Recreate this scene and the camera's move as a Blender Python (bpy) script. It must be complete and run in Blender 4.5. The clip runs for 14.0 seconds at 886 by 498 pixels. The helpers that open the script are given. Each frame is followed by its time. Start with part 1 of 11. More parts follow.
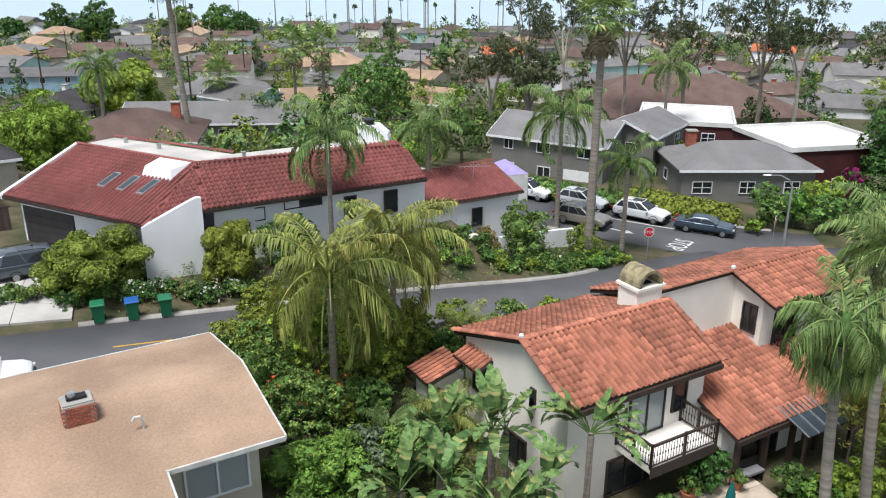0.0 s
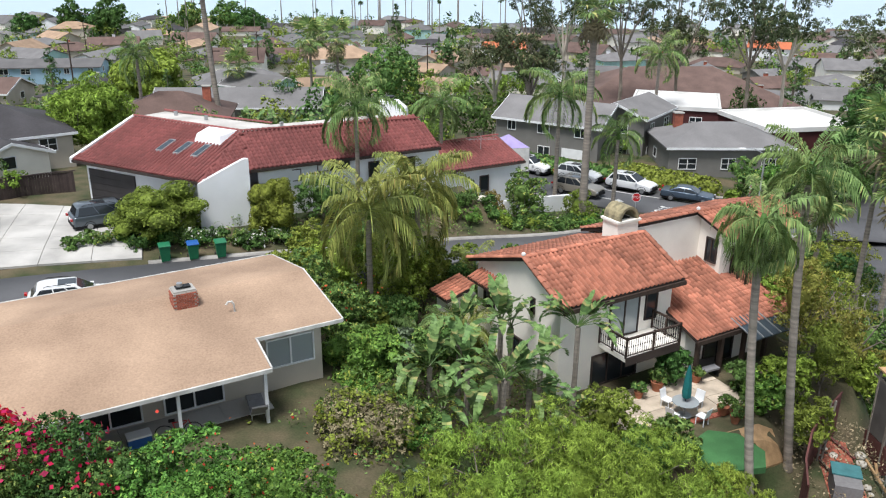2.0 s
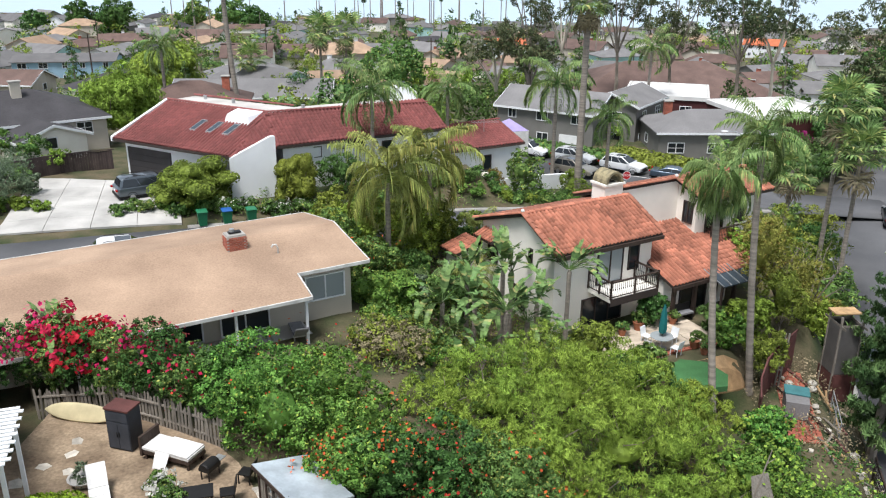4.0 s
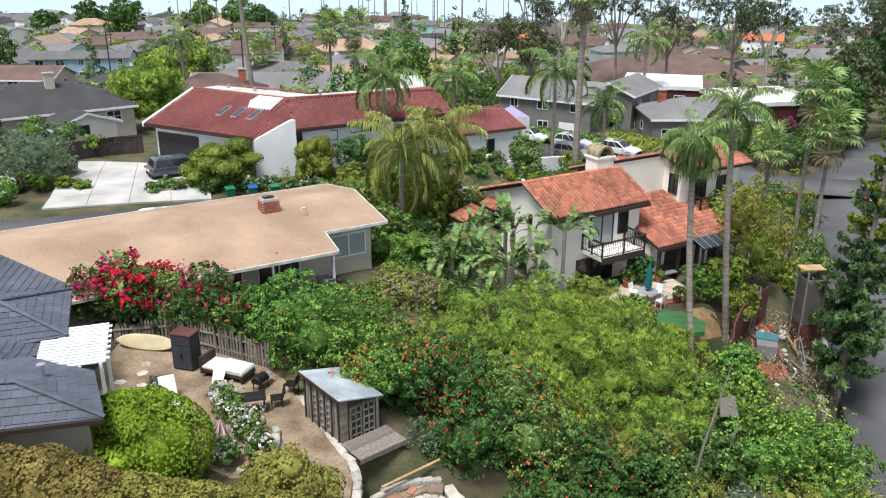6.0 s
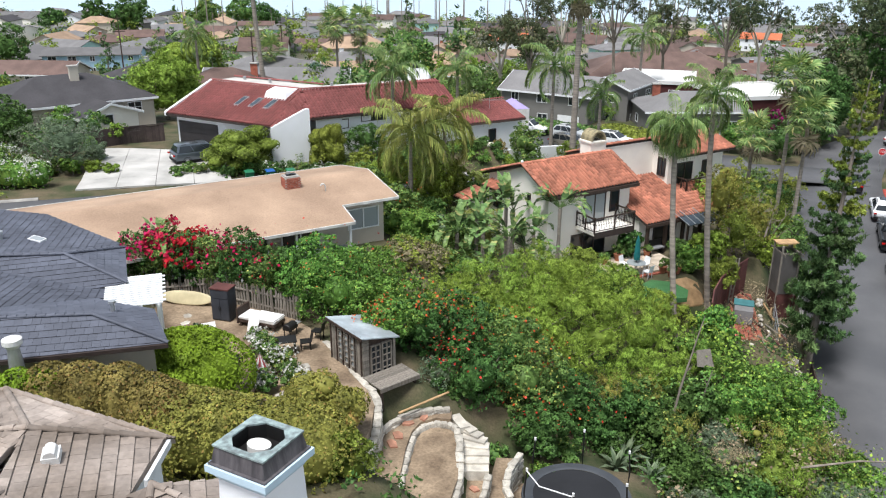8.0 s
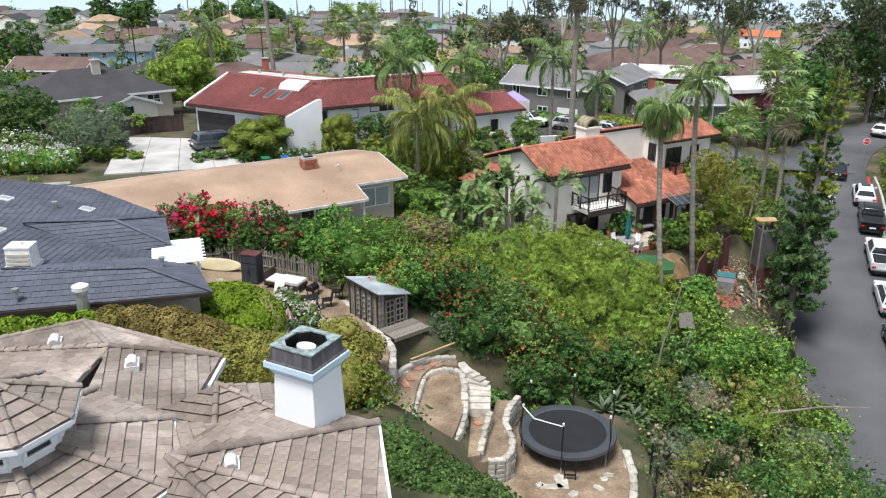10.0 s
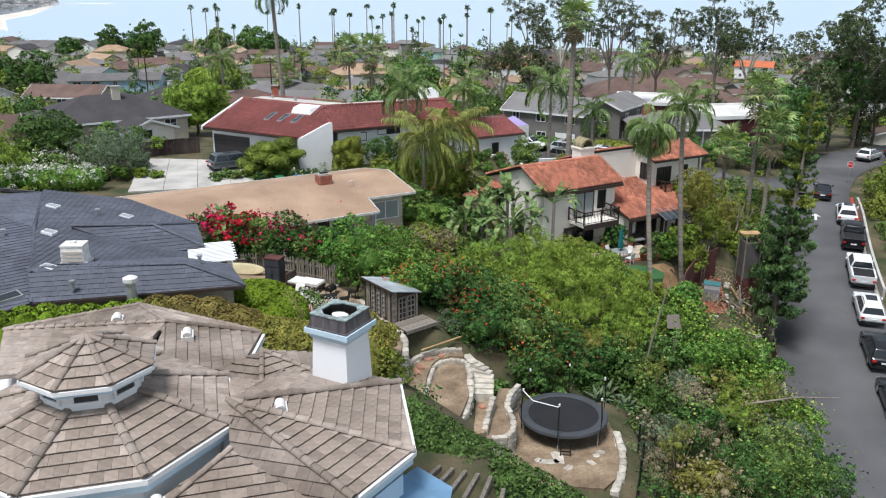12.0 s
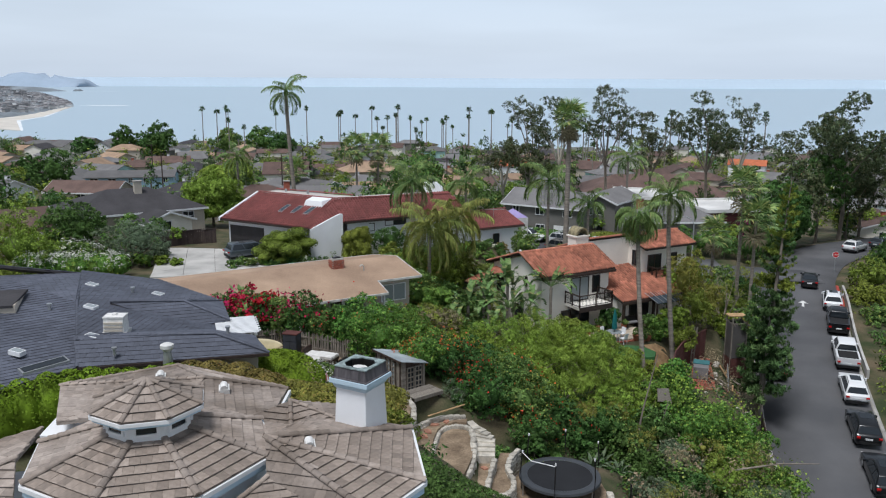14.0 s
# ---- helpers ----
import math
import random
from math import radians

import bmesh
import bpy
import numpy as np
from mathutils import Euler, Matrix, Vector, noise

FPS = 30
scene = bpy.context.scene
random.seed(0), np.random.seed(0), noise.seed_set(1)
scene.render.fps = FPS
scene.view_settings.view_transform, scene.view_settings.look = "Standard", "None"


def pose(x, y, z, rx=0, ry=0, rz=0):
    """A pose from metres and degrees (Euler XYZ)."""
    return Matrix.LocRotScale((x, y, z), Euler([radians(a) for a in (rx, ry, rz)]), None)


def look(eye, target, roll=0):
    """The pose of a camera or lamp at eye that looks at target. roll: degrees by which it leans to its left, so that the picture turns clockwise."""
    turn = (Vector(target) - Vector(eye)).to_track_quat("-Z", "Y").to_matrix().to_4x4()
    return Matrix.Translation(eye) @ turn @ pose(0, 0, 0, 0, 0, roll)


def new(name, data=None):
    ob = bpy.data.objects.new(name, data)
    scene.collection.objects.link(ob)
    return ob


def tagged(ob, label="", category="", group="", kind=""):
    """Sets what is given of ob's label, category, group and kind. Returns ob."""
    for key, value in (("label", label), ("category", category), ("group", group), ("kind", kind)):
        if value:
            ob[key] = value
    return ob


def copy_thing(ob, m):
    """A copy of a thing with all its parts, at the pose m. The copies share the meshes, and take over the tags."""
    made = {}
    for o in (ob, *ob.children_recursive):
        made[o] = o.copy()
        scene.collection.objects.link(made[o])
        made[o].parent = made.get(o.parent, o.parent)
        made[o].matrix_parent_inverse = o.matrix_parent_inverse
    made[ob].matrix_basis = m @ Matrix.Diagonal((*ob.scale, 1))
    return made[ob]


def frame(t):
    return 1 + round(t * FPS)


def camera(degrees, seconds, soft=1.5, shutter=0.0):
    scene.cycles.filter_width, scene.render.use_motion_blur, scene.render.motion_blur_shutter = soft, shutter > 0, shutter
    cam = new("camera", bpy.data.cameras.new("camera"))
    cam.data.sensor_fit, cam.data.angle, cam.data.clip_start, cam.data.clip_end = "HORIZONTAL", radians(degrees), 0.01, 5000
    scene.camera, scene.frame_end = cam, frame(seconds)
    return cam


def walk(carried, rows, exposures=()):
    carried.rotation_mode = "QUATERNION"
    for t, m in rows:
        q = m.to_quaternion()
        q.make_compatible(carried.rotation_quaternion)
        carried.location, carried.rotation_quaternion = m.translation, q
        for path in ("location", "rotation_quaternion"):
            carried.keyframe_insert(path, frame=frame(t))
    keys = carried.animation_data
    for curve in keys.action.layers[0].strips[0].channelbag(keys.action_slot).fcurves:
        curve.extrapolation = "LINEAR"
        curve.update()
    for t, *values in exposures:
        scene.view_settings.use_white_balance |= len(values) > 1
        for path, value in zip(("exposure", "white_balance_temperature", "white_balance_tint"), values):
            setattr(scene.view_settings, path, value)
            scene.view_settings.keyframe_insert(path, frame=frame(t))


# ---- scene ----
cam = camera(56.5, 14.0, 1.15)
PATH = [
    (0, (0.438, -6.262, 19.049), (0.305, -4.389, 18.362), 0.2),
    (0.5, (0.403, -8.527, 18.948), (0.269, -6.653, 18.263), 0.2),
    (1, (0.272, -10.681, 18.833), (0.139, -8.807, 18.148), 0.3),
    (1.5, (0.225, -12.83, 18.836), (0.092, -10.956, 18.15), 0.4),
    (2, (0.225, -14.85, 18.943), (0.09, -12.978, 18.253), 0.4),
    (2.5, (0.192, -16.638, 18.958), (0.058, -14.767, 18.266), 0.4),
    (3, (0.167, -18.333, 18.987), (0.033, -16.461, 18.294), 0.5),
    (5.5, (0.21, -25.909, 18.734), (0.068, -24.037, 18.043), 0.2),
    (6, (0.271, -27.287, 18.843), (0.127, -25.417, 18.148), 0.1),
    (6.5, (0.28, -28.589, 18.882), (0.137, -26.719, 18.186), 0.2),
    (7, (0.339, -29.854, 18.847), (0.192, -27.984, 18.153), 0.0),
    (7.5, (0.333, -31.026, 18.852), (0.187, -29.156, 18.158), 0.1),
    (8, (0.327, -32.176, 18.911), (0.181, -30.307, 18.215), 0.2),
    (10.5, (0.531, -37.945, 19.028), (0.378, -36.078, 18.329), 0.1),
    (11, (0.524, -38.996, 19.004), (0.371, -37.128, 18.305), 0.1),
    (11.5, (0.545, -39.965, 18.971), (0.391, -38.097, 18.272), 0.2),
    (12, (0.469, -41.152, 19.127), (0.315, -39.261, 18.495), 0.2),
    (12.5, (0.582, -42.385, 19.18), (0.421, -40.462, 18.651), 0.2),
    (13, (0.647, -43.521, 19.183), (0.484, -41.59, 18.689), 0.1),
    (13.5, (0.702, -44.661, 19.331), (0.536, -42.719, 18.883), 0.2),
    (14, (0.664, -45.529, 19.218), (0.499, -43.578, 18.812), 0.2),
]
walk(cam, [(t, look(eye, target, roll)) for t, eye, target, roll in PATH], exposures=[(0, 0.02, 6360, 10), (3, 0.13, 6360, 10), (6.5, 0.21, 6380, 10), (11.5, 0.03, 6320, 10), (12.5, -0.27, 6280, 10), (13.2, -0.48, 6180, 10), (14, -0.6, 6180, 10)])

# ---------- light ----------
world = bpy.data.worlds.new("overcast_sky")
scene.world = world
world.use_nodes = True
wn, wl = world.node_tree.nodes, world.node_tree.links
wn.clear()
sky = wn.new("ShaderNodeTexSky")
sky.sky_type, sky.sun_disc = "NISHITA", False
sky.sun_elevation, sky.sun_rotation = radians(67), radians(208)
sky.air_density, sky.dust_density, sky.ozone_density = 1.0, 3.0, 1.0
cloud = wn.new("ShaderNodeMixRGB")
cloud.inputs["Fac"].default_value = 0.72
cloud.inputs["Color2"].default_value = (7.4, 8.3, 9.4, 1)
bg = wn.new("ShaderNodeBackground")
bg.inputs["Strength"].default_value = 0.075
wo = wn.new("ShaderNodeOutputWorld")
wl.new(sky.outputs[0], cloud.inputs["Color1"])
# the sea haze brightens the sky towards the horizon
co_, sp_, mr_, sc_ = wn.new("ShaderNodeTexCoord"), wn.new("ShaderNodeSeparateXYZ"), wn.new("ShaderNodeMapRange"), wn.new("ShaderNodeVectorMath")
sc_.operation = "SCALE"
mr_.inputs["From Min"].default_value, mr_.inputs["From Max"].default_value = 0.0, 0.55
mr_.inputs["To Min"].default_value, mr_.inputs["To Max"].default_value = 2.32, 0.92
wl.new(co_.outputs["Generated"], sp_.inputs[0])
wl.new(sp_.outputs["Z"], mr_.inputs["Value"])
cn_, cr_, mx_, st_ = wn.new("ShaderNodeTexNoise"), wn.new("ShaderNodeMapRange"), wn.new("ShaderNodeVectorMath"), wn.new("ShaderNodeMapping")
mx_.operation = "SCALE"
st_.inputs["Scale"].default_value = (1.0, 1.0, 7.0)
cn_.inputs["Scale"].default_value, cn_.inputs["Detail"].default_value, cn_.inputs["Roughness"].default_value = 1.6, 4, 0.5
cr_.inputs["From Min"].default_value, cr_.inputs["From Max"].default_value = 0.3, 0.7
cr_.inputs["To Min"].default_value, cr_.inputs["To Max"].default_value = 0.88, 1.08
wl.new(co_.outputs["Generated"], st_.inputs[0])
wl.new(st_.outputs[0], cn_.inputs["Vector"])
wl.new(cn_.outputs["Fac"], cr_.inputs["Value"])
wl.new(cloud.outputs[0], mx_.inputs[0])
wl.new(cr_.outputs[0], mx_.inputs["Scale"])
wl.new(mx_.outputs[0], sc_.inputs[0])
wl.new(mr_.outputs[0], sc_.inputs["Scale"])
wl.new(sc_.outputs[0], bg.inputs["Color"])
wl.new(bg.outputs[0], wo.inputs["Surface"])
sun_data = bpy.data.lights.new("sun", "SUN")
sun_data.energy, sun_data.angle, sun_data.color = 4.5, radians(20), (1.0, 0.975, 0.95)
sun = new("sun", sun_data)
sun.matrix_world = look((-18, -34, 90), (0, 0, 0))


# ---------- materials ----------
def node_material(name):
    m = bpy.data.materials.new(name)
    m.use_nodes = True
    nt = m.node_tree
    nt.nodes.clear()
    out = nt.nodes.new("ShaderNodeOutputMaterial")
    return m, nt, out


def mat(name, col, rough=0.8, var=0.18, scale=1.2, grain=0.12, gscale=30.0, bump=0.25, metal=0.0, rand=0.0, island=0.0, spec=0.35, stretch=(1, 1, 1), col2=None):
    """A surface with stains at one scale, grain at a finer one, relief, and a difference from piece to piece."""
    m, nt, out = node_material(name)
    N, L = nt.nodes.new, nt.links.new
    b = N("ShaderNodeBsdfPrincipled")
    tc, mp = N("ShaderNodeTexCoord"), N("ShaderNodeMapping")
    mp.inputs["Scale"].default_value = stretch
    L(tc.outputs["Object"], mp.inputs["Vector"])
    n1, n2 = N("ShaderNodeTexNoise"), N("ShaderNodeTexNoise")
    n1.inputs["Scale"].default_value, n1.inputs["Detail"].default_value = scale, 6
    n2.inputs["Scale"].default_value, n2.inputs["Detail"].default_value = gscale, 3
    L(mp.outputs[0], n1.inputs["Vector"])
    L(mp.outputs[0], n2.inputs["Vector"])
    ramp = N("ShaderNodeValToRGB")
    lo = [c * (1 - var) for c in col] if col2 is None else col2
    ramp.color_ramp.elements[0].position, ramp.color_ramp.elements[1].position = 0.36, 0.66
    ramp.color_ramp.elements[0].color, ramp.color_ramp.elements[1].color = (*lo, 1), (*[min(1, c * (1 + var * 0.6)) for c in col], 1)
    L(n1.outputs["Fac"], ramp.inputs["Fac"])
    mr = N("ShaderNodeMapRange")
    mr.inputs["To Min"].default_value, mr.inputs["To Max"].default_value = 1 - grain * 1.6, 1 + grain * 1.6
    L(n2.outputs["Fac"], mr.inputs["Value"])
    hsv = N("ShaderNodeHueSaturation")
    L(ramp.outputs[0], hsv.inputs["Color"])
    value = mr.outputs[0]
    for amount, kind in ((rand, "object"), (island, "island")):
        if amount:
            if kind == "object":
                src = N("ShaderNodeObjectInfo").outputs["Random"]
            else:
                src = N("ShaderNodeNewGeometry").outputs["Random Per Island"]
            r = N("ShaderNodeMapRange")
            r.inputs["To Min"].default_value, r.inputs["To Max"].default_value = 1 - amount, 1 + amount
            L(src, r.inputs["Value"])
            mul = N("ShaderNodeMath")
            mul.operation = "MULTIPLY"
            L(value, mul.inputs[0])
            L(r.outputs[0], mul.inputs[1])
            value = mul.outputs[0]
    L(value, hsv.inputs["Value"])
    L(hsv.outputs[0], b.inputs["Base Color"])
    b.inputs["Roughness"].default_value, b.inputs["Metallic"].default_value, b.inputs["Specular IOR Level"].default_value = rough, metal, spec
    if bump:
        bp = N("ShaderNodeBump")
        bp.inputs["Strength"].default_value, bp.inputs["Distance"].default_value = bump, 0.02
        L(n2.outputs["Fac"], bp.inputs["Height"])
        L(bp.outputs[0], b.inputs["Normal"])
    L(b.outputs[0], out.inputs["Surface"])
    return m


def leaf_mat(name, dark, light, warm=None, trans=0.09, rough=0.5):
    """Leaves: each one takes its own tint; some daylight passes through them."""
    m, nt, out = node_material(name)
    N, L = nt.nodes.new, nt.links.new
    geo, oi = N("ShaderNodeNewGeometry"), N("ShaderNodeObjectInfo")
    ramp = N("ShaderNodeValToRGB")
    els = ramp.color_ramp.elements
    dark, light = [q * 0.62 + w_ * 0.14 for q, w_ in zip(dark, light)], [q * 0.16 + w_ * 0.80 for q, w_ in zip(dark, light)]
    els[0].color, els[1].color = (*dark, 1), (*light, 1)
    if warm:
        e = els.new(0.9)
        e.color = (*light, 1)
        els[-1].color = (*warm, 1)
    tc, n1 = N("ShaderNodeTexCoord"), N("ShaderNodeTexNoise")
    n1.inputs["Scale"].default_value = 1.4
    L(tc.outputs["Object"], n1.inputs["Vector"])
    L(geo.outputs["Random Per Island"], ramp.inputs["Fac"])
    v = N("ShaderNodeMapRange")
    v.inputs["From Min"].default_value, v.inputs["From Max"].default_value = 0.3, 0.7
    v.inputs["To Min"].default_value, v.inputs["To Max"].default_value = 0.58, 1.5
    L(n1.outputs["Fac"], v.inputs["Value"])
    h = N("ShaderNodeMapRange")
    h.inputs["To Min"].default_value, h.inputs["To Max"].default_value = 0.485, 0.515
    L(oi.outputs["Random"], h.inputs["Value"])
    hsv = N("ShaderNodeHueSaturation")
    L(ramp.outputs[0], hsv.inputs["Color"])
    L(v.outputs[0], hsv.inputs["Value"])
    L(h.outputs[0], hsv.inputs["Hue"])
    b, t, mix = N("ShaderNodeBsdfPrincipled"), N("ShaderNodeBsdfTranslucent"), N("ShaderNodeMixShader")
    b.inputs["Roughness"].default_value, b.inputs["Specular IOR Level"].default_value = rough, 0.1
    mix.inputs["Fac"].default_value = trans
    L(hsv.outputs[0], b.inputs["Base Color"])
    L(hsv.outputs[0], t.inputs["Color"])
    L(b.outputs[0], mix.inputs[1])
    L(t.outputs[0], mix.inputs[2])
    L(mix.outputs[0], out.inputs["Surface"])
    return m


def glass_mat(name, col=(0.02, 0.025, 0.03), rough=0.06):
    m, nt, out = node_material(name)
    b = nt.nodes.new("ShaderNodeBsdfPrincipled")
    b.inputs["Base Color"].default_value = (*col, 1)
    b.inputs["Roughness"].default_value = rough
    b.inputs["Specular IOR Level"].default_value = 0.6
    nt.links.new(b.outputs[0], out.inputs["Surface"])
    return m


M = {}
M["ground"] = mat("soil", (0.105, 0.082, 0.050), 0.95, 0.35, 0.45, 0.3, 12, 0.6, col2=(0.036, 0.050, 0.018))
M["asphalt"] = mat("asphalt", (0.115, 0.115, 0.12), 0.9, 0.16, 0.18, 0.12, 40, 0.3, col2=(0.085, 0.086, 0.092))
M["concrete"] = mat("concrete", (0.46, 0.445, 0.42), 0.88, 0.22, 0.4, 0.08, 20, 0.25)
M["kerb"] = mat("kerb_concrete", (0.36, 0.345, 0.32), 0.9, 0.25, 1.0, 0.1, 20, 0.25)
M["paint_white"] = mat("road_paint", (0.66, 0.66, 0.64), 0.8, 0.2, 2.0, 0.15, 25, 0.1)
M["paint_yellow"] = mat("yellow_road_paint", (0.62, 0.36, 0.06), 0.8, 0.2, 2.0, 0.1, 25, 0.1)
M["paint_red"] = mat("red_kerb_paint", (0.42, 0.07, 0.05), 0.8, 0.25, 2.0, 0.1, 25, 0.1)
M["stucco_white"] = mat("white_stucco", (0.80, 0.81, 0.83), 0.9, 0.05, 0.5, 0.03, 40, 0.2)
M["stucco_cream"] = mat("cream_stucco", (0.86, 0.82, 0.745), 0.9, 0.06, 0.6, 0.04, 35, 0.25)
M["stucco_beige"] = mat("beige_stucco", (0.50, 0.45, 0.38), 0.9, 0.1, 0.6, 0.05, 35, 0.25)
M["tile_terra"] = mat("terracotta_tile", (0.42, 0.165, 0.105), 0.8, 0.3, 0.5, 0.18, 22, 0.3, rand=0.24, island=0.3)
M["tile_red"] = mat("red_concrete_tile", (0.235, 0.072, 0.066), 0.7, 0.22, 0.3, 0.12, 20, 0.2, island=0.16)
M["tile_brown"] = mat("brown_flat_tile", (0.325, 0.275, 0.24), 0.85, 0.2, 0.4, 0.2, 7, 0.35, rand=0.2, island=0.2, col2=(0.20, 0.160, 0.130))
M["soil_tan"] = mat("dry_tan_soil", (0.265, 0.20, 0.135), 0.95, 0.3, 0.9, 0.35, 9, 0.6, col2=(0.16, 0.115, 0.076))
M["tile_slate"] = mat("slate_grey_tile", (0.090, 0.098, 0.126), 0.7, 0.2, 0.5, 0.1, 20, 0.25, island=0.14, rand=0.1)
M["gravel_tan"] = mat("tan_roof_gravel", (0.40, 0.28, 0.195), 0.95, 0.1, 0.28, 0.2, 12, 0.5, col2=(0.285, 0.195, 0.135))
M["roof_grey"] = mat("grey_shingle", (0.16, 0.155, 0.155), 0.9, 0.15, 0.4, 0.15, 8, 0.3, rand=0.25)
M["roof_dark"] = mat("dark_shingle", (0.055, 0.052, 0.056), 0.9, 0.2, 0.4, 0.18, 8, 0.3)
M["roof_brown"] = mat("brown_shingle", (0.125, 0.082, 0.070), 0.9, 0.2, 0.4, 0.18, 8, 0.3, rand=0.2)
M["roof_tan"] = mat("tan_shingle", (0.36, 0.25, 0.17), 0.9, 0.2, 0.4, 0.15, 8, 0.3, rand=0.2)
M["roof_white"] = mat("white_flat_roof", (0.68, 0.67, 0.65), 0.85, 0.16, 0.25, 0.05, 10, 0.1)
M["roof_orange"] = mat("orange_tile", (0.50, 0.15, 0.07), 0.85, 0.2, 0.5, 0.15, 8, 0.3)
M["sheet_metal"] = mat("weathered_metal_sheet", (0.52, 0.58, 0.62), 0.45, 0.3, 0.9, 0.08, 10, 0.1, metal=0.35)
M["wood_dark"] = mat("dark_brown_wood", (0.055, 0.036, 0.028), 0.7, 0.3, 2.0, 0.2, 30, 0.3, stretch=(6, 6, 1))
M["wood_grey"] = mat("weathered_grey_wood", (0.22, 0.195, 0.165), 0.9, 0.3, 2.0, 0.2, 30, 0.4, rand=0.25, stretch=(6, 6, 1))
M["wood_tan"] = mat("raw_timber", (0.42, 0.27, 0.14), 0.8, 0.25, 2.0, 0.2, 30, 0.3, rand=0.2)
M["trim_white"] = mat("white_trim_paint", (0.76, 0.77, 0.78), 0.6, 0.06, 2.0, 0.03, 30, 0.05)
M["trim_worn"] = mat("worn_off_white_trim", (0.58, 0.57, 0.54), 0.7, 0.25, 1.5, 0.08, 20, 0.1)
M["trim_blue"] = mat("pale_blue_trim_paint", (0.50, 0.64, 0.74), 0.6, 0.08, 1.0, 0.03, 30, 0.05)
M["awning_blue"] = mat("faded_blue_awning", (0.16, 0.30, 0.46), 0.7, 0.2, 1.5, 0.05, 30, 0.05)
M["trim_dark"] = mat("dark_brown_trim", (0.045, 0.032, 0.028), 0.6, 0.2, 2.0, 0.08, 30, 0.1)
M["iron"] = mat("black_iron", (0.02, 0.019, 0.019), 0.5, 0.2, 3.0, 0.1, 30, 0.05, metal=0.3)
M["brick"] = mat("red_brick", (0.33, 0.105, 0.068), 0.9, 0.25, 3.0, 0.14, 40, 0.4, rand=0.28, island=0.28)
M["mortar"] = mat("mortar", (0.40, 0.37, 0.33), 0.95, 0.15, 4.0, 0.1, 40, 0.3)
M["stone"] = mat("pale_garden_stone", (0.47, 0.435, 0.375), 0.92, 0.28, 2.0, 0.14, 25, 0.5, rand=0.25, island=0.2)
M["flag_red"] = mat("terracotta_flagstone", (0.42, 0.21, 0.14), 0.9, 0.3, 2.0, 0.12, 25, 0.3, rand=0.25)
M["flag_cream"] = mat("cream_flagstone", (0.50, 0.42, 0.33), 0.85, 0.25, 1.2, 0.12, 20, 0.2, rand=0.15)
M["siding_grey"] = mat("grey_siding", (0.185, 0.18, 0.168), 0.8, 0.1, 0.6, 0.05, 15, 0.1, rand=0.08)
M["siding_red"] = mat("dark_red_siding", (0.075, 0.022, 0.022), 0.75, 0.2, 0.6, 0.08, 15, 0.1)
M["siding_blue"] = mat("pale_blue_siding", (0.30, 0.45, 0.56), 0.8, 0.12, 0.6, 0.06, 15, 0.1)
M["siding_teal"] = mat("pale_teal_siding", (0.40, 0.62, 0.60), 0.8, 0.1, 0.6, 0.06, 15, 0.1)
M["garage_dark"] = mat("charcoal_garage_door", (0.055, 0.05, 0.052), 0.6, 0.15, 1.0, 0.05, 20, 0.05)
M["fence_dark"] = mat("dark_stained_fence", (0.062, 0.045, 0.042), 0.8, 0.2, 1.5, 0.15, 25, 0.2, rand=0.2)
M["fence_red"] = mat("maroon_stained_fence", (0.12, 0.045, 0.04), 0.75, 0.25, 1.5, 0.15, 25, 0.2, rand=0.15)
M["bark"] = mat("grey_bark", (0.24, 0.205, 0.17), 0.95, 0.3, 2.5, 0.2, 25, 0.6, stretch=(1, 1, 0.4))
M["bark_palm"] = mat("palm_bark", (0.27, 0.235, 0.20), 0.95, 0.3, 1.5, 0.16, 30, 0.6, stretch=(0.4, 0.4, 4))
M["plastic_green"] = mat("green_bin_plastic", (0.02, 0.16, 0.075), 0.5, 0.12, 2.0, 0.05, 30, 0.05)
M["plastic_blue"] = mat("blue_plastic", (0.02, 0.10, 0.33), 0.5, 0.12, 2.0, 0.05, 30, 0.05)
M["black_mesh"] = mat("black_trampoline_mat", (0.018, 0.019, 0.022), 0.9, 0.15, 1.0, 0.1, 60, 0.1)
M["steel"] = mat("galvanised_steel", (0.45, 0.46, 0.47), 0.45, 0.15, 2.0, 0.06, 30, 0.05, metal=0.7)
M["rubber"] = mat("tyre_rubber", (0.018, 0.018, 0.019), 0.85, 0.2, 4.0, 0.1, 40, 0.1)
M["rim"] = mat("alloy_rim", (0.38, 0.39, 0.40), 0.35, 0.15, 4.0, 0.05, 40, 0.0, metal=0.8)
M["cloth_white"] = mat("white_cloth", (0.70, 0.69, 0.67), 0.9, 0.12, 3.0, 0.1, 30, 0.2)
M["cloth_grey"] = mat("grey_cushion", (0.22, 0.22, 0.23), 0.9, 0.12, 3.0, 0.1, 30, 0.2)
M["teal_cloth"] = mat("teal_canvas", (0.01, 0.13, 0.13), 0.85, 0.15, 3.0, 0.1, 30, 0.2)
M["purple_cloth"] = mat("lilac_canvas", (0.36, 0.30, 0.56), 0.8, 0.12, 1.0, 0.05, 30, 0.1)
M["terracotta_pot"] = mat("terracotta_pot", (0.36, 0.14, 0.075), 0.85, 0.2, 3.0, 0.1, 30, 0.2)
M["red_light"] = glass_mat("red_lens", (0.42, 0.01, 0.01), 0.2)
M["clear_light"] = glass_mat("clear_lens", (0.5, 0.5, 0.5), 0.15)
M["glass"] = glass_mat("window_glass")
M["glass_blue"] = glass_mat("skylight_glass", (0.16, 0.22, 0.25), 0.12)
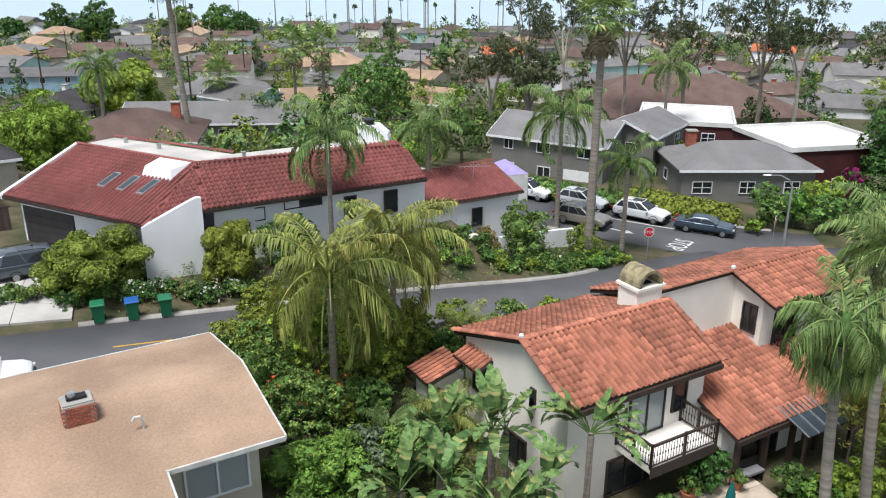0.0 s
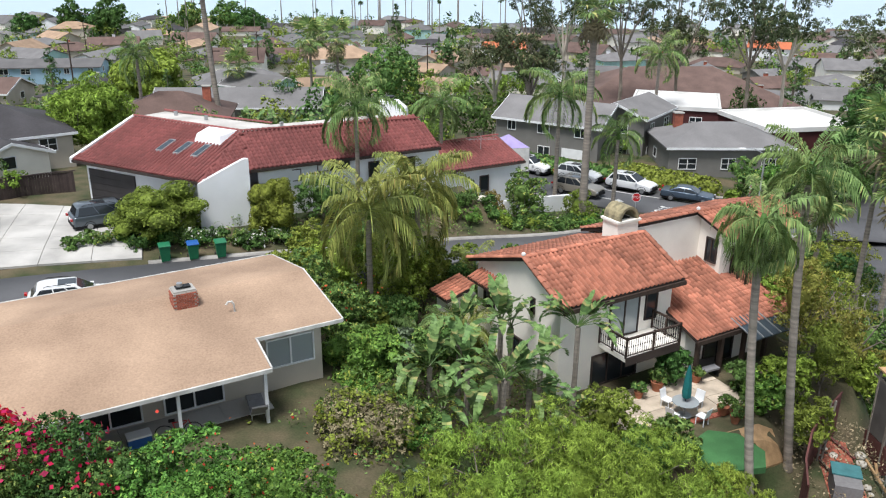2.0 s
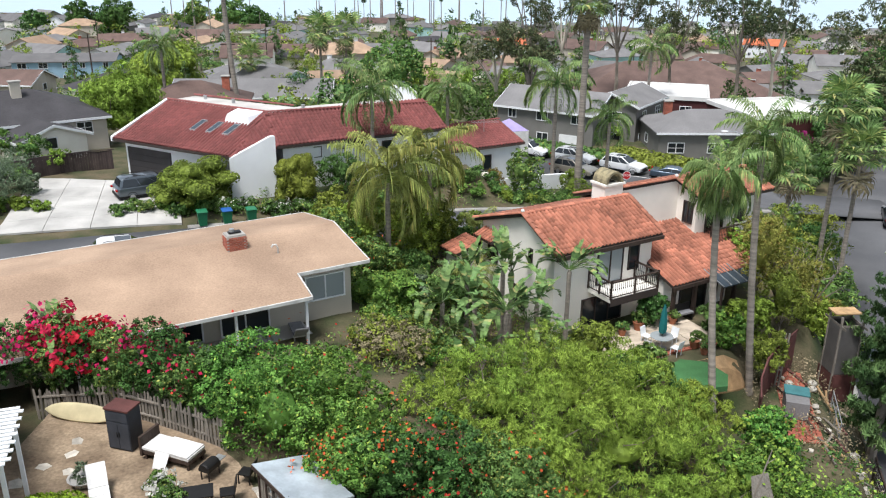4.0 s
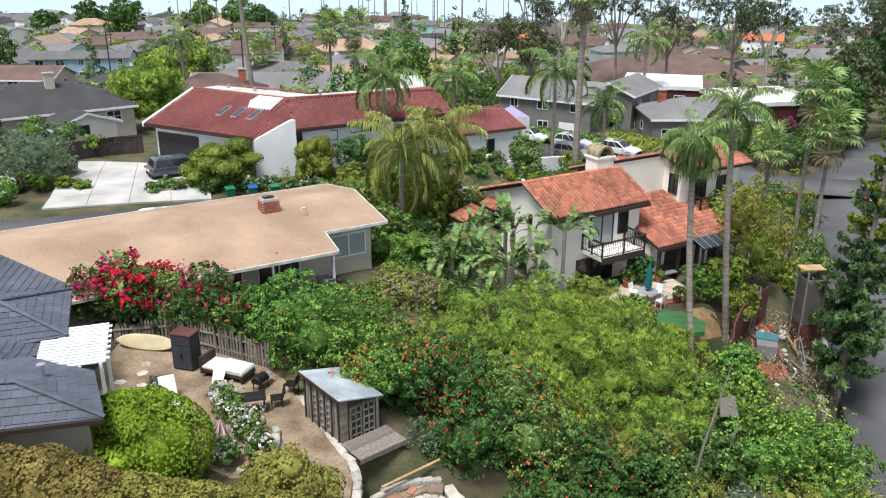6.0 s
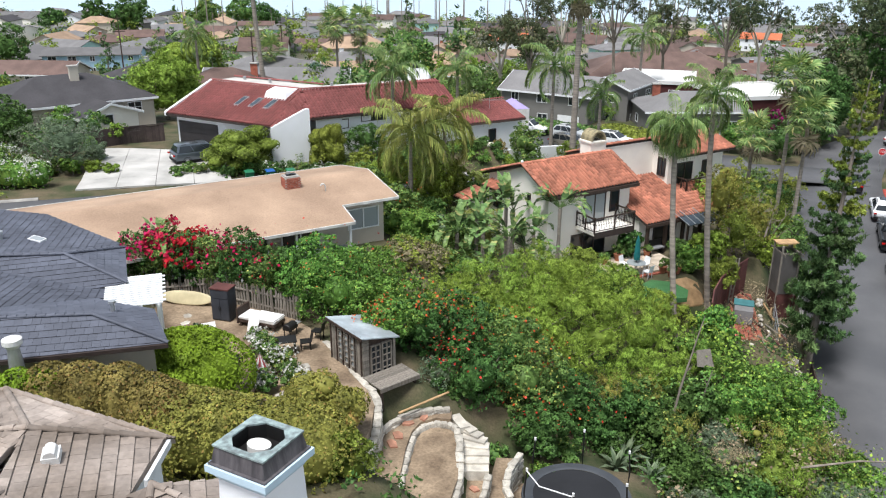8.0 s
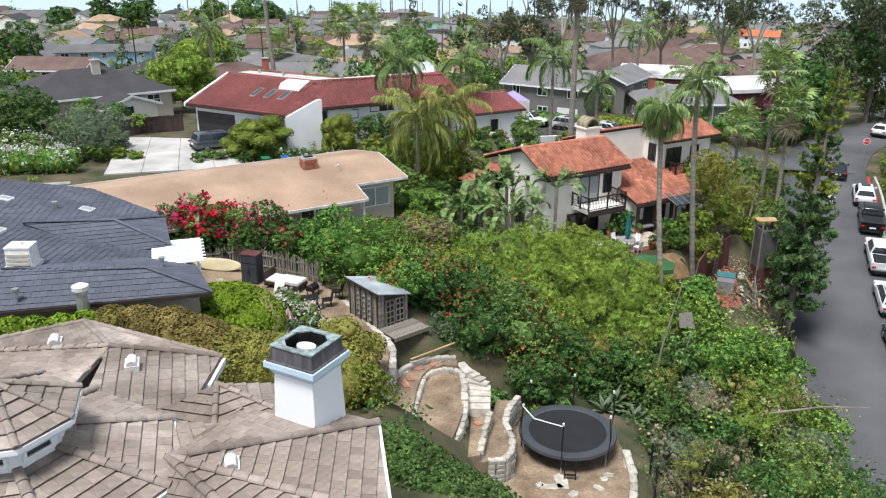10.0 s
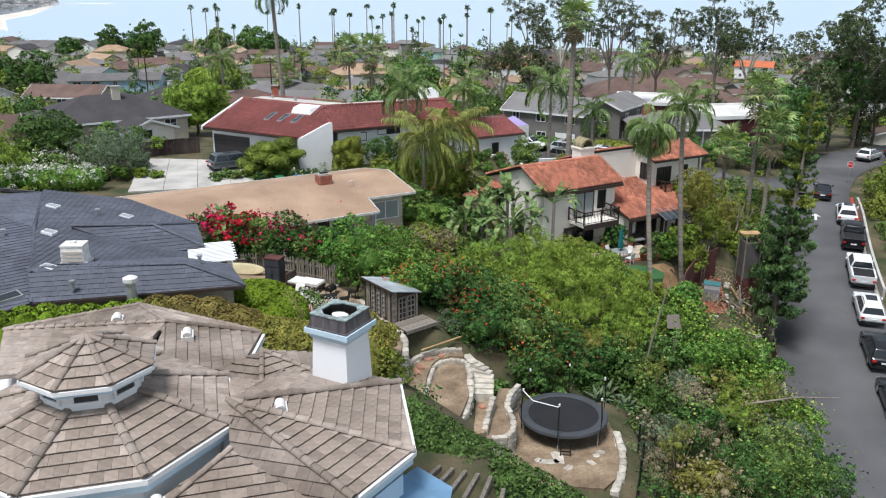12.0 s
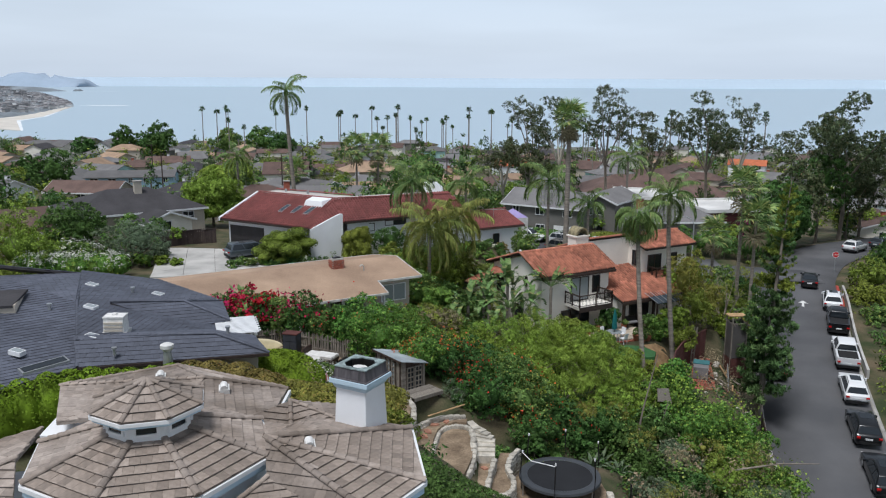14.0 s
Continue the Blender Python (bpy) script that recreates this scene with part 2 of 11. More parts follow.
M["curtain"] = glass_mat("curtained_pane", (0.30, 0.33, 0.34), 0.12)
M["panel"] = glass_mat("roof_panel_glass", (0.045, 0.06, 0.075), 0.2)
M["turf"] = mat("artificial_turf", (0.055, 0.16, 0.055), 0.95, 0.15, 1.5, 0.25, 60, 0.5)
M["sign_red"] = mat("stop_sign_red", (0.50, 0.02, 0.025), 0.5, 0.05, 3, 0.02, 30, 0.0)
M["surf_cream"] = mat("cream_surfboard_resin", (0.55, 0.48, 0.30), 0.35, 0.15, 1.5, 0.04, 20, 0.0)

M["leaf_mid"] = leaf_mat("mid_green_leaf", (0.030, 0.070, 0.014), (0.195, 0.33, 0.089), (0.4, 0.4, 0.095))
M["leaf_dark"] = leaf_mat("dark_green_leaf", (0.02, 0.05, 0.014), (0.125, 0.235, 0.06))
M["leaf_olive"] = leaf_mat("olive_green_leaf", (0.066, 0.098, 0.014), (0.3, 0.365, 0.067))
M["leaf_lime"] = leaf_mat("feathery_lime_leaf", (0.07, 0.125, 0.014), (0.355, 0.49, 0.083))
M["leaf_clipped"] = leaf_mat("clipped_lime_leaf", (0.13, 0.20, 0.014), (0.25, 0.36, 0.034))
M["leaf_ivy"] = leaf_mat("glossy_ivy_leaf", (0.028, 0.078, 0.014), (0.19, 0.37, 0.073), (0.34, 0.42, 0.078), rough=0.42)
M["leaf_gold"] = leaf_mat("golden_hedge_leaf", (0.135, 0.15, 0.032), (0.30, 0.30, 0.068), (0.33, 0.225, 0.066))
M["leaf_bronze"] = leaf_mat("bronze_hedge_leaf", (0.155, 0.138, 0.040), (0.28, 0.235, 0.068), (0.30, 0.175, 0.062))
M["leaf_dry"] = leaf_mat("dry_brown_leaf", (0.131, 0.108, 0.061), (0.403, 0.333, 0.210))
M["leaf_euc"] = leaf_mat("grey_green_gum_leaf", (0.024, 0.042, 0.02), (0.15, 0.185, 0.087), (0.2, 0.15, 0.084))
M["leaf_grey"] = leaf_mat("silver_green_leaf", (0.070, 0.105, 0.060), (0.215, 0.275, 0.165))
M["leaf_palm"] = leaf_mat("palm_leaflet", (0.07, 0.13, 0.036), (0.265, 0.375, 0.133), (0.47, 0.42, 0.154), rough=0.42)
M["leaf_palm_gold"] = leaf_mat("yellowing_palm_leaflet", (0.11, 0.14, 0.036), (0.38, 0.42, 0.12), (0.48, 0.35, 0.119), rough=0.42)
M["leaf_banana"] = leaf_mat("paddle_leaf", (0.04, 0.085, 0.028), (0.2, 0.31, 0.105), (0.34, 0.31, 0.126), rough=0.36, trans=0.18)
M["leaf_pine"] = leaf_mat("pine_needle", (0.030, 0.068, 0.022), (0.125, 0.205, 0.073))
M["petal_red"] = leaf_mat("magenta_red_bract", (0.36, 0.012, 0.050), (0.60, 0.030, 0.095), trans=0.25)
M["petal_orange"] = leaf_mat("orange_red_petal", (0.55, 0.07, 0.03), (0.72, 0.16, 0.06), trans=0.25)
M["petal_white"] = leaf_mat("white_petal", (0.62, 0.62, 0.55), (0.82, 0.82, 0.76), trans=0.25)
M["petal_magenta"] = leaf_mat("purple_magenta_bract", (0.17, 0.01, 0.09), (0.30, 0.03, 0.16), trans=0.25)


# ---------- building blocks ----------
class G:
    """Gathers faces of one mesh; ob() links it as one object."""

    def __init__(self):
        self.v, self.f = [], []

    def add(self, verts, faces):
        k = len(self.v)
        self.v.extend([tuple(p) for p in verts])
        self.f.extend([tuple(i + k for i in f) for f in faces])
        return self

    def box(self, x0, x1, y0, y1, z0, z1, m=None):
        p = [Vector((x, y, z)) for z in (z0, z1) for x, y in ((x0, y0), (x1, y0), (x1, y1), (x0, y1))]
        if m is not None:
            p = [m @ q for q in p]
        return self.add(p, [(3, 2, 1, 0), (4, 5, 6, 7), (0, 1, 5, 4), (1, 2, 6, 5), (2, 3, 7, 6), (3, 0, 4, 7)])

    def slab(self, pts, th, down=(0, 0, -1)):
        n, d = len(pts), Vector(down) * th
        top = [Vector(p) for p in pts]
        return self.add(top + [p + d for p in top], [tuple(range(n)), tuple(reversed(range(n, 2 * n)))] + [(i, i + n, (i + 1) % n + n, (i + 1) % n) for i in range(n)])

    def prism(self, pts, z0, z1):
        return self.slab([(x, y, z1) for x, y in pts], z1 - z0)

    def tube(self, p0, p1, r0, r1=None, n=8, cap=True):
        p0, p1 = Vector(p0), Vector(p1)
        r1 = r0 if r1 is None else r1
        q = (p1 - p0).to_track_quat("Z", "Y").to_matrix()
        ring = [q @ Vector((math.cos(a), math.sin(a), 0)) for a in [2 * math.pi * i / n for i in range(n)]]
        vs = [p0 + c * r0 for c in ring] + [p1 + c * r1 for c in ring]
        fs = [(i, (i + 1) % n, (i + 1) % n + n, i + n) for i in range(n)]
        if cap:
            fs += [tuple(reversed(range(n))), tuple(range(n, 2 * n))]
        return self.add(vs, fs)

    def path(self, pts, radii, n=7):
        """A bent, tapered limb through the points."""
        pts = [Vector(p) for p in pts]
        vs, fs = [], []
        for i, p in enumerate(pts):
            t = (pts[min(i + 1, len(pts) - 1)] - pts[max(i - 1, 0)]).normalized()
            q = t.to_track_quat("Z", "Y").to_matrix()
            vs += [p + q @ Vector((math.cos(2 * math.pi * k / n), math.sin(2 * math.pi * k / n), 0)) * radii[i] for k in range(n)]
        for i in range(len(pts) - 1):
            fs += [(i * n + k, i * n + (k + 1) % n, (i + 1) * n + (k + 1) % n, (i + 1) * n + k) for k in range(n)]
        fs += [tuple(reversed(range(n))), tuple(range((len(pts) - 1) * n, len(pts) * n))]
        return self.add(vs, fs)

    def loft(self, rings, cap=True):
        n = len(rings[0])
        vs = [p for r in rings for p in r]
        fs = [(i * n + k, i * n + (k + 1) % n, (i + 1) * n + (k + 1) % n, (i + 1) * n + k) for i in range(len(rings) - 1) for k in range(n)]
        if cap:
            fs += [tuple(reversed(range(n))), tuple(range((len(rings) - 1) * n, len(rings) * n))]
        return self.add(vs, fs)

    def mesh(self, name, material, smooth=False):
        me = bpy.data.meshes.new(name)
        me.from_pydata([tuple(p) for p in self.v], [], self.f)
        me.materials.append(material)
        if smooth:
            me.polygons.foreach_set("use_smooth", [True] * len(me.polygons))
        me.update()
        return me

    def ob(self, name, material, parent=None, label="", smooth=False):
        o = new(name, self.mesh(name, material, smooth))
        o.parent = parent
        if label:
            o["label"] = label
        return o


def part(name, g, material, parent, label="", smooth=False):
    """Links gathered faces as one mesh object under a thing or under a part."""
    return g.ob(name, material, parent, label, smooth)


def thing(name, m, label, category, group="", kind=""):
    o = new(name)
    o.matrix_basis = m
    o.empty_display_size = 0.2
    return tagged(o, label, category, group, kind)


def mesh_np(name, v, f, material):
    """A mesh from arrays: v (n, 3), f (k, 3 or 4)."""
    me = bpy.data.meshes.new(name)
    k, s = f.shape
    me.vertices.add(len(v))
    me.vertices.foreach_set("co", v.astype(np.float32).ravel())
    me.loops.add(k * s)
    me.loops.foreach_set("vertex_index", f.astype(np.int32).ravel())
    me.polygons.add(k)
    me.polygons.foreach_set("loop_start", np.arange(0, k * s, s, dtype=np.int32))
    me.materials.append(material)
    me.update(calc_edges=True)
    return me


def smooth01(t):
    t = np.clip(t, 0, 1)
    return t * t * (3 - 2 * t)


# ---------- ground and roads ----------
ROADS = {
    "street": ([(-75, 1, 1.4), (-50, 14, 0.9), (-27.6, 25.4, 0.3), (-20.3, 29.2, 0.0), (-3, 37.9, -1.0), (6.4, 43.9, -2.2), (13, 49.5, -2.9), (21, 54.2, -3.4), (29, 56.2, -4.0), (38, 57, -4.6)], 6.4),
    "side_street": ([(27, 58, -3.8), (19, 58.3, -3.3), (10.5, 61.8, -3.2), (2, 66.8, -3.2), (-9, 74, -3.0), (-24, 84, -3.0)], 8.0),
    "hill_street": ([(20, -60, -17), (22.0, -20, -13.2), (23.8, 0, -10.6), (24.6, 10, -9.2), (25.4, 17, -8.1), (28.0, 29, -6.7), (30.0, 37, -5.9), (33.0, 47, -5.1), (36.0, 57, -4.7), (42.5, 69, -4.7), (53, 80, -5.2), (68, 91, -6.6), (110, 112, -11)], 8.6),
}


def densify(pts, step=1.0):
    """Points along a smooth line through pts."""
    p = np.array(pts, float)
    out = []
    for i in range(len(p) - 1):
        a, b = p[i], p[i + 1]
        a0, b1 = p[max(i - 1, 0)], p[min(i + 2, len(p) - 1)]
        n = max(2, int(np.linalg.norm(b - a) / step))
        for k in range(n):
            t = k / n
            out.append(0.5 * ((2 * a) + (b - a0) * t + (2 * a0 - 5 * a + 4 * b - b1) * t * t + (-a0 + 3 * a - 3 * b + b1) * t ** 3))
    out.append(p[-1])
    return np.array(out)


LINES = {k: (densify(p), w) for k, (p, w) in ROADS.items()}
# graded pads: centre, half sizes, turn in degrees, height
PADS = [((7.5, 23.5), (10, 6.5), 31, -1.6), ((-11, -0.5), (6.5, 5.2), 0, 1.9), ((3.4, -6.0), (3.0, 3.6), 0, -2.1), ((-30, 38.5), (5.5, 6.5), -25, 0.45),
        ((-13, 44), (12, 4), 25, 0.3), ((-10, -24), (10, 9), 0, 2.5), ((-14, 12.5), (8, 4), 35, 1.35), ((24, 74), (9, 8), 0, -3.6), ((9, 81), (10, 5), -25, -3.2), ((16, 16), (2.2, 5), -14, -3.2), ((-2.65, -5.7), (1.35, 2.5), 0, -0.2)]


def land(x, y):
    """Height of the land, before the roads are cut in."""
    left = np.interp(y, [-200, -80, -30, -10, 0, 12, 22, 33, 45, 60, 160, 500, 640, 900], [6, 4, 2.8, 2.3, 1.9, 1.4, 0.8, 0.2, 0.3, -0.6, -9.5, -27, -38, -60])
    right = np.interp(y, [-200, -80, -20, 0, 10, 17, 29, 37, 47, 57, 90, 160, 500, 640, 900], [-26, -18, -13, -10.4, -9.0, -7.9, -6.5, -5.8, -5.0, -4.7, -6.5, -13, -29, -38, -60])
    x0, x1 = np.interp(y, [0, 30, 45, 120], [-4, -5, -20, -60]), np.interp(y, [0, 30, 45, 120], [19, 22, 32, 60])
    z = left + (right - left) * np.clip((x - x0) / (x1 - x0), 0, 1)
    z = z - np.clip(x - np.interp(y, [0, 30, 57, 75], [31, 36, 46, 60]), 0, 40) * 0.22 * np.interp(y, [60, 130], [1, 0])
    for (cx, cy), (hx, hy), turn, h in PADS:
        c, s = math.cos(radians(turn)), math.sin(radians(turn))
        dx, dy = (x - cx) * c + (y - cy) * s, -(x - cx) * s + (y - cy) * c
        d = np.hypot(np.clip(np.abs(dx) - hx, 0, None), np.clip(np.abs(dy) - hy, 0, None))
        w = 1 - smooth01(d / (2.2 if hx > 1.5 else 0.7))
        z = z * (1 - w) + h * w
    return z


def ground_z(x, y, sunk=True):
    x, y = np.asarray(x, float), np.asarray(y, float)
    z = land(x, y)
    shape = z.shape
    xf, yf, zf = x.ravel(), y.ravel(), z.ravel().copy()
    for name, (line, w) in LINES.items():
        near = np.where((xf > line[:, 0].min() - 12) & (xf < line[:, 0].max() + 12) & (yf > line[:, 1].min() - 12) & (yf < line[:, 1].max() + 12))[0]
        if len(near) == 0:
            continue
        d2 = (xf[near, None] - line[None, :, 0]) ** 2 + (yf[near, None] - line[None, :, 1]) ** 2
        k = d2.argmin(1)
        d = np.sqrt(d2[np.arange(len(near)), k])
        blend = 1 - smooth01((d - w / 2 - 0.3) / 4.0)
        target = line[k, 2] - (0.22 if sunk else 0.0) * (d < w / 2 + 0.1)
        zf[near] = zf[near] * (1 - blend) + target * blend
    return zf.reshape(shape)


def gz(x, y):
    return float(ground_z(np.array([x]), np.array([y]), False)[0])


xs = np.concatenate([np.linspace(-3500, -400, 14), np.linspace(-360, -80, 15), np.arange(-70, 70.1, 1.0), np.linspace(80, 360, 15), np.linspace(400, 3500, 14)])
ys = np.concatenate([np.linspace(-1500, -120, 8), np.linspace(-100, -60, 5), np.arange(-55, 100.1, 1.0), np.linspace(104, 300, 40), np.linspace(310, 700, 30), [900]])
gx, gy = np.meshgrid(xs, ys)
zz = ground_z(gx, gy)
zz += 0.05 * np.sin(gx * 1.7 + gy * 0.6) * np.sin(gy * 1.3)
nx, ny = len(xs), len(ys)
idx = np.arange(nx * ny).reshape(ny, nx)
quads = np.stack([idx[:-1, :-1], idx[:-1, 1:], idx[1:, 1:], idx[1:, :-1]], -1).reshape(-1, 4)
ground = new("ground", mesh_np("ground", np.stack([gx, gy, zz], -1).reshape(-1, 3), quads, M["ground"]))
tagged(ground, "sloping brown earth with patchy dry grass", "ground", kind="structure")

m, nt, out = node_material("sea_water")
b = nt.nodes.new("ShaderNodeBsdfPrincipled")
b.inputs["Base Color"].default_value = (0.36, 0.47, 0.55, 1)
b.inputs["Roughness"].default_value = 0.3
nz, bp = nt.nodes.new("ShaderNodeTexNoise"), nt.nodes.new("ShaderNodeBump")
nz.inputs["Scale"].default_value, nz.inputs["Detail"].default_value = 0.05, 5
tco = nt.nodes.new("ShaderNodeTexCoord")
nt.links.new(tco.outputs["Object"], nz.inputs["Vector"])
bp.inputs["Strength"].default_value, bp.inputs["Distance"].default_value = 0.3, 1.0
nt.links.new(nz.outputs["Fac"], bp.inputs["Height"])
nt.links.new(bp.outputs[0], b.inputs["Normal"])
nt.links.new(b.outputs[0], out.inputs["Surface"])
M["sea"] = m
g = G().slab([(-4800, 560, -34), (4800, 560, -34), (4800, 4800, -34), (-4800, 4800, -34)], 2)
tagged(g.ob("water", M["sea"]), "calm pale blue-grey sea under haze", "sea", kind="structure")
# added wall up to the horizon: haze painted as pale colour, slight glow
M["far_sea"] = mat("painted_haze_sea", (0.72, 0.80, 0.87), 0.9, 0.04, 0.002, 0.02, 0.05, 0.0)
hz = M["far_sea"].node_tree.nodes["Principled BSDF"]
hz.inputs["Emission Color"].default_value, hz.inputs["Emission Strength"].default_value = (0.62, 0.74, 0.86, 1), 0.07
tagged(G().box(-4700, 4700, 4780, 4790, -34, 18.2).ob("backdrop", M["far_sea"]), "upright glowing backdrop for the far sea, haze in its colour", "sea", kind="structure")


def strip(name, line, half0, half1, lift, material, label, category, th=0.15):
    """A paved strip that follows a line, between two offsets from it."""
    t = np.gradient(line[:, :2], axis=0)
    t /= np.linalg.norm(t, axis=1)[:, None]
    nrm = np.stack([-t[:, 1], t[:, 0]], 1)
    a, bb = line[:, :2] + nrm * half0, line[:, :2] + nrm * half1
    z = line[:, 2] + lift
    n = len(line)
    v = np.concatenate([np.column_stack([a, z]), np.column_stack([bb, z]), np.column_stack([a, z - th]), np.column_stack([bb, z - th])])
    f = []
    for i in range(n - 1):
        f += [(i, n + i, n + i + 1, i + 1)[::-1], (i, i + 1, 2 * n + i + 1, 2 * n + i)[::-1], (n + i, 3 * n + i, 3 * n + i + 1, n + i + 1)[::-1]]
    o = new(name, mesh_np(name, v, np.array(f), material))
    return tagged(o, label, category, kind="structure")


for k, (line, w) in LINES.items():
    strip("road", line, -w / 2, w / 2, {"street": 0.0, "side_street": 0.012, "hill_street": 0.024}[k], M["asphalt"], "worn grey asphalt road with faint patches", "road")


def sub(line, x0, x1):
    return line[(line[:, 0] >= x0) & (line[:, 0] <= x1)]


st, ss, hs = LINES["street"][0], LINES["side_street"][0], LINES["hill_street"][0]
w1, w2, w3 = [LINES[k][1] / 2 for k in ("street", "side_street", "hill_street")]
strip("kerb", sub(st, -75, -33.5), w1, w1 + 0.35, 0.14, M["kerb"], "low concrete kerb and gutter", "kerb", 0.3)
strip("kerb", sub(st, -21.2, 10.5), w1, w1 + 0.35, 0.14, M["kerb"], "low concrete kerb and gutter", "kerb", 0.3)
strip("kerb", sub(st, -75, 24), -w1 - 0.35, -w1, 0.14, M["kerb"], "low concrete kerb and gutter", "kerb", 0.3)
strip("kerb", sub(ss, -24, 24), -w2 - 0.3, -w2, 0.14, M["kerb"], "low concrete kerb and gutter", "kerb", 0.3)
strip("kerb", sub(ss, -24, 9.5), w2, w2 + 0.3, 0.14, M["kerb"], "low concrete kerb and gutter", "kerb", 0.3)
strip("kerb", hs[(hs[:, 1] > -60) & (hs[:, 1] < 50)], w3, w3 + 0.3, 0.14, M["kerb"], "low concrete kerb and gutter", "kerb", 0.3)
strip("kerb", hs[(hs[:, 1] > -60) & (hs[:, 1] < 45)], -w3 - 0.3, -w3, 0.14, M["kerb"], "low concrete kerb and gutter", "kerb", 0.3)
strip("kerb", hs[(hs[:, 1] > 44.5) & (hs[:, 1] < 54)], -w3 - 0.3, -w3, 0.15, M["paint_red"], "red-painted kerb at the corner", "kerb", 0.3)
strip("road_marking", sub(st, -19.6, -15.8), 0.1, 0.22, 0.012, M["paint_yellow"], "faded yellow centre line", "road marking", 0.01)
strip("road_marking", sub(st, 14, 23), 0.55, 0.95, 0.03, M["paint_white"], "white painted edge line", "road marking", 0.02)
strip("road_marking", sub(ss, 9, 18.5), -1.3, -1.15, 0.03, M["paint_white"], "thin white lane line", "road marking", 0.02)


# ---------- roofs, walls, openings ----------
def barrel_tile(w, h):
    """A barrel tile: a pan and an arched cover in one piece, with a thick front lip."""
    prof = [(0.0, 0.0), (0.32, -0.012), (0.38, 0.045), (0.52, 0.105), (0.68, 0.125), (0.84, 0.105), (0.99, 0.03)]
    top = [(a * w, -0.02, z + 0.028) for a, z in prof] + [(a * w, h * 1.15, z * 0.9) for a, z in prof]
    lip = [(a * w, -0.02, z + 0.006) for a, z in prof]
    n = len(prof)
    f = [(i, i + 1, n + i + 1, n + i) for i in range(n - 1)] + [(2 * n + i, 2 * n + i + 1, i + 1, i) for i in range(n - 1)]
    return np.array(top + lip), f


def tile_places(p00, p10, p01, p11, w, h, shift=0.5):
    """Frames (origin, along the eave, up the slope, normal) of tiles on a roof slope: p00, p10 on the eave, p01, p11 above them."""
    p00, p10, p01, p11 = [np.array(p, float) for p in (p00, p10, p01, p11)]
    base = (p10 - p00) if np.linalg.norm(p10 - p00) > 0.1 else (p11 - p01)
    ex = base / np.linalg.norm(base)
    up = (p01 - p00) + (p11 - p10)
    ey = up - ex * (up @ ex)
    ey /= np.linalg.norm(ey)
    ez = np.cross(ex, ey)
    height = abs((p01 - p00) @ ey)
    rows = max(1, int(round(height / h)))
    out = []
    for r in range(rows):
        t = (r + 0.5) / rows
        a, bb = p00 + (p01 - p00) * t, p10 + (p11 - p10) * t
        o = p00 + ey * (height * r / rows)
        s0, s1 = (a - o) @ ex, (bb - o) @ ex
        k0 = math.floor(s0 / w)
        k = k0 - 1
        while k * w < s1:
            s = k * w + (shift * w if r % 2 else 0)
            if s > s0 - 0.35 * w and s + w < s1 + 0.35 * w:
                out.append((o + ex * s, ex, ey, ez))
            k += 1
    return out


def lay_tiles(parent, places, tile, material, near=(0, 0), limit=0, name="tile", jitter=0.006, label=""):
    """The tiles nearest to a spot of the plan become parts; the rest are one mesh of loose pieces."""
    rng = np.random.default_rng(len(places))
    tv, tf = tile
    order = sorted(range(len(places)), key=lambda i: (places[i][0][0] - near[0]) ** 2 + (places[i][0][1] - near[1]) ** 2)
    chosen = set(order[:limit])
    if limit:
        g = G()
        g.v, g.f = [tuple(p) for p in tv], tf
        me = g.mesh(name, material)
    allv, allf, k = [], [], 0
    tf4 = [f for f in tf]
    for i, (o, ex, ey, ez) in enumerate(places):
        lift = rng.normal(0, jitter * 0.6)
        tilt = rng.normal(0, 0.005)
        m3 = np.column_stack([ex + ey * tilt, ey - ex * tilt, ez])
        if i in chosen:
            ob = new(name, me)
            m4 = Matrix.Identity(4)
            for r in range(3):
                for c in range(3):
                    m4[r][c] = m3[r, c]
                m4[r][3] = o[r] + ez[r] * lift
            ob.parent = parent
            ob.matrix_basis = m4
        else:
            allv.append(tv @ m3.T + o + ez * lift)
            allf += [tuple(j + k for j in f) for f in tf4]
            k += len(tv)
    if allv:
        v = np.concatenate(allv)
        me2 = mesh_np(name, v, np.array(allf), material)
        ob = new("roof_tiles", me2)
        ob.parent = parent
        tagged(ob, label, kind="stuff")
        ob["kind"] = "stuff"


def ridge_caps(parent, a, b, r, step, material, name="ridge_tile"):
    """Half-round caps along a ridge or hip, as one mesh of overlapping pieces."""
    a, b = Vector(a), Vector(b)
    n = max(2, int((b - a).length / step))
    g = G()
    d = (b - a) / n
    q = d.to_track_quat("Y", "Z").to_matrix()
    for i in range(n):
        p = a + d * i
        rows = []
        for t, rr, lift in ((-0.04, r, 0.03), (d.length * 1.1, r * 0.86, 0.0)):
            rows.append([p + q @ Vector((math.cos(t2) * rr, t, math.sin(t2) * rr * 0.8 + lift)) for t2 in [math.pi * k / 6 for k in range(7)]])
        rows.append([p + q @ Vector((math.cos(t2) * r * 0.8, -0.04, math.sin(t2) * r * 0.6)) for t2 in [math.pi * k / 6 for k in range(7)]])
        vs = rows[0] + rows[1] + rows[2]
        g.add(vs, [(k, k + 1, 8 + k, 7 + k) for k in range(6)] + [(14 + k, 15 + k, k + 1, k) for k in range(6)])
    o = g.ob(name, material, parent)
    o["kind"] = "stuff"
    return o


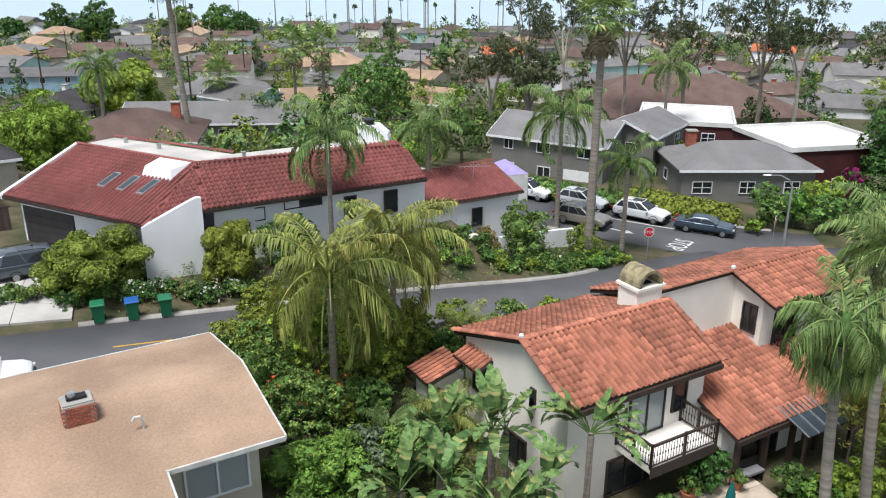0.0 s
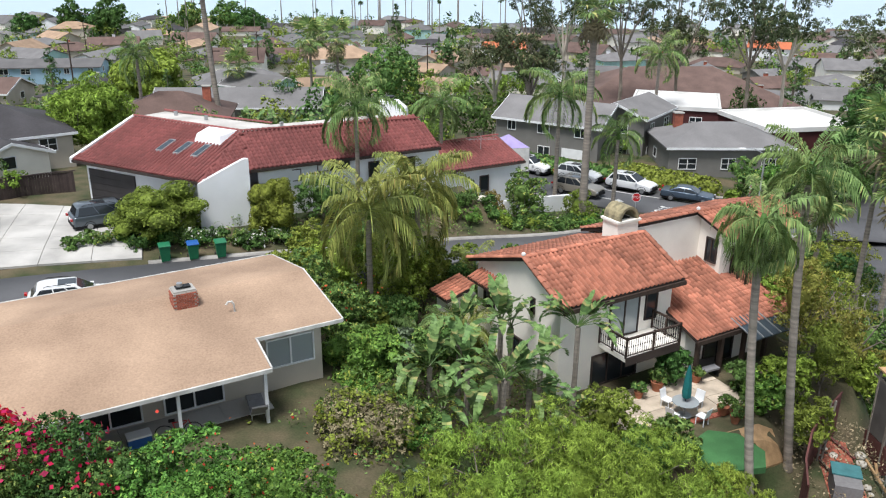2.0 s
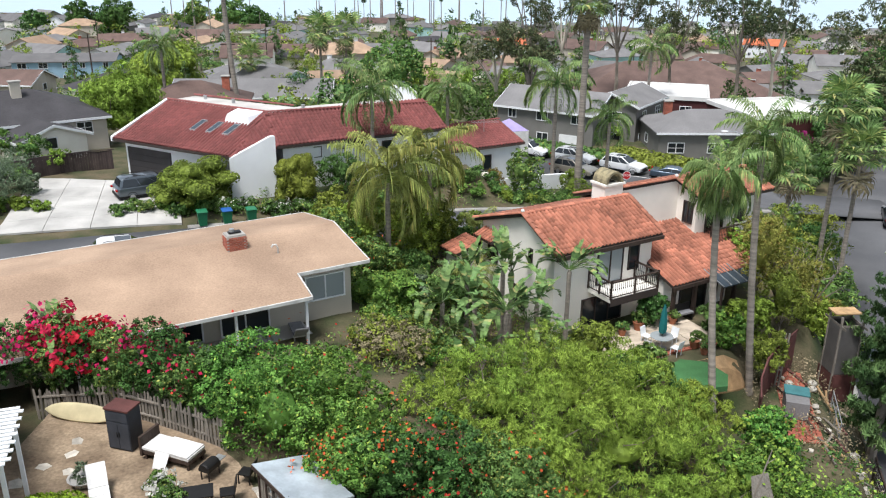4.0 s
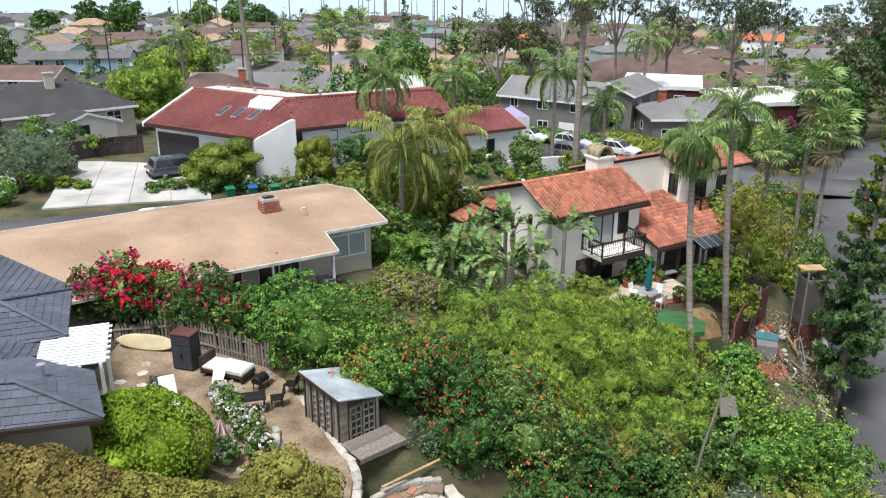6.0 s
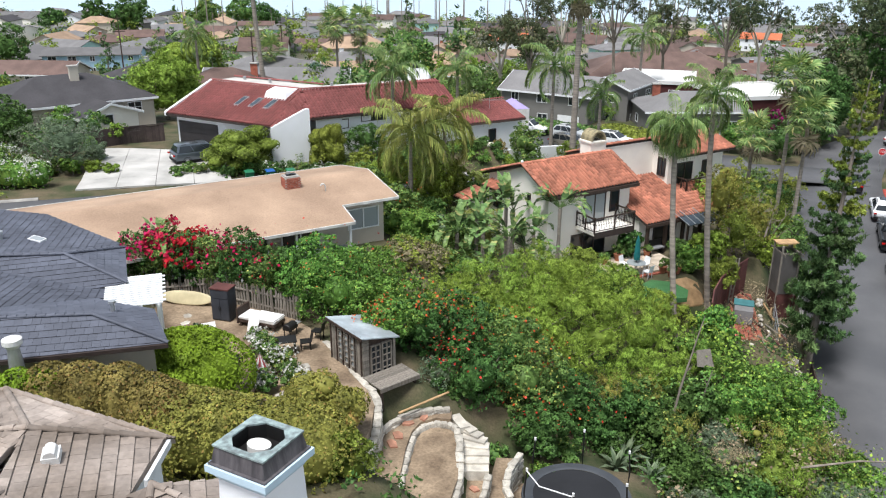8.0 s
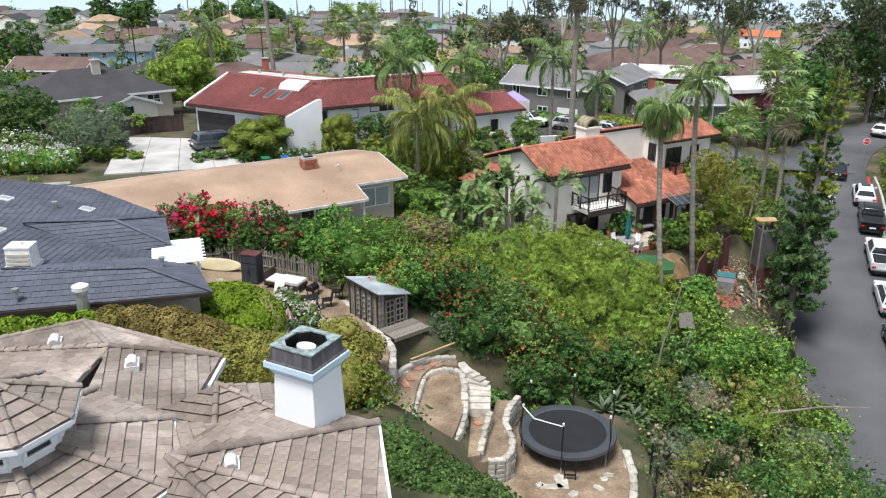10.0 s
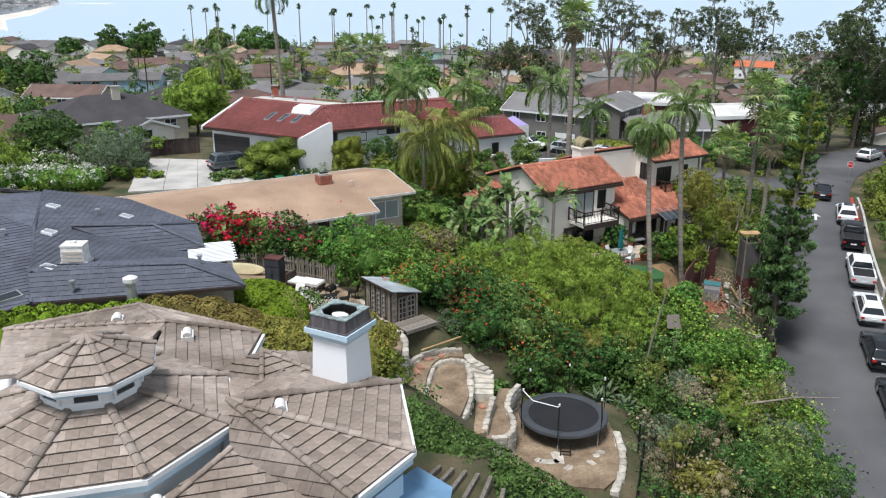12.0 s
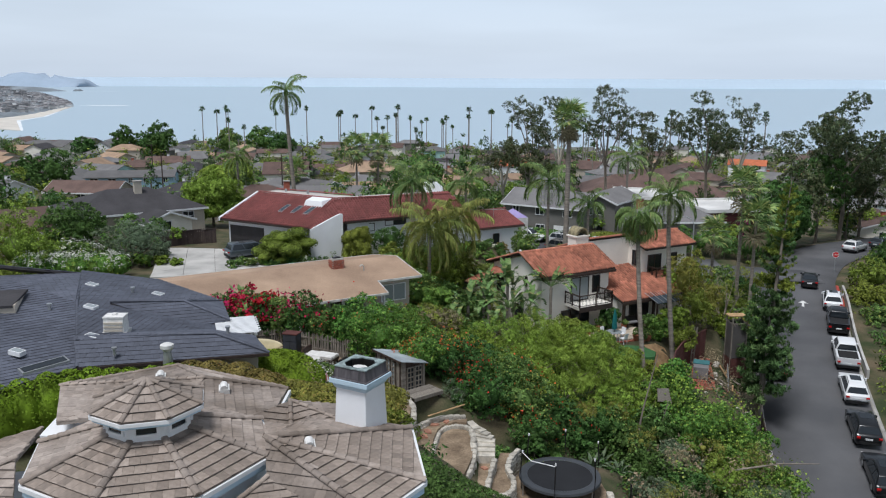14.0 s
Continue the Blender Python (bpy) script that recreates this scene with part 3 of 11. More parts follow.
def window(parent, x, y, z, turn, w, h, frame_mat, panes=2, pane_mat=None, name="window", depth=0.09, bars=0):
    """A framed window, its outer face turned to `turn` degrees (0 looks along -y); each pane is a part of it."""
    m4 = pose(x, y, z, 0, 0, turn)
    g = G()
    t = min(0.07, w * 0.1)
    cols = [-w / 2]
    for k in range(panes):
        cols += [-w / 2 + (w - t) * k / panes + t, -w / 2 + (w - t) * (k + 1) / panes]
    cols.append(w / 2)
    rows = [-h / 2, -h / 2 + t]
    for k in range(bars):
        c = -h / 2 + h * (k + 1) / (bars + 1)
        rows += [c - 0.02, c + 0.02]
    rows += [h / 2 - t, h / 2]
    nc, nr = len(cols), len(rows)
    solid = lambda a, c: 0 <= a < nc - 1 and 0 <= c < nr - 1 and (a % 2 == 0 or c % 2 == 0)
    verts = [m4 @ Vector((cols[a], yy, rows[c])) for yy in (-depth, 0.03) for c in range(nr) for a in range(nc)]
    at = lambda a, c, s: s * nc * nr + c * nc + a
    faces = []
    for a in range(nc - 1):
        for c in range(nr - 1):
            if solid(a, c):
                faces += [(at(a, c, 0), at(a + 1, c, 0), at(a + 1, c + 1, 0), at(a, c + 1, 0)), (at(a, c, 1), at(a, c + 1, 1), at(a + 1, c + 1, 1), at(a + 1, c, 1))]
                for (da, dc), (p, q) in (((-1, 0), ((a, c + 1), (a, c))), ((1, 0), ((a + 1, c), (a + 1, c + 1))), ((0, -1), ((a, c), (a + 1, c))), ((0, 1), ((a + 1, c + 1), (a, c + 1)))):
                    if not solid(a + da, c + dc):
                        faces.append((at(*q, 0), at(*p, 0), at(*p, 1), at(*q, 1)))
    g.add([tuple(v) for v in verts], faces)
    fr = part(name, g, frame_mat, parent)
    for k in range(panes):
        a = -w / 2 + (w - t) * k / panes + t
        bb = -w / 2 + (w - t) * (k + 1) / panes
        part("pane", G().box(a, bb, -0.035, 0.0, -h / 2 + t, h / 2 - t, m4), pane_mat or M["glass"], fr)
    return fr


def brick_stack(parent, w, d, z0, z1, material=None):
    """A square stack of separate bricks on a mortar core."""
    part("mortar_core", G().box(-w / 2 + 0.02, w / 2 - 0.02, -d / 2 + 0.02, d / 2 - 0.02, z0, z1), M["mortar"], parent)
    g = G().box(-0.098, 0.098, -0.045, 0.045, -0.03, 0.03)
    me = g.mesh("brick", material or M["brick"])
    z, r = z0 + 0.04, 0
    while z < z1:
        off = 0.105 if r % 2 else 0.0
        for side in range(4):
            L = w if side % 2 == 0 else d
            n = int(L / 0.21)
            for k in range(n):
                s = -L / 2 + 0.105 + k * 0.21 + off
                if s > L / 2 - 0.05:
                    continue
                o = new("brick", me)
                o.parent = parent
                o.matrix_basis = pose(0, 0, 0, 0, 0, 90 * side) @ pose(s, -(d if side % 2 == 0 else w) / 2 + 0.04, z)
        z += 0.076
        r += 1


def gable_house(name, label, x, y, z, turn, w, d, h, pitch, roof, wall, over=0.45, hip=False, chimney=None, trim="trim_white", wins=True, storeys=1, group="", tiles=None, flat=False, garage=False, seed=0):
    """A plain house: w along its ridge, d across, h to the eaves. Windows sit on the front and both ends."""
    rng = random.Random(seed + int(abs(x) * 7 + abs(y) * 13))
    t = thing(name, pose(x, y, z, 0, 0, turn), label, "house", group)
    rise = (d / 2) * pitch
    g = G()
    if hip or flat:
        g.box(-w / 2, w / 2, -d / 2, d / 2, -2.5, h)
    else:
        pts = [(-d / 2, -2.5), (d / 2, -2.5), (d / 2, h), (0, h + rise - 0.05), (-d / 2, h)]
        g.add([(-w / 2, a, c) for a, c in pts] + [(w / 2, a, c) for a, c in pts], [(4, 3, 2, 1, 0), (5, 6, 7, 8, 9)] + [(i, (i + 1) % 5, (i + 1) % 5 + 5, i + 5) for i in range(5)])
    part("wall", g, M[wall], t)
    W, D, th = w / 2 + over, d / 2 + over, 0.16
    ez = h - over * pitch
    rg = G()
    if flat:
        rect = lambda q, zz: [(-W + q, -D + q, zz), (W - q, -D + q, zz), (W - q, D - q, zz), (-W + q, D - q, zz)]
        rg.add(rect(0, h) + rect(0, h + 0.5) + rect(0.25, h + 0.5) + rect(0.25, h + 0.18), [(3, 2, 1, 0), (12, 13, 14, 15)] + [(4 * k + i, 4 * k + (i + 1) % 4, 4 * k + 4 + (i + 1) % 4, 4 * k + 4 + i) for k in range(3) for i in range(4)])
    elif hip:
        rl = max(0.3, w / 2 - d / 2)
        zr = h + rise
        A, B2, C2, D2 = (-W, -D, ez), (W, -D, ez), (W, D, ez), (-W, D, ez)
        R0, R1 = (-rl, 0, zr), (rl, 0, zr)
        rg.add([A, B2, C2, D2, R0, R1] + [(p[0], p[1], p[2] - th) for p in (A, B2, C2, D2)],
               [(0, 1, 5, 4), (1, 2, 5), (2, 3, 4, 5), (3, 0, 4), (0, 6, 7, 1), (1, 7, 8, 2), (2, 8, 9, 3), (3, 9, 6, 0), (9, 8, 7, 6)])
    else:
        zr = h + rise
        sec = [(-D, ez), (-D, ez - th), (0, zr - th), (D, ez - th), (D, ez), (0, zr)]
        rg.add([(-W, a, c) for a, c in sec] + [(W, a, c) for a, c in sec], [(i, (i + 1) % 6, (i + 1) % 6 + 6, i + 6) for i in range(6)] + [(5, 2, 1, 0), (5, 4, 3, 2), (6, 7, 8, 11), (8, 9, 10, 11)])
    part("roof", rg, M[roof], t)
    if not flat and y < 135:
        for s in (-1, 1):
            part("fascia", G().box(-W, W, min(s * D, s * (D + 0.05)), max(s * D, s * (D + 0.05)), ez - th - 0.06, ez + 0.01), M[trim], t)
        if not hip:
            for s in (-1, 1):
                for e in (-1, 1):
                    part("bargeboard", G().slab([(e * W, s * D, ez + 0.02), (e * (W + 0.05), s * D, ez + 0.02), (e * (W + 0.05), 0, h + rise + 0.02), (e * W, 0, h + rise + 0.02)], 0.24), M[trim], t)
    if wins:
        for s in range(storeys):
            zc = 1.45 + 2.6 * s
            n = max(1, int(w / 3.6))
            for k in range(n):
                if garage and s == 0 and k == n - 1:
                    continue
                window(t, -w / 2 + w * (k + 0.5) / n + rng.uniform(-0.3, 0.3), -d / 2, zc, 0, rng.choice([1.1, 1.5, 1.9]), 1.2, M["trim_white"], panes=2, bars=rng.choice([0, 1]))
            for e in (-1, 1):
                window(t, e * w / 2, rng.uniform(-0.2, 0.2) * d, zc, 90 * e, 1.2, 1.1, M["trim_white"], panes=1)
    if garage:
        part("garage_door", G().box(w / 2 - 4.2, w / 2 - 1.2, -d / 2 - 0.06, -d / 2 + 0.02, 0, 2.1), M["trim_white"], t)
    if chimney:
        cx, cy, ch, cm = chimney
        c = part("chimney", G().box(cx - 0.45, cx + 0.45, cy - 0.35, cy + 0.35, h, h + rise + ch), M[cm], t)
        part("chimney_cap", G().box(cx - 0.55, cx + 0.55, cy - 0.45, cy + 0.45, h + rise + ch, h + rise + ch + 0.12), M["kerb"], c)
    return t


# ---------- the Spanish-style house ----------
SP_T = 34.6
sp = thing("spanish_house", pose(1.67, 22.62, 0, 0, 0, SP_T), "cream stucco two-storey house with terracotta barrel tile roofs", "house")
ZR, ZE, ZG = 4.85, 3.4, -1.9
g = G()
pts = [(-2.65, ZG), (4.5, ZG), (4.5, 3.18), (0, 4.66), (-2.65, 3.46)]
g.add([(0.05, a, c) for a, c in pts] + [(7.15, a, c) for a, c in pts], [(4, 3, 2, 1, 0), (5, 6, 7, 8, 9)] + [(i, (i + 1) % 5, (i + 1) % 5 + 5, i + 5) for i in range(5)])
part("wall", g, M["stucco_cream"], sp)
for q_ in ((7.15, 11.95, 0.25, 0.6, ZG, 5.1), (7.15, 12.5, -3.9, 0.25, ZG, 0.7), (7.15, 11.95, 0.6, 4.0, ZG, 3.8)):
    part("wall", G().box(*q_), M["stucco_cream"], sp)
g = G()
pts = [(-1.4, ZG), (4.0, ZG), (4.0, 3.85), (0.25, 5.08), (-1.4, 4.5)]
g.add([(11.95, a, c) for a, c in pts] + [(17.6, a, c) for a, c in pts], [(4, 3, 2, 1, 0), (5, 6, 7, 8, 9)] + [(i, (i + 1) % 5, (i + 1) % 5 + 5, i + 5) for i in range(5)])
part("wall", g, M["stucco_cream"], sp)
BT = barrel_tile(0.27, 0.36)
SLOPES = [
    ((-0.3, -3.2, ZE), (7.4, -3.2, ZE), (-0.3, 0, ZR), (7.4, 0, ZR)),
    ((7.4, 4.95, 3.2), (-0.3, 4.95, 3.2), (7.4, 0, ZR), (-0.3, 0, ZR)),
    ((6.9, -4.85, 0.78), (13.4, -4.85, 0.78), (6.9, 0.25, 2.55), (11.95, 0.25, 2.55)),
    ((11.65, -2.3, 4.4), (17.9, -2.3, 4.4), (11.65, 0.25, 5.25), (17.9, 0.25, 5.25)),
    ((17.9, 4.4, 3.85), (6.9, 4.4, 3.85), (17.9, 0.25, 5.25), (6.9, 0.25, 5.25)),
    ((11.95, -4.85, 0.79), (15.2, -4.85, 0.79), (11.95, -1.4, 1.95), (15.2, -1.4, 1.95)),
]
for p00, p10, p01, p11 in SLOPES:
    part("roof", G().slab([p00, p10, p11, p01], 0.16), M["trim_dark"], sp)
for i, s in enumerate(SLOPES):
    up = [tuple(np.array(p) + np.array((0, 0, 0.01))) for p in s]
    lay_tiles(sp, tile_places(*up, 0.27, 0.36, 0.0), BT, M["tile_terra"], (3, -2), 100 if i in (0, 2) else 0, label="weathered orange terracotta barrel tiles")
for a, c in (((-0.3, 0, ZR + 0.05), (7.4, 0, ZR + 0.05)), ((6.9, 0.25, 5.31), (11.7, 0.25, 5.31)), ((11.7, 0.25, 5.31), (17.9, 0.25, 5.31)), ((-0.3, -3.25, ZE + 0.03), (-0.3, 0, ZR + 0.06)), ((-0.3, 4.95, 3.25), (-0.3, 0, ZR + 0.06)), ((11.65, -2.3, 4.45), (11.65, 0.25, 5.31)), ((7.45, -3.25, ZE + 0.03), (7.45, 0, ZR + 0.06))):
    ridge_caps(sp, a, c, 0.15, 0.4, M["tile_terra"])
for a, c, z in ((-0.3, 0.0, ZR + 0.2), (11.65, 0.25, 5.46)):
    part("finial", G().loft([[(a + math.cos(q) * r_, c + math.sin(q) * r_, z + h_) for q in [math.pi * k / 4 for k in range(8)]] for r_, h_ in ((0.05, -0.1), (0.11, -0.03), (0.11, 0.05), (0.04, 0.11))]), M["cloth_white"], sp, "white mortar knob")
# barrel-topped chimney
g = G().box(5.6, 7.0, 0.0, 1.15, 3.5, 5.62)
part("chimney", g, M["stucco_cream"], sp)
g = G().box(5.5, 7.1, -0.1, 1.25, 5.62, 5.74)
part("chimney_shelf", g, M["stucco_cream"], sp)
arc = [(math.cos(a) * 0.66, math.sin(a) * 0.72) for a in [math.pi * k / 10 for k in range(11)]]
outer = [(6.3 + a, c + 5.74) for a, c in arc]
inner = [(6.3 + a * 0.8, c * 0.8 + 5.74) for a, c in arc]
g = G()
rings = [[(x, yy, z) for x, z in outer] + [(x, yy, z) for x, z in reversed(inner)] for yy in (-0.05, 1.2)]
n = len(rings[0])
g.add([p for r in rings for p in r], [(i, (i + 1) % n, (i + 1) % n + n, i + n) for i in range(n)] + [(k, k + 1, n - 2 - k, n - 1 - k) for k in range(10)] + [tuple(j + n for j in (n - 1 - k, n - 2 - k, k + 1, k)) for k in range(10)])
M["lichen"] = mat("lichened_mortar", (0.34, 0.29, 0.17), 0.95, 0.35, 2.5, 0.2, 25, 0.4, col2=(0.16, 0.14, 0.09))
part("chimney_hood", g, M["lichen"], sp, "stained barrel-vault chimney hood")
part("flue", G().box(6.0, 6.6, 0.25, 0.95, 5.74, 5.8), M["iron"], sp)
# openings
window(sp, 4.0, -2.65, 1.85, 0, 1.9, 2.05, M["trim_dark"], 2, M["curtain"], "balcony_door")
window(sp, 5.75, -2.65, 2.1, 0, 0.8, 1.5, M["trim_dark"], 1, name="window")
window(sp, 0.05, 3.3, 1.55, -90, 1.0, 1.4, M["trim_dark"], 2)
window(sp, 0.05, -0.5, 2.5, -90, 0.34, 0.85, M["trim_dark"], 1)
window(sp, 0.05, 0.4, -0.4, -90, 1.2, 1.4, M["trim_dark"], 2)
window(sp, 11.95, -0.75, 3.3, -90, 0.8, 1.4, M["trim_dark"], 2)
window(sp, 13.6, -1.4, 2.6, 0, 1.6, 2.0, M["trim_dark"], 2, name="balcony_door")
window(sp, 15.9, -1.4, 2.9, 0, 0.9, 1.3, M["trim_dark"], 1)
window(sp, 3.6, -2.65, -0.7, 0, 3.0, 1.7, M["trim_dark"], 3)
window(sp, 9.6, -3.9, -0.6, 0, 2.2, 1.9, M["trim_dark"], 2, name="patio_door")
# little tiled hood over the gable window
hs_pts = ((-0.75, 2.35, 2.45), (-0.75, 4.3, 2.45), (0.05, 2.35, 2.8), (0.05, 4.3, 2.8))
part("window_hood", G().slab([hs_pts[0], hs_pts[2], hs_pts[3], hs_pts[1]], 0.12), M["trim_dark"], sp)
lay_tiles(sp, tile_places((-0.75, 4.3, 2.46), (-0.75, 2.35, 2.46), (0.05, 4.3, 2.81), (0.05, 2.35, 2.81), 0.27, 0.3, 0.0), BT, M["tile_terra"], (0, 0), 0, label="terracotta tiles on a window hood")


def balcony(parent, x0, x1, y0, y1, z, sides):
    """A balcony: floor slab with white edge, corbels and an iron rail with turned balusters."""
    part("balcony_floor", G().box(x0, x1, y0, y1, z - 0.22, z), M["stucco_cream"], parent)
    part("balcony_edge", G().box(x0 - 0.03, x1 + 0.03, y0 - 0.04, y0, z - 0.4, z + 0.03), M["trim_dark"], parent)
    for (ax, ay), (bx, by) in sides:
        L = math.hypot(bx - ax, by - ay)
        turn = math.degrees(math.atan2(by - ay, bx - ax))
        m4 = pose(ax, ay, z, 0, 0, turn)
        part("handrail", G().box(0, L, -0.05, 0.05, 0.95, 1.03, m4), M["wood_dark"], parent)
        part("bottom_rail", G().box(0, L, -0.025, 0.025, 0.1, 0.14, m4), M["wood_dark"], parent)
        n = int(L / 0.14)
        for k in range(1, n):
            part("baluster", G().box(L * k / n - 0.009, L * k / n + 0.009, -0.009, 0.009, 0.12, 0.96, m4).box(L * k / n - 0.02, L * k / n + 0.02, -0.02, 0.02, 0.5, 0.58, m4), M["iron"], parent)
        for k in range(0, 3):
            part("rail_post", G().box(L * k / 2 - 0.045, L * k / 2 + 0.045, -0.045, 0.045, 0, 1.08, m4), M["wood_dark"], parent)
    for k in range(4):
        c = x0 + 0.4 + (x1 - x0 - 0.8) * k / 3
        part("corbel", G().box(c - 0.08, c + 0.08, y0 + 0.1, y1, z - 0.45, z - 0.22), M["wood_dark"], parent)


balcony(sp, 2.5, 5.95, -4.6, -2.65, 0.8, [((2.5, -4.58), (5.95, -4.58)), ((5.95, -4.58), (5.95, -2.68)), ((2.5, -2.68), (2.5, -4.58))])
balcony(sp, 12.9, 15.6, -2.5, -1.4, 1.55, [((12.9, -2.48), (15.6, -2.48)), ((12.9, -1.4), (12.9, -2.48))])
for k in range(8):
    c = 0.3 + k * 0.98
    part("rafter_tail", G().box(c - 0.06, c + 0.06, -3.2, -2.65, 3.12, 3.26), M["wood_dark"], sp)
part("eave_beam", G().box(-0.3, 7.4, -3.33, -3.22, 3.1, 3.32), M["wood_dark"], sp)
part("eave_beam", G().box(6.9, 13.4, -4.97, -4.86, 0.5, 0.72), M["wood_dark"], sp)
for k in range(4):
    part("porch_post", G().box(7.1 + 1.7 * k, 7.3 + 1.7 * k, -4.8, -4.6, ZG, 0.6), M["wood_dark"], sp)
# glazed lean-to panel beside the low roof
g = G().slab([(9.9, -5.9, 0.5), (13.1, -5.9, 0.5), (13.1, -4.3, 1.05), (9.9, -4.3, 1.05)], 0.06)
pn = part("patio_cover", g, M["panel"], sp, "dark glazed patio cover")
g = G()
for k in range(6):
    c = 9.9 + 3.2 * k / 5
    g.slab([(c - 0.03, -5.92, 0.55), (c + 0.03, -5.92, 0.55), (c + 0.03, -4.28, 1.1), (c - 0.03, -4.28, 1.1)], 0.05)
part("glazing_bar", g, M["steel"], pn)
for c in (10.0, 13.0):
    part("porch_post", G().box(c - 0.06, c + 0.06, -5.8, -5.68, ZG, 0.5), M["wood_dark"], sp)
part("skylight", G().slab([(0.4, 4.5, 3.42), (1.4, 4.5, 3.42), (1.4, 3.7, 3.69), (0.4, 3.7, 3.69)], 0.06), M["glass_blue"], sp)
# lower entry roof behind the palms
ent = ((-2.0, 4.3, 1.3), (-2.0, 6.2, 1.3), (-0.2, 4.3, 1.85), (-0.2, 6.2, 1.85))
part("roof", G().slab([ent[0], ent[2], ent[3], ent[1]], 0.15), M["trim_dark"], sp)
part("wall", G().box(-1.7, 0.0, 4.6, 5.9, ZG, 1.25), M["stucco_cream"], sp)
lay_tiles(sp, tile_places(ent[1], ent[0], ent[3], ent[2], 0.27, 0.36, 0.0), BT, M["tile_terra"], (0, 0), 0, label="terracotta tiles of the entry roof")

# ---------- the tan-roofed bungalow ----------
tn = thing("bungalow", pose(-11.19, 23.32, 0, 0, 0, -145.3), "single-storey bungalow with a tan gravel roof and white eaves", "house")
# local: +x runs along the house away from the gable end, +y towards the back garden is negative turn of the wall
LN, DP, ZB, ZT = 21.5, 8.73, 4.28, 5.0
for q in ([(0, 0, ZB), (0, DP / 2, ZT), (LN, DP / 2, ZT), (LN, 0, ZB)], [(0, DP / 2, ZT), (0, DP, ZB), (LN, DP, ZB), (LN, DP / 2, ZT)], [(3.76, DP, ZB), (3.76, DP + 1.75, ZB - 0.5), (LN, DP + 1.75, ZB - 0.5), (LN, DP, ZB)]):
    part("roof_slope", G().slab(q[::-1], 0.18), M["gravel_tan"], tn, "tan gravel roof with darker stains")
part("wall", G().box(0.7, LN - 0.5, 0.6, DP - 0.7, 0.5, ZB - 0.16), M["stucco_beige"], tn)
g = G()
g.slab([(-0.06, 0, ZB + 0.02), (-0.06, DP / 2, ZT + 0.02), (0.0, DP / 2, ZT + 0.02), (0.0, 0, ZB + 0.02)], 0.16).slab([(-0.06, DP / 2, ZT + 0.02), (-0.06, DP, ZB + 0.02), (0, DP, ZB + 0.02), (0, DP / 2, ZT + 0.02)], 0.16)
g.box(0, 3.76, DP, DP + 0.07, ZB - 0.14, ZB + 0.02).box(3.70, LN, DP + 1.75, DP + 1.83, ZB - 0.66, ZB - 0.5).box(0, LN, -0.07, 0, ZB - 0.14, ZB + 0.02)
g.slab([(3.68, DP, ZB + 0.02), (3.68, DP + 1.75, ZB - 0.48), (3.75, DP + 1.75, ZB - 0.48), (3.75, DP, ZB + 0.02)], 0.16)
part("gutter", g, M["trim_worn"], tn)
window(tn, 2.1, DP - 0.7, 3.05, 180, 2.1, 1.35, M["trim_white"], 2, M["curtain"])
for k in range(3):
    window(tn, 6.2 + 3.2 * k, DP - 0.7, 2.55, 180, 2.4, 2.1, M["trim_white"], 2, name="sliding_door")
for k in range(6):
    c = 3.95 + 3.3 * k
    part("porch_post", G().box(c - 0.06, c + 0.06, DP + 1.5, DP + 1.62, 0.8, ZB - 0.66), M["trim_white"], tn)
ch = part("chimney", G().box(5.15, 6.05, 4.85, 5.65, 4.5, 4.6), M["mortar"], tn)
cb = new("chimney_stack")
cb.parent, cb.matrix_basis = tn, pose(5.6, 5.25, 0)
brick_stack(cb, 1.0, 0.85, 4.55, 5.5)
part("chimney_cap", G().box(-0.45, 0.45, -0.37, 0.37, 5.5, 5.56), M["kerb"], cb)
part("flue", G().box(-0.3, 0.3, -0.16, 0.16, 5.6, 5.66), M["iron"], cb)
part("flue", G().tube((0.12, 0, 5.6), (0.12, 0, 5.8), 0.13), M["steel"], cb)
part("vent_pipe", G().path([(3.9, 6.6, 4.4), (3.9, 6.6, 4.95), (3.98, 6.6, 5.1), (4.14, 6.6, 5.12), (4.22, 6.6, 5.0)], [0.045] * 5, 7), M["trim_worn"], tn)

# ---------- the red-tiled house ----------
RT_B = barrel_tile(0.33, 0.36)
M["membrane"] = mat("pale_grey_roof_membrane", (0.50, 0.475, 0.445), 0.9, 0.2, 0.5, 0.1, 10, 0.15)
red = thing("red_tiled_house", Matrix.Identity(4), "white stucco house with a low red tile roof and wing walls", "house")
E0, E1 = np.array((-31.95, 43.35, 3.7)), np.array((-20.3, 38.1, 3.7))
up1 = np.array((4.0, 8.4, 0.0)) * 0.62
R0, R1 = np.array((-28.9, 48.2, 6.05)), np.array((-18.9, 43.7, 6.0))
E2, E3 = np.array((-17.3, 40.2, 4.1)), np.array((-4.6, 48.6, 4.1))
R3 = np.array((-6.6, 51.2, 5.75))
R2 = np.array((-18.9, 43.7, 6.0))
V1 = np.array((-17.3, 40.2, 4.1))
for q in ((E0, E1, R1, R0), (E2, E3, R3, R2), (E1, V1, R2, R1)):
    part("roof_slope", G().slab([tuple(p) for p in q], 0.2), M["tile_red"], red)
back = [(R0 + np.array((1.4, 2.7, -0.05))), (R1 + np.array((1.4, 3.2, -0.05))), (R3 + np.array((-1.5, 2.9, -0.05)))]
for q in ((R0, R1, back[1], back[0]), (R2, R3, back[2], back[1])):
    part("roof", G().slab([tuple(p) for p in q], 0.2), M["membrane"], red, "flat pale membrane roof behind the ridge")
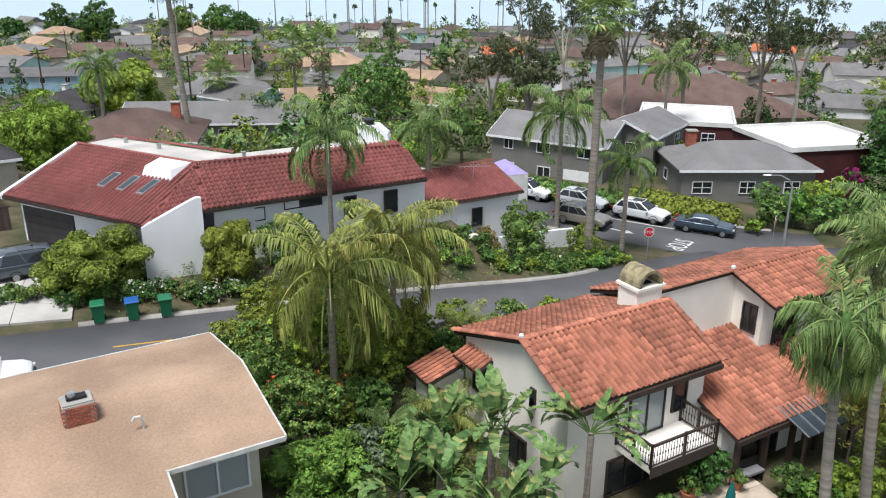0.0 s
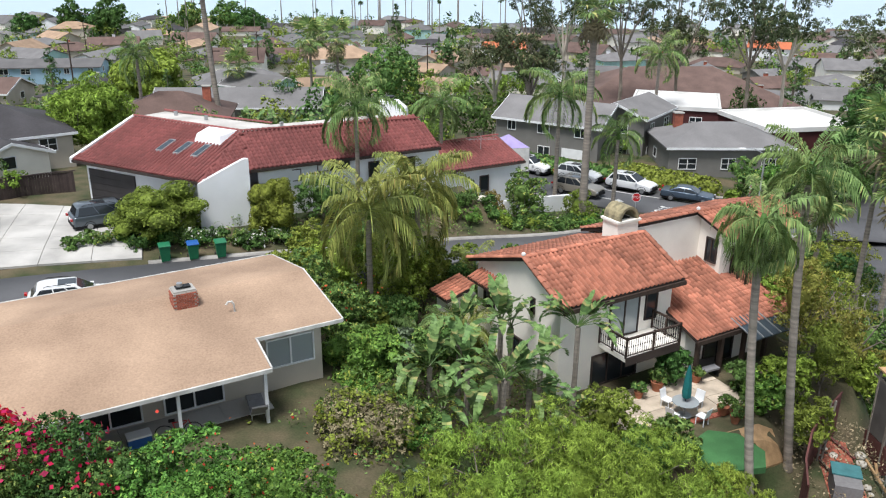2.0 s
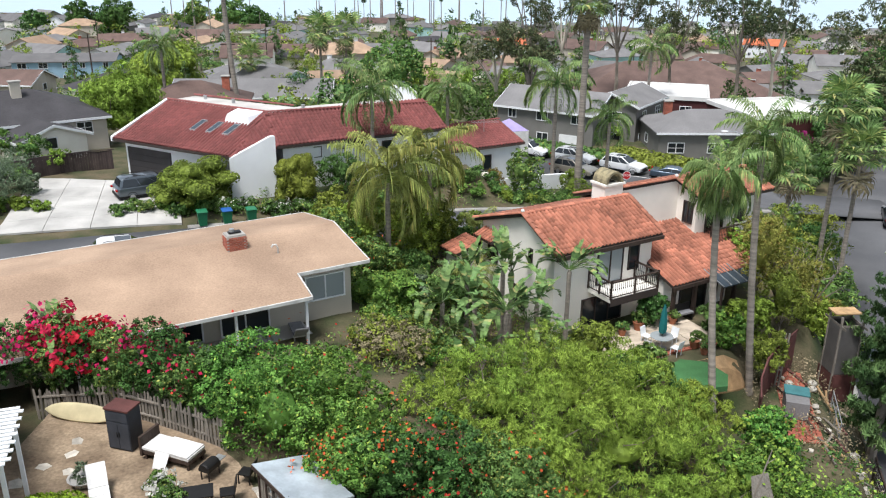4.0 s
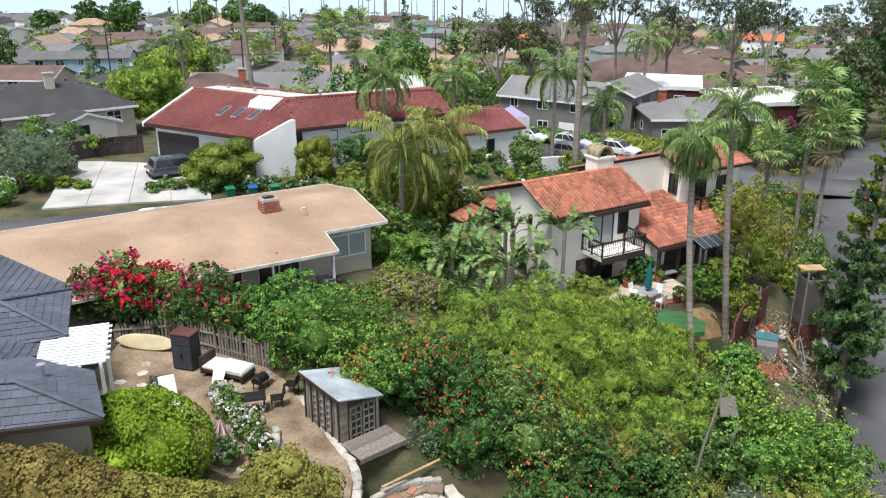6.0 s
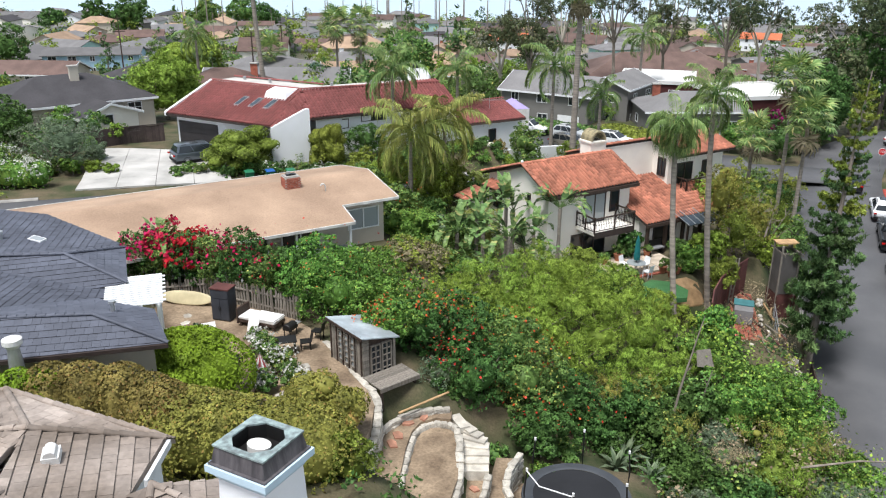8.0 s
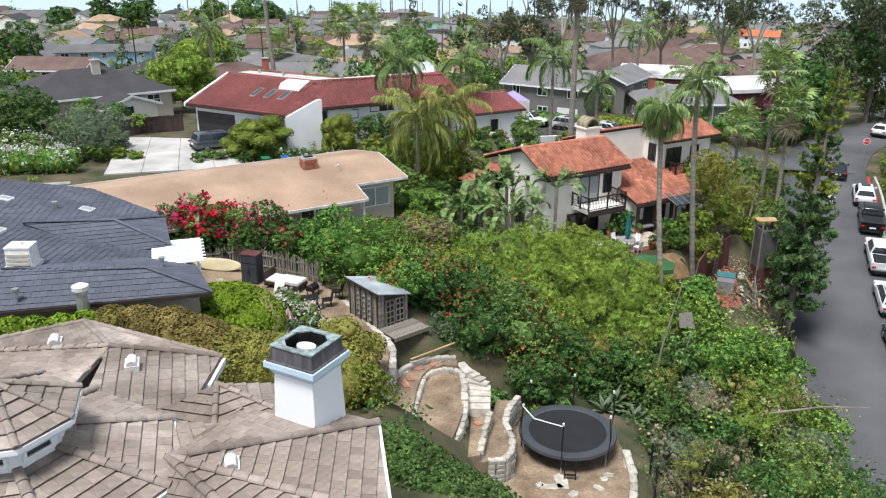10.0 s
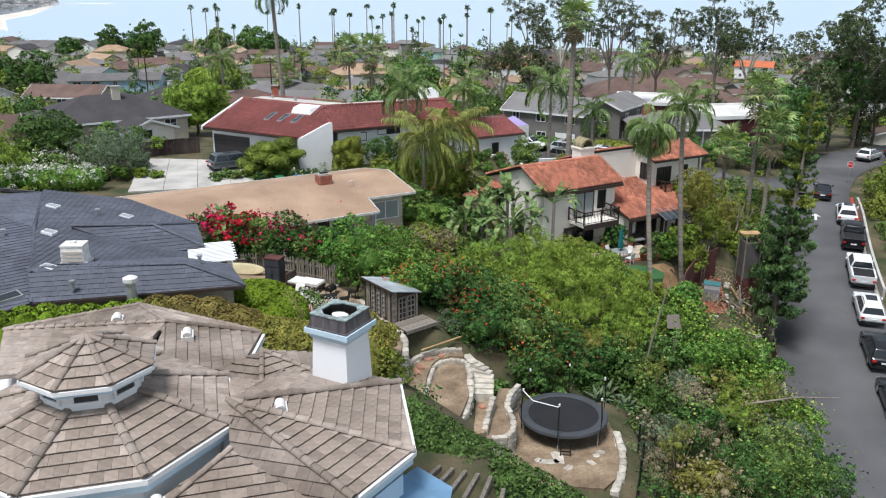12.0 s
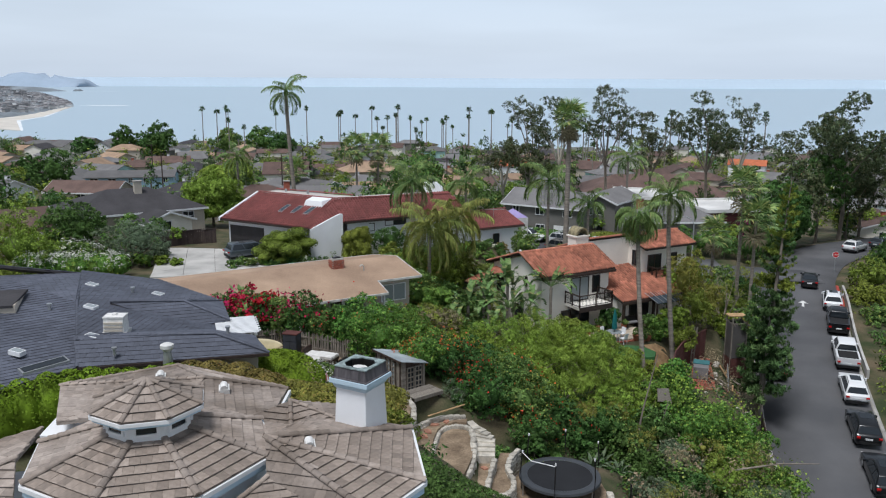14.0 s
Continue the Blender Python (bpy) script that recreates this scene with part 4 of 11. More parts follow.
for q in ((E0, E1, R0, R1), (E2, E3, R2, R3), (E1, V1, R1, R2)):
    up = [tuple(p + np.array((0, 0, 0.02))) for p in q]
    lay_tiles(red, tile_places(*up, 0.33, 0.37, 0.0), RT_B, M["tile_red"], (-24, 42), 50 if q[0] is E0 else 0, label="dull red concrete roof tiles")
g = G()
g.prism([tuple((E0 + (E1 - E0) * 0.03 + up1 * 0.15)[:2]), tuple((E1 + up1 * 0.15)[:2]), tuple(back[1][:2]), tuple(back[0][:2])], -0.5, 3.6)
part("wall", g, M["stucco_white"], red)
g = G()
g.prism([tuple((E2 + np.array((0.3, 0.6, 0)))[:2]), tuple((E3 + np.array((-0.2, 0.6, 0)))[:2]), tuple(back[2][:2]), tuple(back[1][:2])], -1.5, 3.95)
part("wall", g, M["stucco_white"], red)
# curved wing wall that rises past the eaves
w0, w1b = np.array((-20.35, 37.9)), np.array((-17.2, 39.5))
prof = [(0, -0.6), (1.0, -0.6), (1.0, 5.05), (0.93, 5.1), (0.86, 5.02), (0.6, 4.6), (0.3, 4.1), (0.0, 3.62)]
dirw = w1b - w0
nw = np.array((-dirw[1], dirw[0])) / np.linalg.norm(dirw)
g = G()
va = [(*(w0 + dirw * a), c) for a, c in prof]
vb = [(*(w0 + dirw * a + nw * 0.35), c) for a, c in prof]
n = len(prof)
g.add(va + vb, [tuple(range(n)), tuple(reversed(range(n, 2 * n)))] + [(i, i + n, (i + 1) % n + n, (i + 1) % n) for i in range(n)])
part("wing_wall", g, M["stucco_white"], red)
g = G()
for a, c in ((E0, R0),):
    d2 = (E0 - E1) / np.linalg.norm(E0 - E1) * 0.28
    g.slab([tuple(a + d2 + np.array((0, 0, 0.14))), tuple(a + np.array((0, 0, 0.14))), tuple(c + np.array((0, 0, 0.16))), tuple(c + d2 + np.array((0, 0, 0.16)))], 0.4)
part("verge", g, M["trim_white"], red)
g = G()
dn = np.array((-0.41, -0.91, 0)) * 0.09
g.slab([tuple(E0 + np.array((0, 0, 0.0))), tuple(E1), tuple(E1 + dn), tuple(E0 + dn)], 0.2).slab([tuple(E2), tuple(E3), tuple(E3 + np.array((0.06, -0.1, 0))), tuple(E2 + np.array((0.06, -0.1, 0)))], 0.2)
part("gutter", g, M["trim_dark"], red)
ridge_caps(red, R0 + np.array((0.0, 0, 0.1)), R1 + np.array((0, 0, 0.1)), 0.14, 0.4, M["tile_red"])
ridge_caps(red, R2 + np.array((0.0, 0, 0.1)), R3 + np.array((0, 0, 0.1)), 0.14, 0.4, M["tile_red"])
ridge_caps(red, back[0] + np.array((0.0, 0, 0.1)), back[1] + np.array((0, 0, 0.1)), 0.14, 0.4, M["tile_red"])
# garage door set in the front wall
f0, f1 = E0 + up1 * 0.15, E1 + up1 * 0.15
fd = (f1 - f0) / np.linalg.norm(f1 - f0)
ft = math.degrees(math.atan2(fd[1], fd[0]))
c0 = f0 + fd * 3.1
m4 = pose(c0[0], c0[1], 0.35, 0, 0, ft)
gd = part("garage_door", G().box(-2.45, 2.45, -0.06, 0.1, 0, 2.6, m4), M["garage_dark"], red)
for k in range(5):
    part("door_panel", G().box(-2.4, 2.4, -0.085, -0.05, 0.04 + 0.52 * k, 0.5 + 0.52 * k, m4), M["garage_dark"], gd)
for a in (0.33, 0.55, 0.77):
    base = E0 + (E1 - E0) * (0.30 + a * 0.62) + (R0 - E0) * 0.52
    ux, uy = fd, (R0 - E0) / np.linalg.norm(R0 - E0)
    nn = np.cross(ux, uy)
    P = [base + ux * sx + uy * sy + nn * 0.16 for sx, sy in ((-0.3, -0.75), (0.3, -0.75), (0.3, 0.75), (-0.3, 0.75))]
    sk = part("skylight", G().slab([tuple(p) for p in P], 0.14), M["steel"], red)
    P = [base + ux * sx + uy * sy + nn * 0.18 for sx, sy in ((-0.22, -0.66), (0.22, -0.66), (0.22, 0.66), (-0.22, 0.66))]
    part("pane", G().slab([tuple(p) for p in P], 0.02), M["panel"], sk)
# white dormer box and roof gear
mD = pose(-20.9, 43.3, 5.2, 0, 0, ft)
g = G().add([mD @ Vector(p) for p in ((-1.5, -0.9, -0.6), (1.5, -0.9, -0.6), (1.5, 1.2, -0.6), (-1.5, 1.2, -0.6), (-1.1, -0.5, 0.75), (1.1, -0.5, 0.75), (1.4, 1.2, 0.95), (-1.4, 1.2, 0.95))],
            [(3, 2, 1, 0), (4, 5, 6, 7), (0, 1, 5, 4), (1, 2, 6, 5), (2, 3, 7, 6), (3, 0, 4, 7)])
part("dormer", g, M["stucco_white"], red)
window(red, *(mD @ Vector((-1.42, 0.2, 0.1))), ft - 90, 0.7, 0.6, M["trim_dark"], 1, M["curtain"])
for k, (px, py) in enumerate(((-26, 49.3), (-23.0, 47.8), (-16.5, 46.0), (-13.0, 48.0), (-10.5, 50))):
    part("roof_vent", G().tube((px, py, 5.9), (px, py, 6.35), 0.14, 0.16), M["steel"], red)
ch = part("chimney", G().loft([[(-10.0, 52.2, z0_), (-10.0 + w_, 52.2, z0_), (-10.0 + w_, 53.6, z0_), (-10.0, 53.6, z0_)] for z0_, w_ in ((3.0, 2.3), (6.0, 2.3), (6.3, 2.2), (6.9, 1.5))]), M["stucco_white"], red)
part("chimney_cap", G().tube((-9.2, 52.9, 6.9), (-9.2, 52.9, 7.2), 0.36, 0.36, 12).tube((-9.2, 52.9, 7.2), (-9.2, 52.9, 7.3), 0.48, 0.44, 12), M["iron"], ch)
d23 = (E3 - E2) / np.linalg.norm(E3 - E2)
t23 = math.degrees(math.atan2(d23[1], d23[0]))
for s, wv, hv, zv in ((2.6, 1.7, 0.9, 3.2), (6.0, 2.6, 0.6, 3.5), (9.3, 0.9, 1.6, 2.7), (12.3, 1.0, 1.6, 2.7)):
    c = E2 + d23 * s + np.array((0.05, 0.6, 0))
    window(red, c[0], c[1], zv, t23, wv, hv, M["trim_dark"], 1)
# little wing beyond
SA, SB, SC, SD = np.array((-5.0, 49.3, 1.75)), np.array((2.3, 54.6, 1.65)), np.array((-0.2, 58.2, 3.0)), np.array((-6.6, 53.4, 3.0))
part("roof", G().slab([tuple(p) for p in (SA, SB, SC, SD)], 0.2), M["roof_brown"], red)
lay_tiles(red, tile_places(SA + (0, 0, 0.02), SB + (0, 0, 0.02), SD + (0, 0, 0.02), SC + (0, 0, 0.02), 0.33, 0.37, 0.0), RT_B, M["tile_red"], label="dull red concrete roof tiles")
part("wall", G().prism([(-4.7, 49.9), (1.9, 54.7), (-0.4, 58.0), (-6.4, 53.6)], -3.2, 1.6), M["stucco_white"], red)
ridge_caps(red, SD + (0, 0, 0.1), SC + (0, 0, 0.1), 0.14, 0.4, M["tile_red"])
window(red, -1.2, 52.35, 0.2, 36, 0.9, 1.4, M["trim_dark"], 1)

# ---------- the near house with the octagonal lantern ----------
def facet(parent, pts, w, h, tile_mat, under, near, limit=0, label="", th=0.14, lip=0.034):
    """One plane of a tiled roof: the first three points fix the plane, the outline is convex; tiles are laid in courses and cut at hips."""
    P = [np.array(p, float) for p in pts]
    n = np.cross(P[1] - P[0], P[2] - P[0])
    n = n / np.linalg.norm(n)
    n = n if n[2] > 0 else -n
    for p in P[3:]:
        p[2] = P[0][2] - ((p[0] - P[0][0]) * n[0] + (p[1] - P[0][1]) * n[1]) / n[2]
    part("roof_facet", G().slab([tuple(p) for p in P], th), under, parent)
    ex = np.cross((0, 0, 1), n)
    ex = ex / np.linalg.norm(ex)
    ey = np.cross(n, ex)
    Q = [((p - P[0]) @ ex, (p - P[0]) @ ey) for p in P]
    if sum(Q[i][0] * Q[(i + 1) % len(Q)][1] - Q[(i + 1) % len(Q)][0] * Q[i][1] for i in range(len(Q))) < 0:
        Q = Q[::-1]
    u0, u1, v0, v1 = min(q[0] for q in Q), max(q[0] for q in Q), min(q[1] for q in Q), max(q[1] for q in Q)
    rng = random.Random(int(abs(P[0][0] * 71 + P[1][1] * 37)))
    full, rest = [], G()

    def put(u, v, z):
        return tuple(P[0] + ex * u + ey * v + n * (z + 0.012))

    for r in range(int((v1 - v0) / h) + 1):
        b0 = v0 + r * h
        k = math.floor(u0 / w) - 1
        while k * w < u1:
            a0 = (k + (0.5 if r % 2 else 0)) * w
            k += 1
            cell = [(a0 + 0.003, b0), (a0 + w - 0.003, b0), (a0 + w - 0.003, b0 + h), (a0 + 0.003, b0 + h)]
            cut = cell
            for i in range(len(Q)):
                (ax, ay), (bx, by) = Q[i], Q[(i + 1) % len(Q)]
                side = lambda q: (bx - ax) * (q[1] - ay) - (by - ay) * (q[0] - ax)
                nxt = []
                for j in range(len(cut)):
                    p, q = cut[j], cut[(j + 1) % len(cut)]
                    sp_, sq_ = side(p), side(q)
                    if sp_ >= 0:
                        nxt.append(p)
                    if (sp_ >= 0) != (sq_ >= 0):
                        f_ = sp_ / (sp_ - sq_)
                        nxt.append((p[0] + (q[0] - p[0]) * f_, p[1] + (q[1] - p[1]) * f_))
                cut = nxt
                if len(cut) < 3:
                    break
            if len(cut) < 3:
                continue
            whole = abs(sum(cut[j][0] * cut[(j + 1) % len(cut)][1] - cut[(j + 1) % len(cut)][0] * cut[j][1] for j in range(len(cut))) / 2 - (w - 0.006) * h) < 1e-4
            if whole and len(full) < limit:
                full.append(put(a0, b0, 0))
                continue
            dz = rng.uniform(-0.004, 0.006)
            top = [put(u, v, dz + lip * (1 - 0.9 * (v - b0) / h)) for u, v in cut]
            low = [put(u, v + (0.07 if v - b0 < h * 0.2 else 0), -0.01) for u, v in cut]
            m = len(cut)
            rest.add(top + low, [tuple(range(m))] + [(j, j + m, (j + 1) % m + m, (j + 1) % m) for j in range(m)])
    if full:
        g = G()
        g.box(0.003, w - 0.003, 0, h, -0.01, lip * 0.1)
        g.v = [(x, y + (0.07 if z < 0 and y < h * 0.5 else 0), lip if z > 0 and y < h * 0.5 else z) for x, y, z in g.v]
        me = g.mesh("tile", tile_mat)
        for o_ in full:
            ob = new("tile", me)
            ob.parent = parent
            m4 = Matrix.Identity(4)
            for r in range(3):
                m4[r][0], m4[r][1], m4[r][2], m4[r][3] = ex[r], ey[r], n[r], o_[r] + n[r] * rng.uniform(-0.004, 0.006)
            ob.matrix_basis = m4
    if rest.f:
        ob = part("roof_tiles", rest, tile_mat, parent)
        tagged(ob, label, kind="stuff")
        ob["kind"] = "stuff"


OC = Vector((-10.8, -21.6, 0))
oc = thing("octagon_house", pose(OC.x, OC.y, 0), "house with brown tile roofs and an octagonal lantern", "house")


def brown(pts, limit=0):
    facet(oc, [(p[0] - OC.x, p[1] - OC.y, p[2]) for p in pts], 0.33, 0.37, M["tile_brown"], M["tile_brown"], (1.5, -5), limit, "weathered brown flat roof tiles", 0.14, 0.055)


def brown_hip(a, c, r=0.13):
    ridge_caps(oc, (a[0] - OC.x, a[1] - OC.y, a[2] + 0.05), (c[0] - OC.x, c[1] - OC.y, c[2] + 0.05), r, 0.36, M["tile_brown"])


def octa(r, z, k, full=False):
    a = radians(-2 + 45 * k)
    return (r * math.cos(a) + (OC.x if full else 0), r * math.sin(a) + (OC.y if full else 0), z)


for k in range(8):
    brown([octa(3.85, 7.4, k, 1), octa(3.85, 7.4, k + 1, 1), octa(1.30, 8.24, k + 1, 1), octa(1.30, 8.24, k, 1)], 45 if k in (5, 6, 7) else 0)
    brown([octa(1.78, 9.05, k, 1), octa(1.78, 9.05, k + 1, 1), (OC.x, OC.y, 9.8)], 12 if k in (5, 6, 7) else 0)
    brown_hip(octa(3.85, 7.4, k, 1), octa(1.3, 8.24, k, 1))
    brown_hip(octa(1.78, 9.05, k, 1), (OC.x, OC.y, 9.8), 0.09)
    a, c = Vector(octa(1.36, 0, k)), Vector(octa(1.36, 0, k + 1))
    mid = (a + c) / 2
    window(oc, mid.x, mid.y, 8.63, math.degrees(math.atan2(mid.y, mid.x)) + 90, 0.74, 0.38, M["trim_white"], 1)
    for r, z0, z1, nm, mt in ((1.84, 8.93, 9.04, "gutter", "trim_white"), (1.75, 8.83, 8.95, "fascia", "trim_blue"), (3.95, 7.24, 7.38, "gutter", "trim_white"), (3.86, 7.02, 7.26, "fascia", "trim_blue")):
        part(nm, G().slab([octa(r, z1, k), octa(r, z1, k + 1), octa(r - 0.12, z1, k + 1), octa(r - 0.12, z1, k)], z1 - z0), M[mt], oc)
part("lantern_wall", G().prism([octa(1.36, 0, k)[:2] for k in range(8)], 7.9, 8.96), M["trim_white"], oc)
part("wall", G().prism([octa(3.5, 0, k)[:2] for k in range(8)], 2.0, 7.3), M["stucco_white"], oc)
# east wing: low facets round one high point
V0 = (-7.15, -21.2, 7.78)
ring = [(-6.3, -16.4, 6.75), (-2.85, -17.65, 6.7), (-1.95, -21.4, 6.6), (-3.2, -23.7, 6.6)]
for i in range(len(ring) - 1):
    brown([ring[i], ring[i + 1], V0], 60 if i in (1, 2) else 0)
    p, q = Vector(ring[i]) - OC, Vector(ring[i + 1]) - OC
    d2 = Vector((q.y - p.y, p.x - q.x, 0)).normalized() * -0.1
    if i:
        part("gutter", G().slab([p, q, q + d2, p + d2], 0.13), M["trim_white"], oc)
        part("fascia", G().slab([p + Vector((0, 0, -0.14)), q + Vector((0, 0, -0.14)), q - d2 * 0.4 + Vector((0, 0, -0.14)), p - d2 * 0.4 + Vector((0, 0, -0.14))], 0.26), M["trim_blue"], oc)
        brown_hip(ring[i], V0)
brown_hip(ring[-1], V0)
# short slope west of the last hip, and the lower front roof below it
QV, QF = (-6.75, -22.45, 7.02), (-3.85, -24.0, 6.42)
brown([ring[-1], V0, QV, QF])
brown([QV, QF, (-3.4, -25.6, 6.02), (-5.9, -27.8, 5.9), (-9.2, -26.6, 6.2), (-7.7, -23.9, 6.78)], 40)
brown_hip(QV, (-8.2, -25.4, 6.5), 0.09)
cen = Vector((-5.5, -21.5))
part("wall", G().prism([tuple(Vector(p).xy * 0.92 + cen * 0.08 - OC.xy) for p in ring + [(-6.2, -26.0, 0), (-8.0, -24.0, 0)]], 2.0, 5.85), M["trim_blue"], oc)
# small hipped roof in the corner between the wings
SA = (-7.45, -17.1, 7.38)
ring2 = [(-8.9, -18.2, 7.05), (-7.0, -18.7, 7.0), (-5.4, -17.7, 6.9), (-5.6, -15.8, 6.75)]
for i in range(3):
    brown([ring2[i], ring2[i + 1], SA])
for p in ring2[1:3]:
    brown_hip(p, SA, 0.09)
# north wing
NP, NA, NM, NL = (-13.6, -12.7, 6.95), (-8.35, -14.3, 6.72), (-11.45, -15.2, 7.4), (-17.4, -15.4, 6.95)
brown([NP, NA, NM])
brown([NM, NA, (-8.0, -18.6, 6.98), (-10.6, -18.8, 7.5)])
brown([NM, NL, NP])
brown([NL, NM, (-15.6, -18.9, 7.0)])
brown([(-15.6, -18.9, 7.0), NM, (-11.2, -18.7, 7.6)])
brown([NP, NA, (-8.5, -13.4, 6.1), (-13.8, -11.8, 6.1)])
brown([NP, NL, (-17.8, -14.4, 6.1), (-13.9, -11.8, 6.1)])
for a, c in ((NP, NA), (NM, NA), (NP, NL), (NM, NL), (NP, NM)):
    brown_hip(a, c, 0.1)
part("gutter", G().slab([tuple(Vector(p) - OC) for p in ((-8.3, -14.3, 6.7), (-8.2, -14.3, 6.7), (-8.0, -16.2, 6.82), (-8.1, -16.2, 6.82))], 0.2), M["trim_white"], oc)
brown([(-8.05, -19.0, 7.36), (-6.9, -18.7, 7.1), (-6.9, -21.4, 7.4)])
brown([(-6.9, -18.7, 7.1), (-6.3, -16.6, 6.85), V0])
part("wall", G().prism([(p[0] - OC.x, p[1] - OC.y) for p in ((-17.2, -14.9), (-16.6, -18.4), (-8.5, -18.4), (-8.8, -13.8), (-13.7, -12.3))], 2.0, 6.2), M["stucco_white"], oc)
# west wing, half seen
brown([(-17.9, -25.8, 6.5), (-13.4, -25.2, 6.6), (-14.8, -22.6, 7.4)])
brown([(-18.2, -21.0, 6.6), (-17.9, -25.8, 6.5), (-14.8, -22.6, 7.4)])
brown([(-15.8, -19.4, 7.0), (-18.2, -21.0, 6.6), (-14.8, -22.6, 7.4)])
brown_hip((-17.9, -25.8, 6.5), (-14.8, -22.6, 7.4))
part("wall", G().prism([(-6.8, -3.9), (-3.2, -3.4), (-3.2, 2.0), (-6.9, 0.6)], 2.0, 5.8), M["stucco_white"], oc)
for vx, vy, vz in ((-2.7, 6.9, 7.2), (0.5, 5.4, 7.4), (5.0, 0.75, 7.42), (2.9, -3.0, 6.72)):
    v = part("roof_vent", G().box(-0.2, 0.2, -0.24, 0.24, -0.12, 0.08, pose(vx, vy, vz, 8, 0, 20)), M["cloth_white"], oc)
    part("vent_hood", G().tube(pose(vx, vy, vz, 0, 0, 20) @ Vector((0, -0.24, 0.08)), pose(vx, vy, vz, 0, 0, 20) @ Vector((0, 0.14, 0.14)), 0.15, 0.15, 10), M["cloth_white"], v)
# tall white chimney with a weathered metal crown
wc = new("chimney")
wc.parent, wc.matrix_basis = oc, pose(-4.65 - OC.x, -17.75 - OC.y, 0, 0, 0, -24) @ Matrix.Diagonal((0.86, 0.86, 1, 1))
sq = lambda s, z: [(-s, -s, z), (s, -s, z), (s, s, z), (-s, s, z)]
part("shaft", G().loft([sq(0.84, 5.6), sq(0.72, 8.45)]), M["stucco_white"], wc)
part("chimney_collar", G().loft([sq(0.74, 8.38), sq(0.82, 8.5), sq(0.82, 8.58), sq(0.94, 8.6), sq(0.94, 8.76)]), M["trim_blue"], wc)
M["crown_metal"] = mat("streaked_lead_crown", (0.115, 0.105, 0.11), 0.6, 0.4, 4.0, 0.08, 30, 0.3, metal=0.2, stretch=(1, 1, 0.15), col2=(0.055, 0.05, 0.055))
M["crown_patina"] = mat("pale_patinated_metal", (0.30, 0.38, 0.37), 0.6, 0.35, 5.0, 0.1, 30, 0.25, metal=0.2, col2=(0.17, 0.2, 0.2))
g = G()
g.add(sq(0.8, 8.76) + sq(0.88, 8.76) + sq(0.88, 8.8) + sq(0.82, 8.81) + sq(0.74, 9.18), [(a + 4 * r, (a + 1) % 4 + 4 * r, (a + 1) % 4 + 4 * r + 4, a + 4 * r + 4) for r in range(4) for a in range(4)])
part("chimney_crown", g, M["crown_metal"], wc)
# flat rim with an eight-sided mouth, the recess below it and the oval flue
eight = lambda r, c, z: [(r, -c, z), (r, c, z), (c, r, z), (-c, r, z), (-r, c, z), (-r, -c, z), (-c, -r, z), (c, -r, z)]
rim = [(0.78, -0.78), (0.78, 0.78), (0.78, 0.78), (-0.78, 0.78), (-0.78, 0.78), (-0.78, -0.78), (-0.78, -0.78), (0.78, -0.78)]
g = G()
g.add([(x, y, 9.18) for x, y in rim] + [(x, y, 9.22) for x, y in rim] + eight(0.6, 0.28, 9.22) + eight(0.6, 0.28, 9.18), [(i + 8 * r, (i + 1) % 8 + 8 * r, (i + 1) % 8 + 8 * r + 8, i + 8 * r + 8) for r in range(3) for i in range(8)])
part("crown_rim", g, M["crown_patina"], wc, "pale weathered metal rim")
g = G()
g.add(eight(0.6, 0.28, 9.18) + eight(0.6, 0.28, 8.84), [(i, (i + 1) % 8, (i + 1) % 8 + 8, i + 8) for i in range(8)] + [tuple(range(8, 16))])
part("crown_recess", g, M["iron"], wc)
part("flue", G().loft([[(0.33 * math.cos(q), 0.24 * math.sin(q), z) for q in [math.pi * k / 10 for k in range(20)]] for z in (8.84, 9.06)]), M["roof_white"], wc)

part("porch_roof", G().slab([tuple(Vector(p) - OC) for p in ((-3.2, -21.9, 5.25), (-2.0, -20.0, 5.2), (-0.9, -20.6, 4.95), (-1.0, -23.4, 4.95), (-2.6, -24.2, 5.2))], 0.14), M["awning_blue"], oc, "faded blue side awning")
for px, py in ((-1.15, -20.9), (-1.2, -23.1)):
    part("porch_post", G().box(px - OC.x - 0.06, px - OC.x + 0.06, py - OC.y - 0.06, py - OC.y + 0.06, 1.6, 4.84), M["trim_white"], oc)

# ---------- the slate-grey house ----------
bl = thing("slate_roofed_house", Matrix.Identity(4), "low house under dark slate-grey tile roofs", "house")


def slate(pts, limit=0):
    facet(bl, pts, 0.30, 0.30, M["tile_slate"], M["roof_dark"], (-14, -5), limit, "dark slate-grey roof tiles", 0.16, 0.026)


E0, C2, AP2, HT = (-19.9, -9.7, 5.6), (-11.3, -7.05, 5.72), (-14.2, -6.5, 6.42), (-23.4, -3.0, 6.92)
C1A, C1B, AP1 = (-16.9, 1.9, 5.8), (-15.0, -2.1, 5.8), (-18.0, -1.2, 6.6)
slate([HT, (-15.4, -3.4, 5.66), (-20.6, -8.3, 6.5)])
slate([HT, (-15.4, -3.4, 5.66), (-17.5, 2.6, 5.75), (-22.0, 4.6, 6.2), (-26.5, 3.4, 7.0)], 0)
slate([E0, C2, AP2, (-20.9, -8.05, 6.4)], 90)
slate([C2, (-12.9, -4.4, 5.72), AP2], 20)
slate([(-12.9, -4.4, 5.72), (-15.6, -3.6, 5.74), AP2], 0)
slate([(-15.6, -3.6, 5.74), AP2, (-20.0, -7.2, 6.5)], 0)
slate([C1B, AP1, (-21.8, -2.4, 6.76), (-17.2, -3.3, 5.9)], 40)
slate([C1B, C1A, AP1], 0)
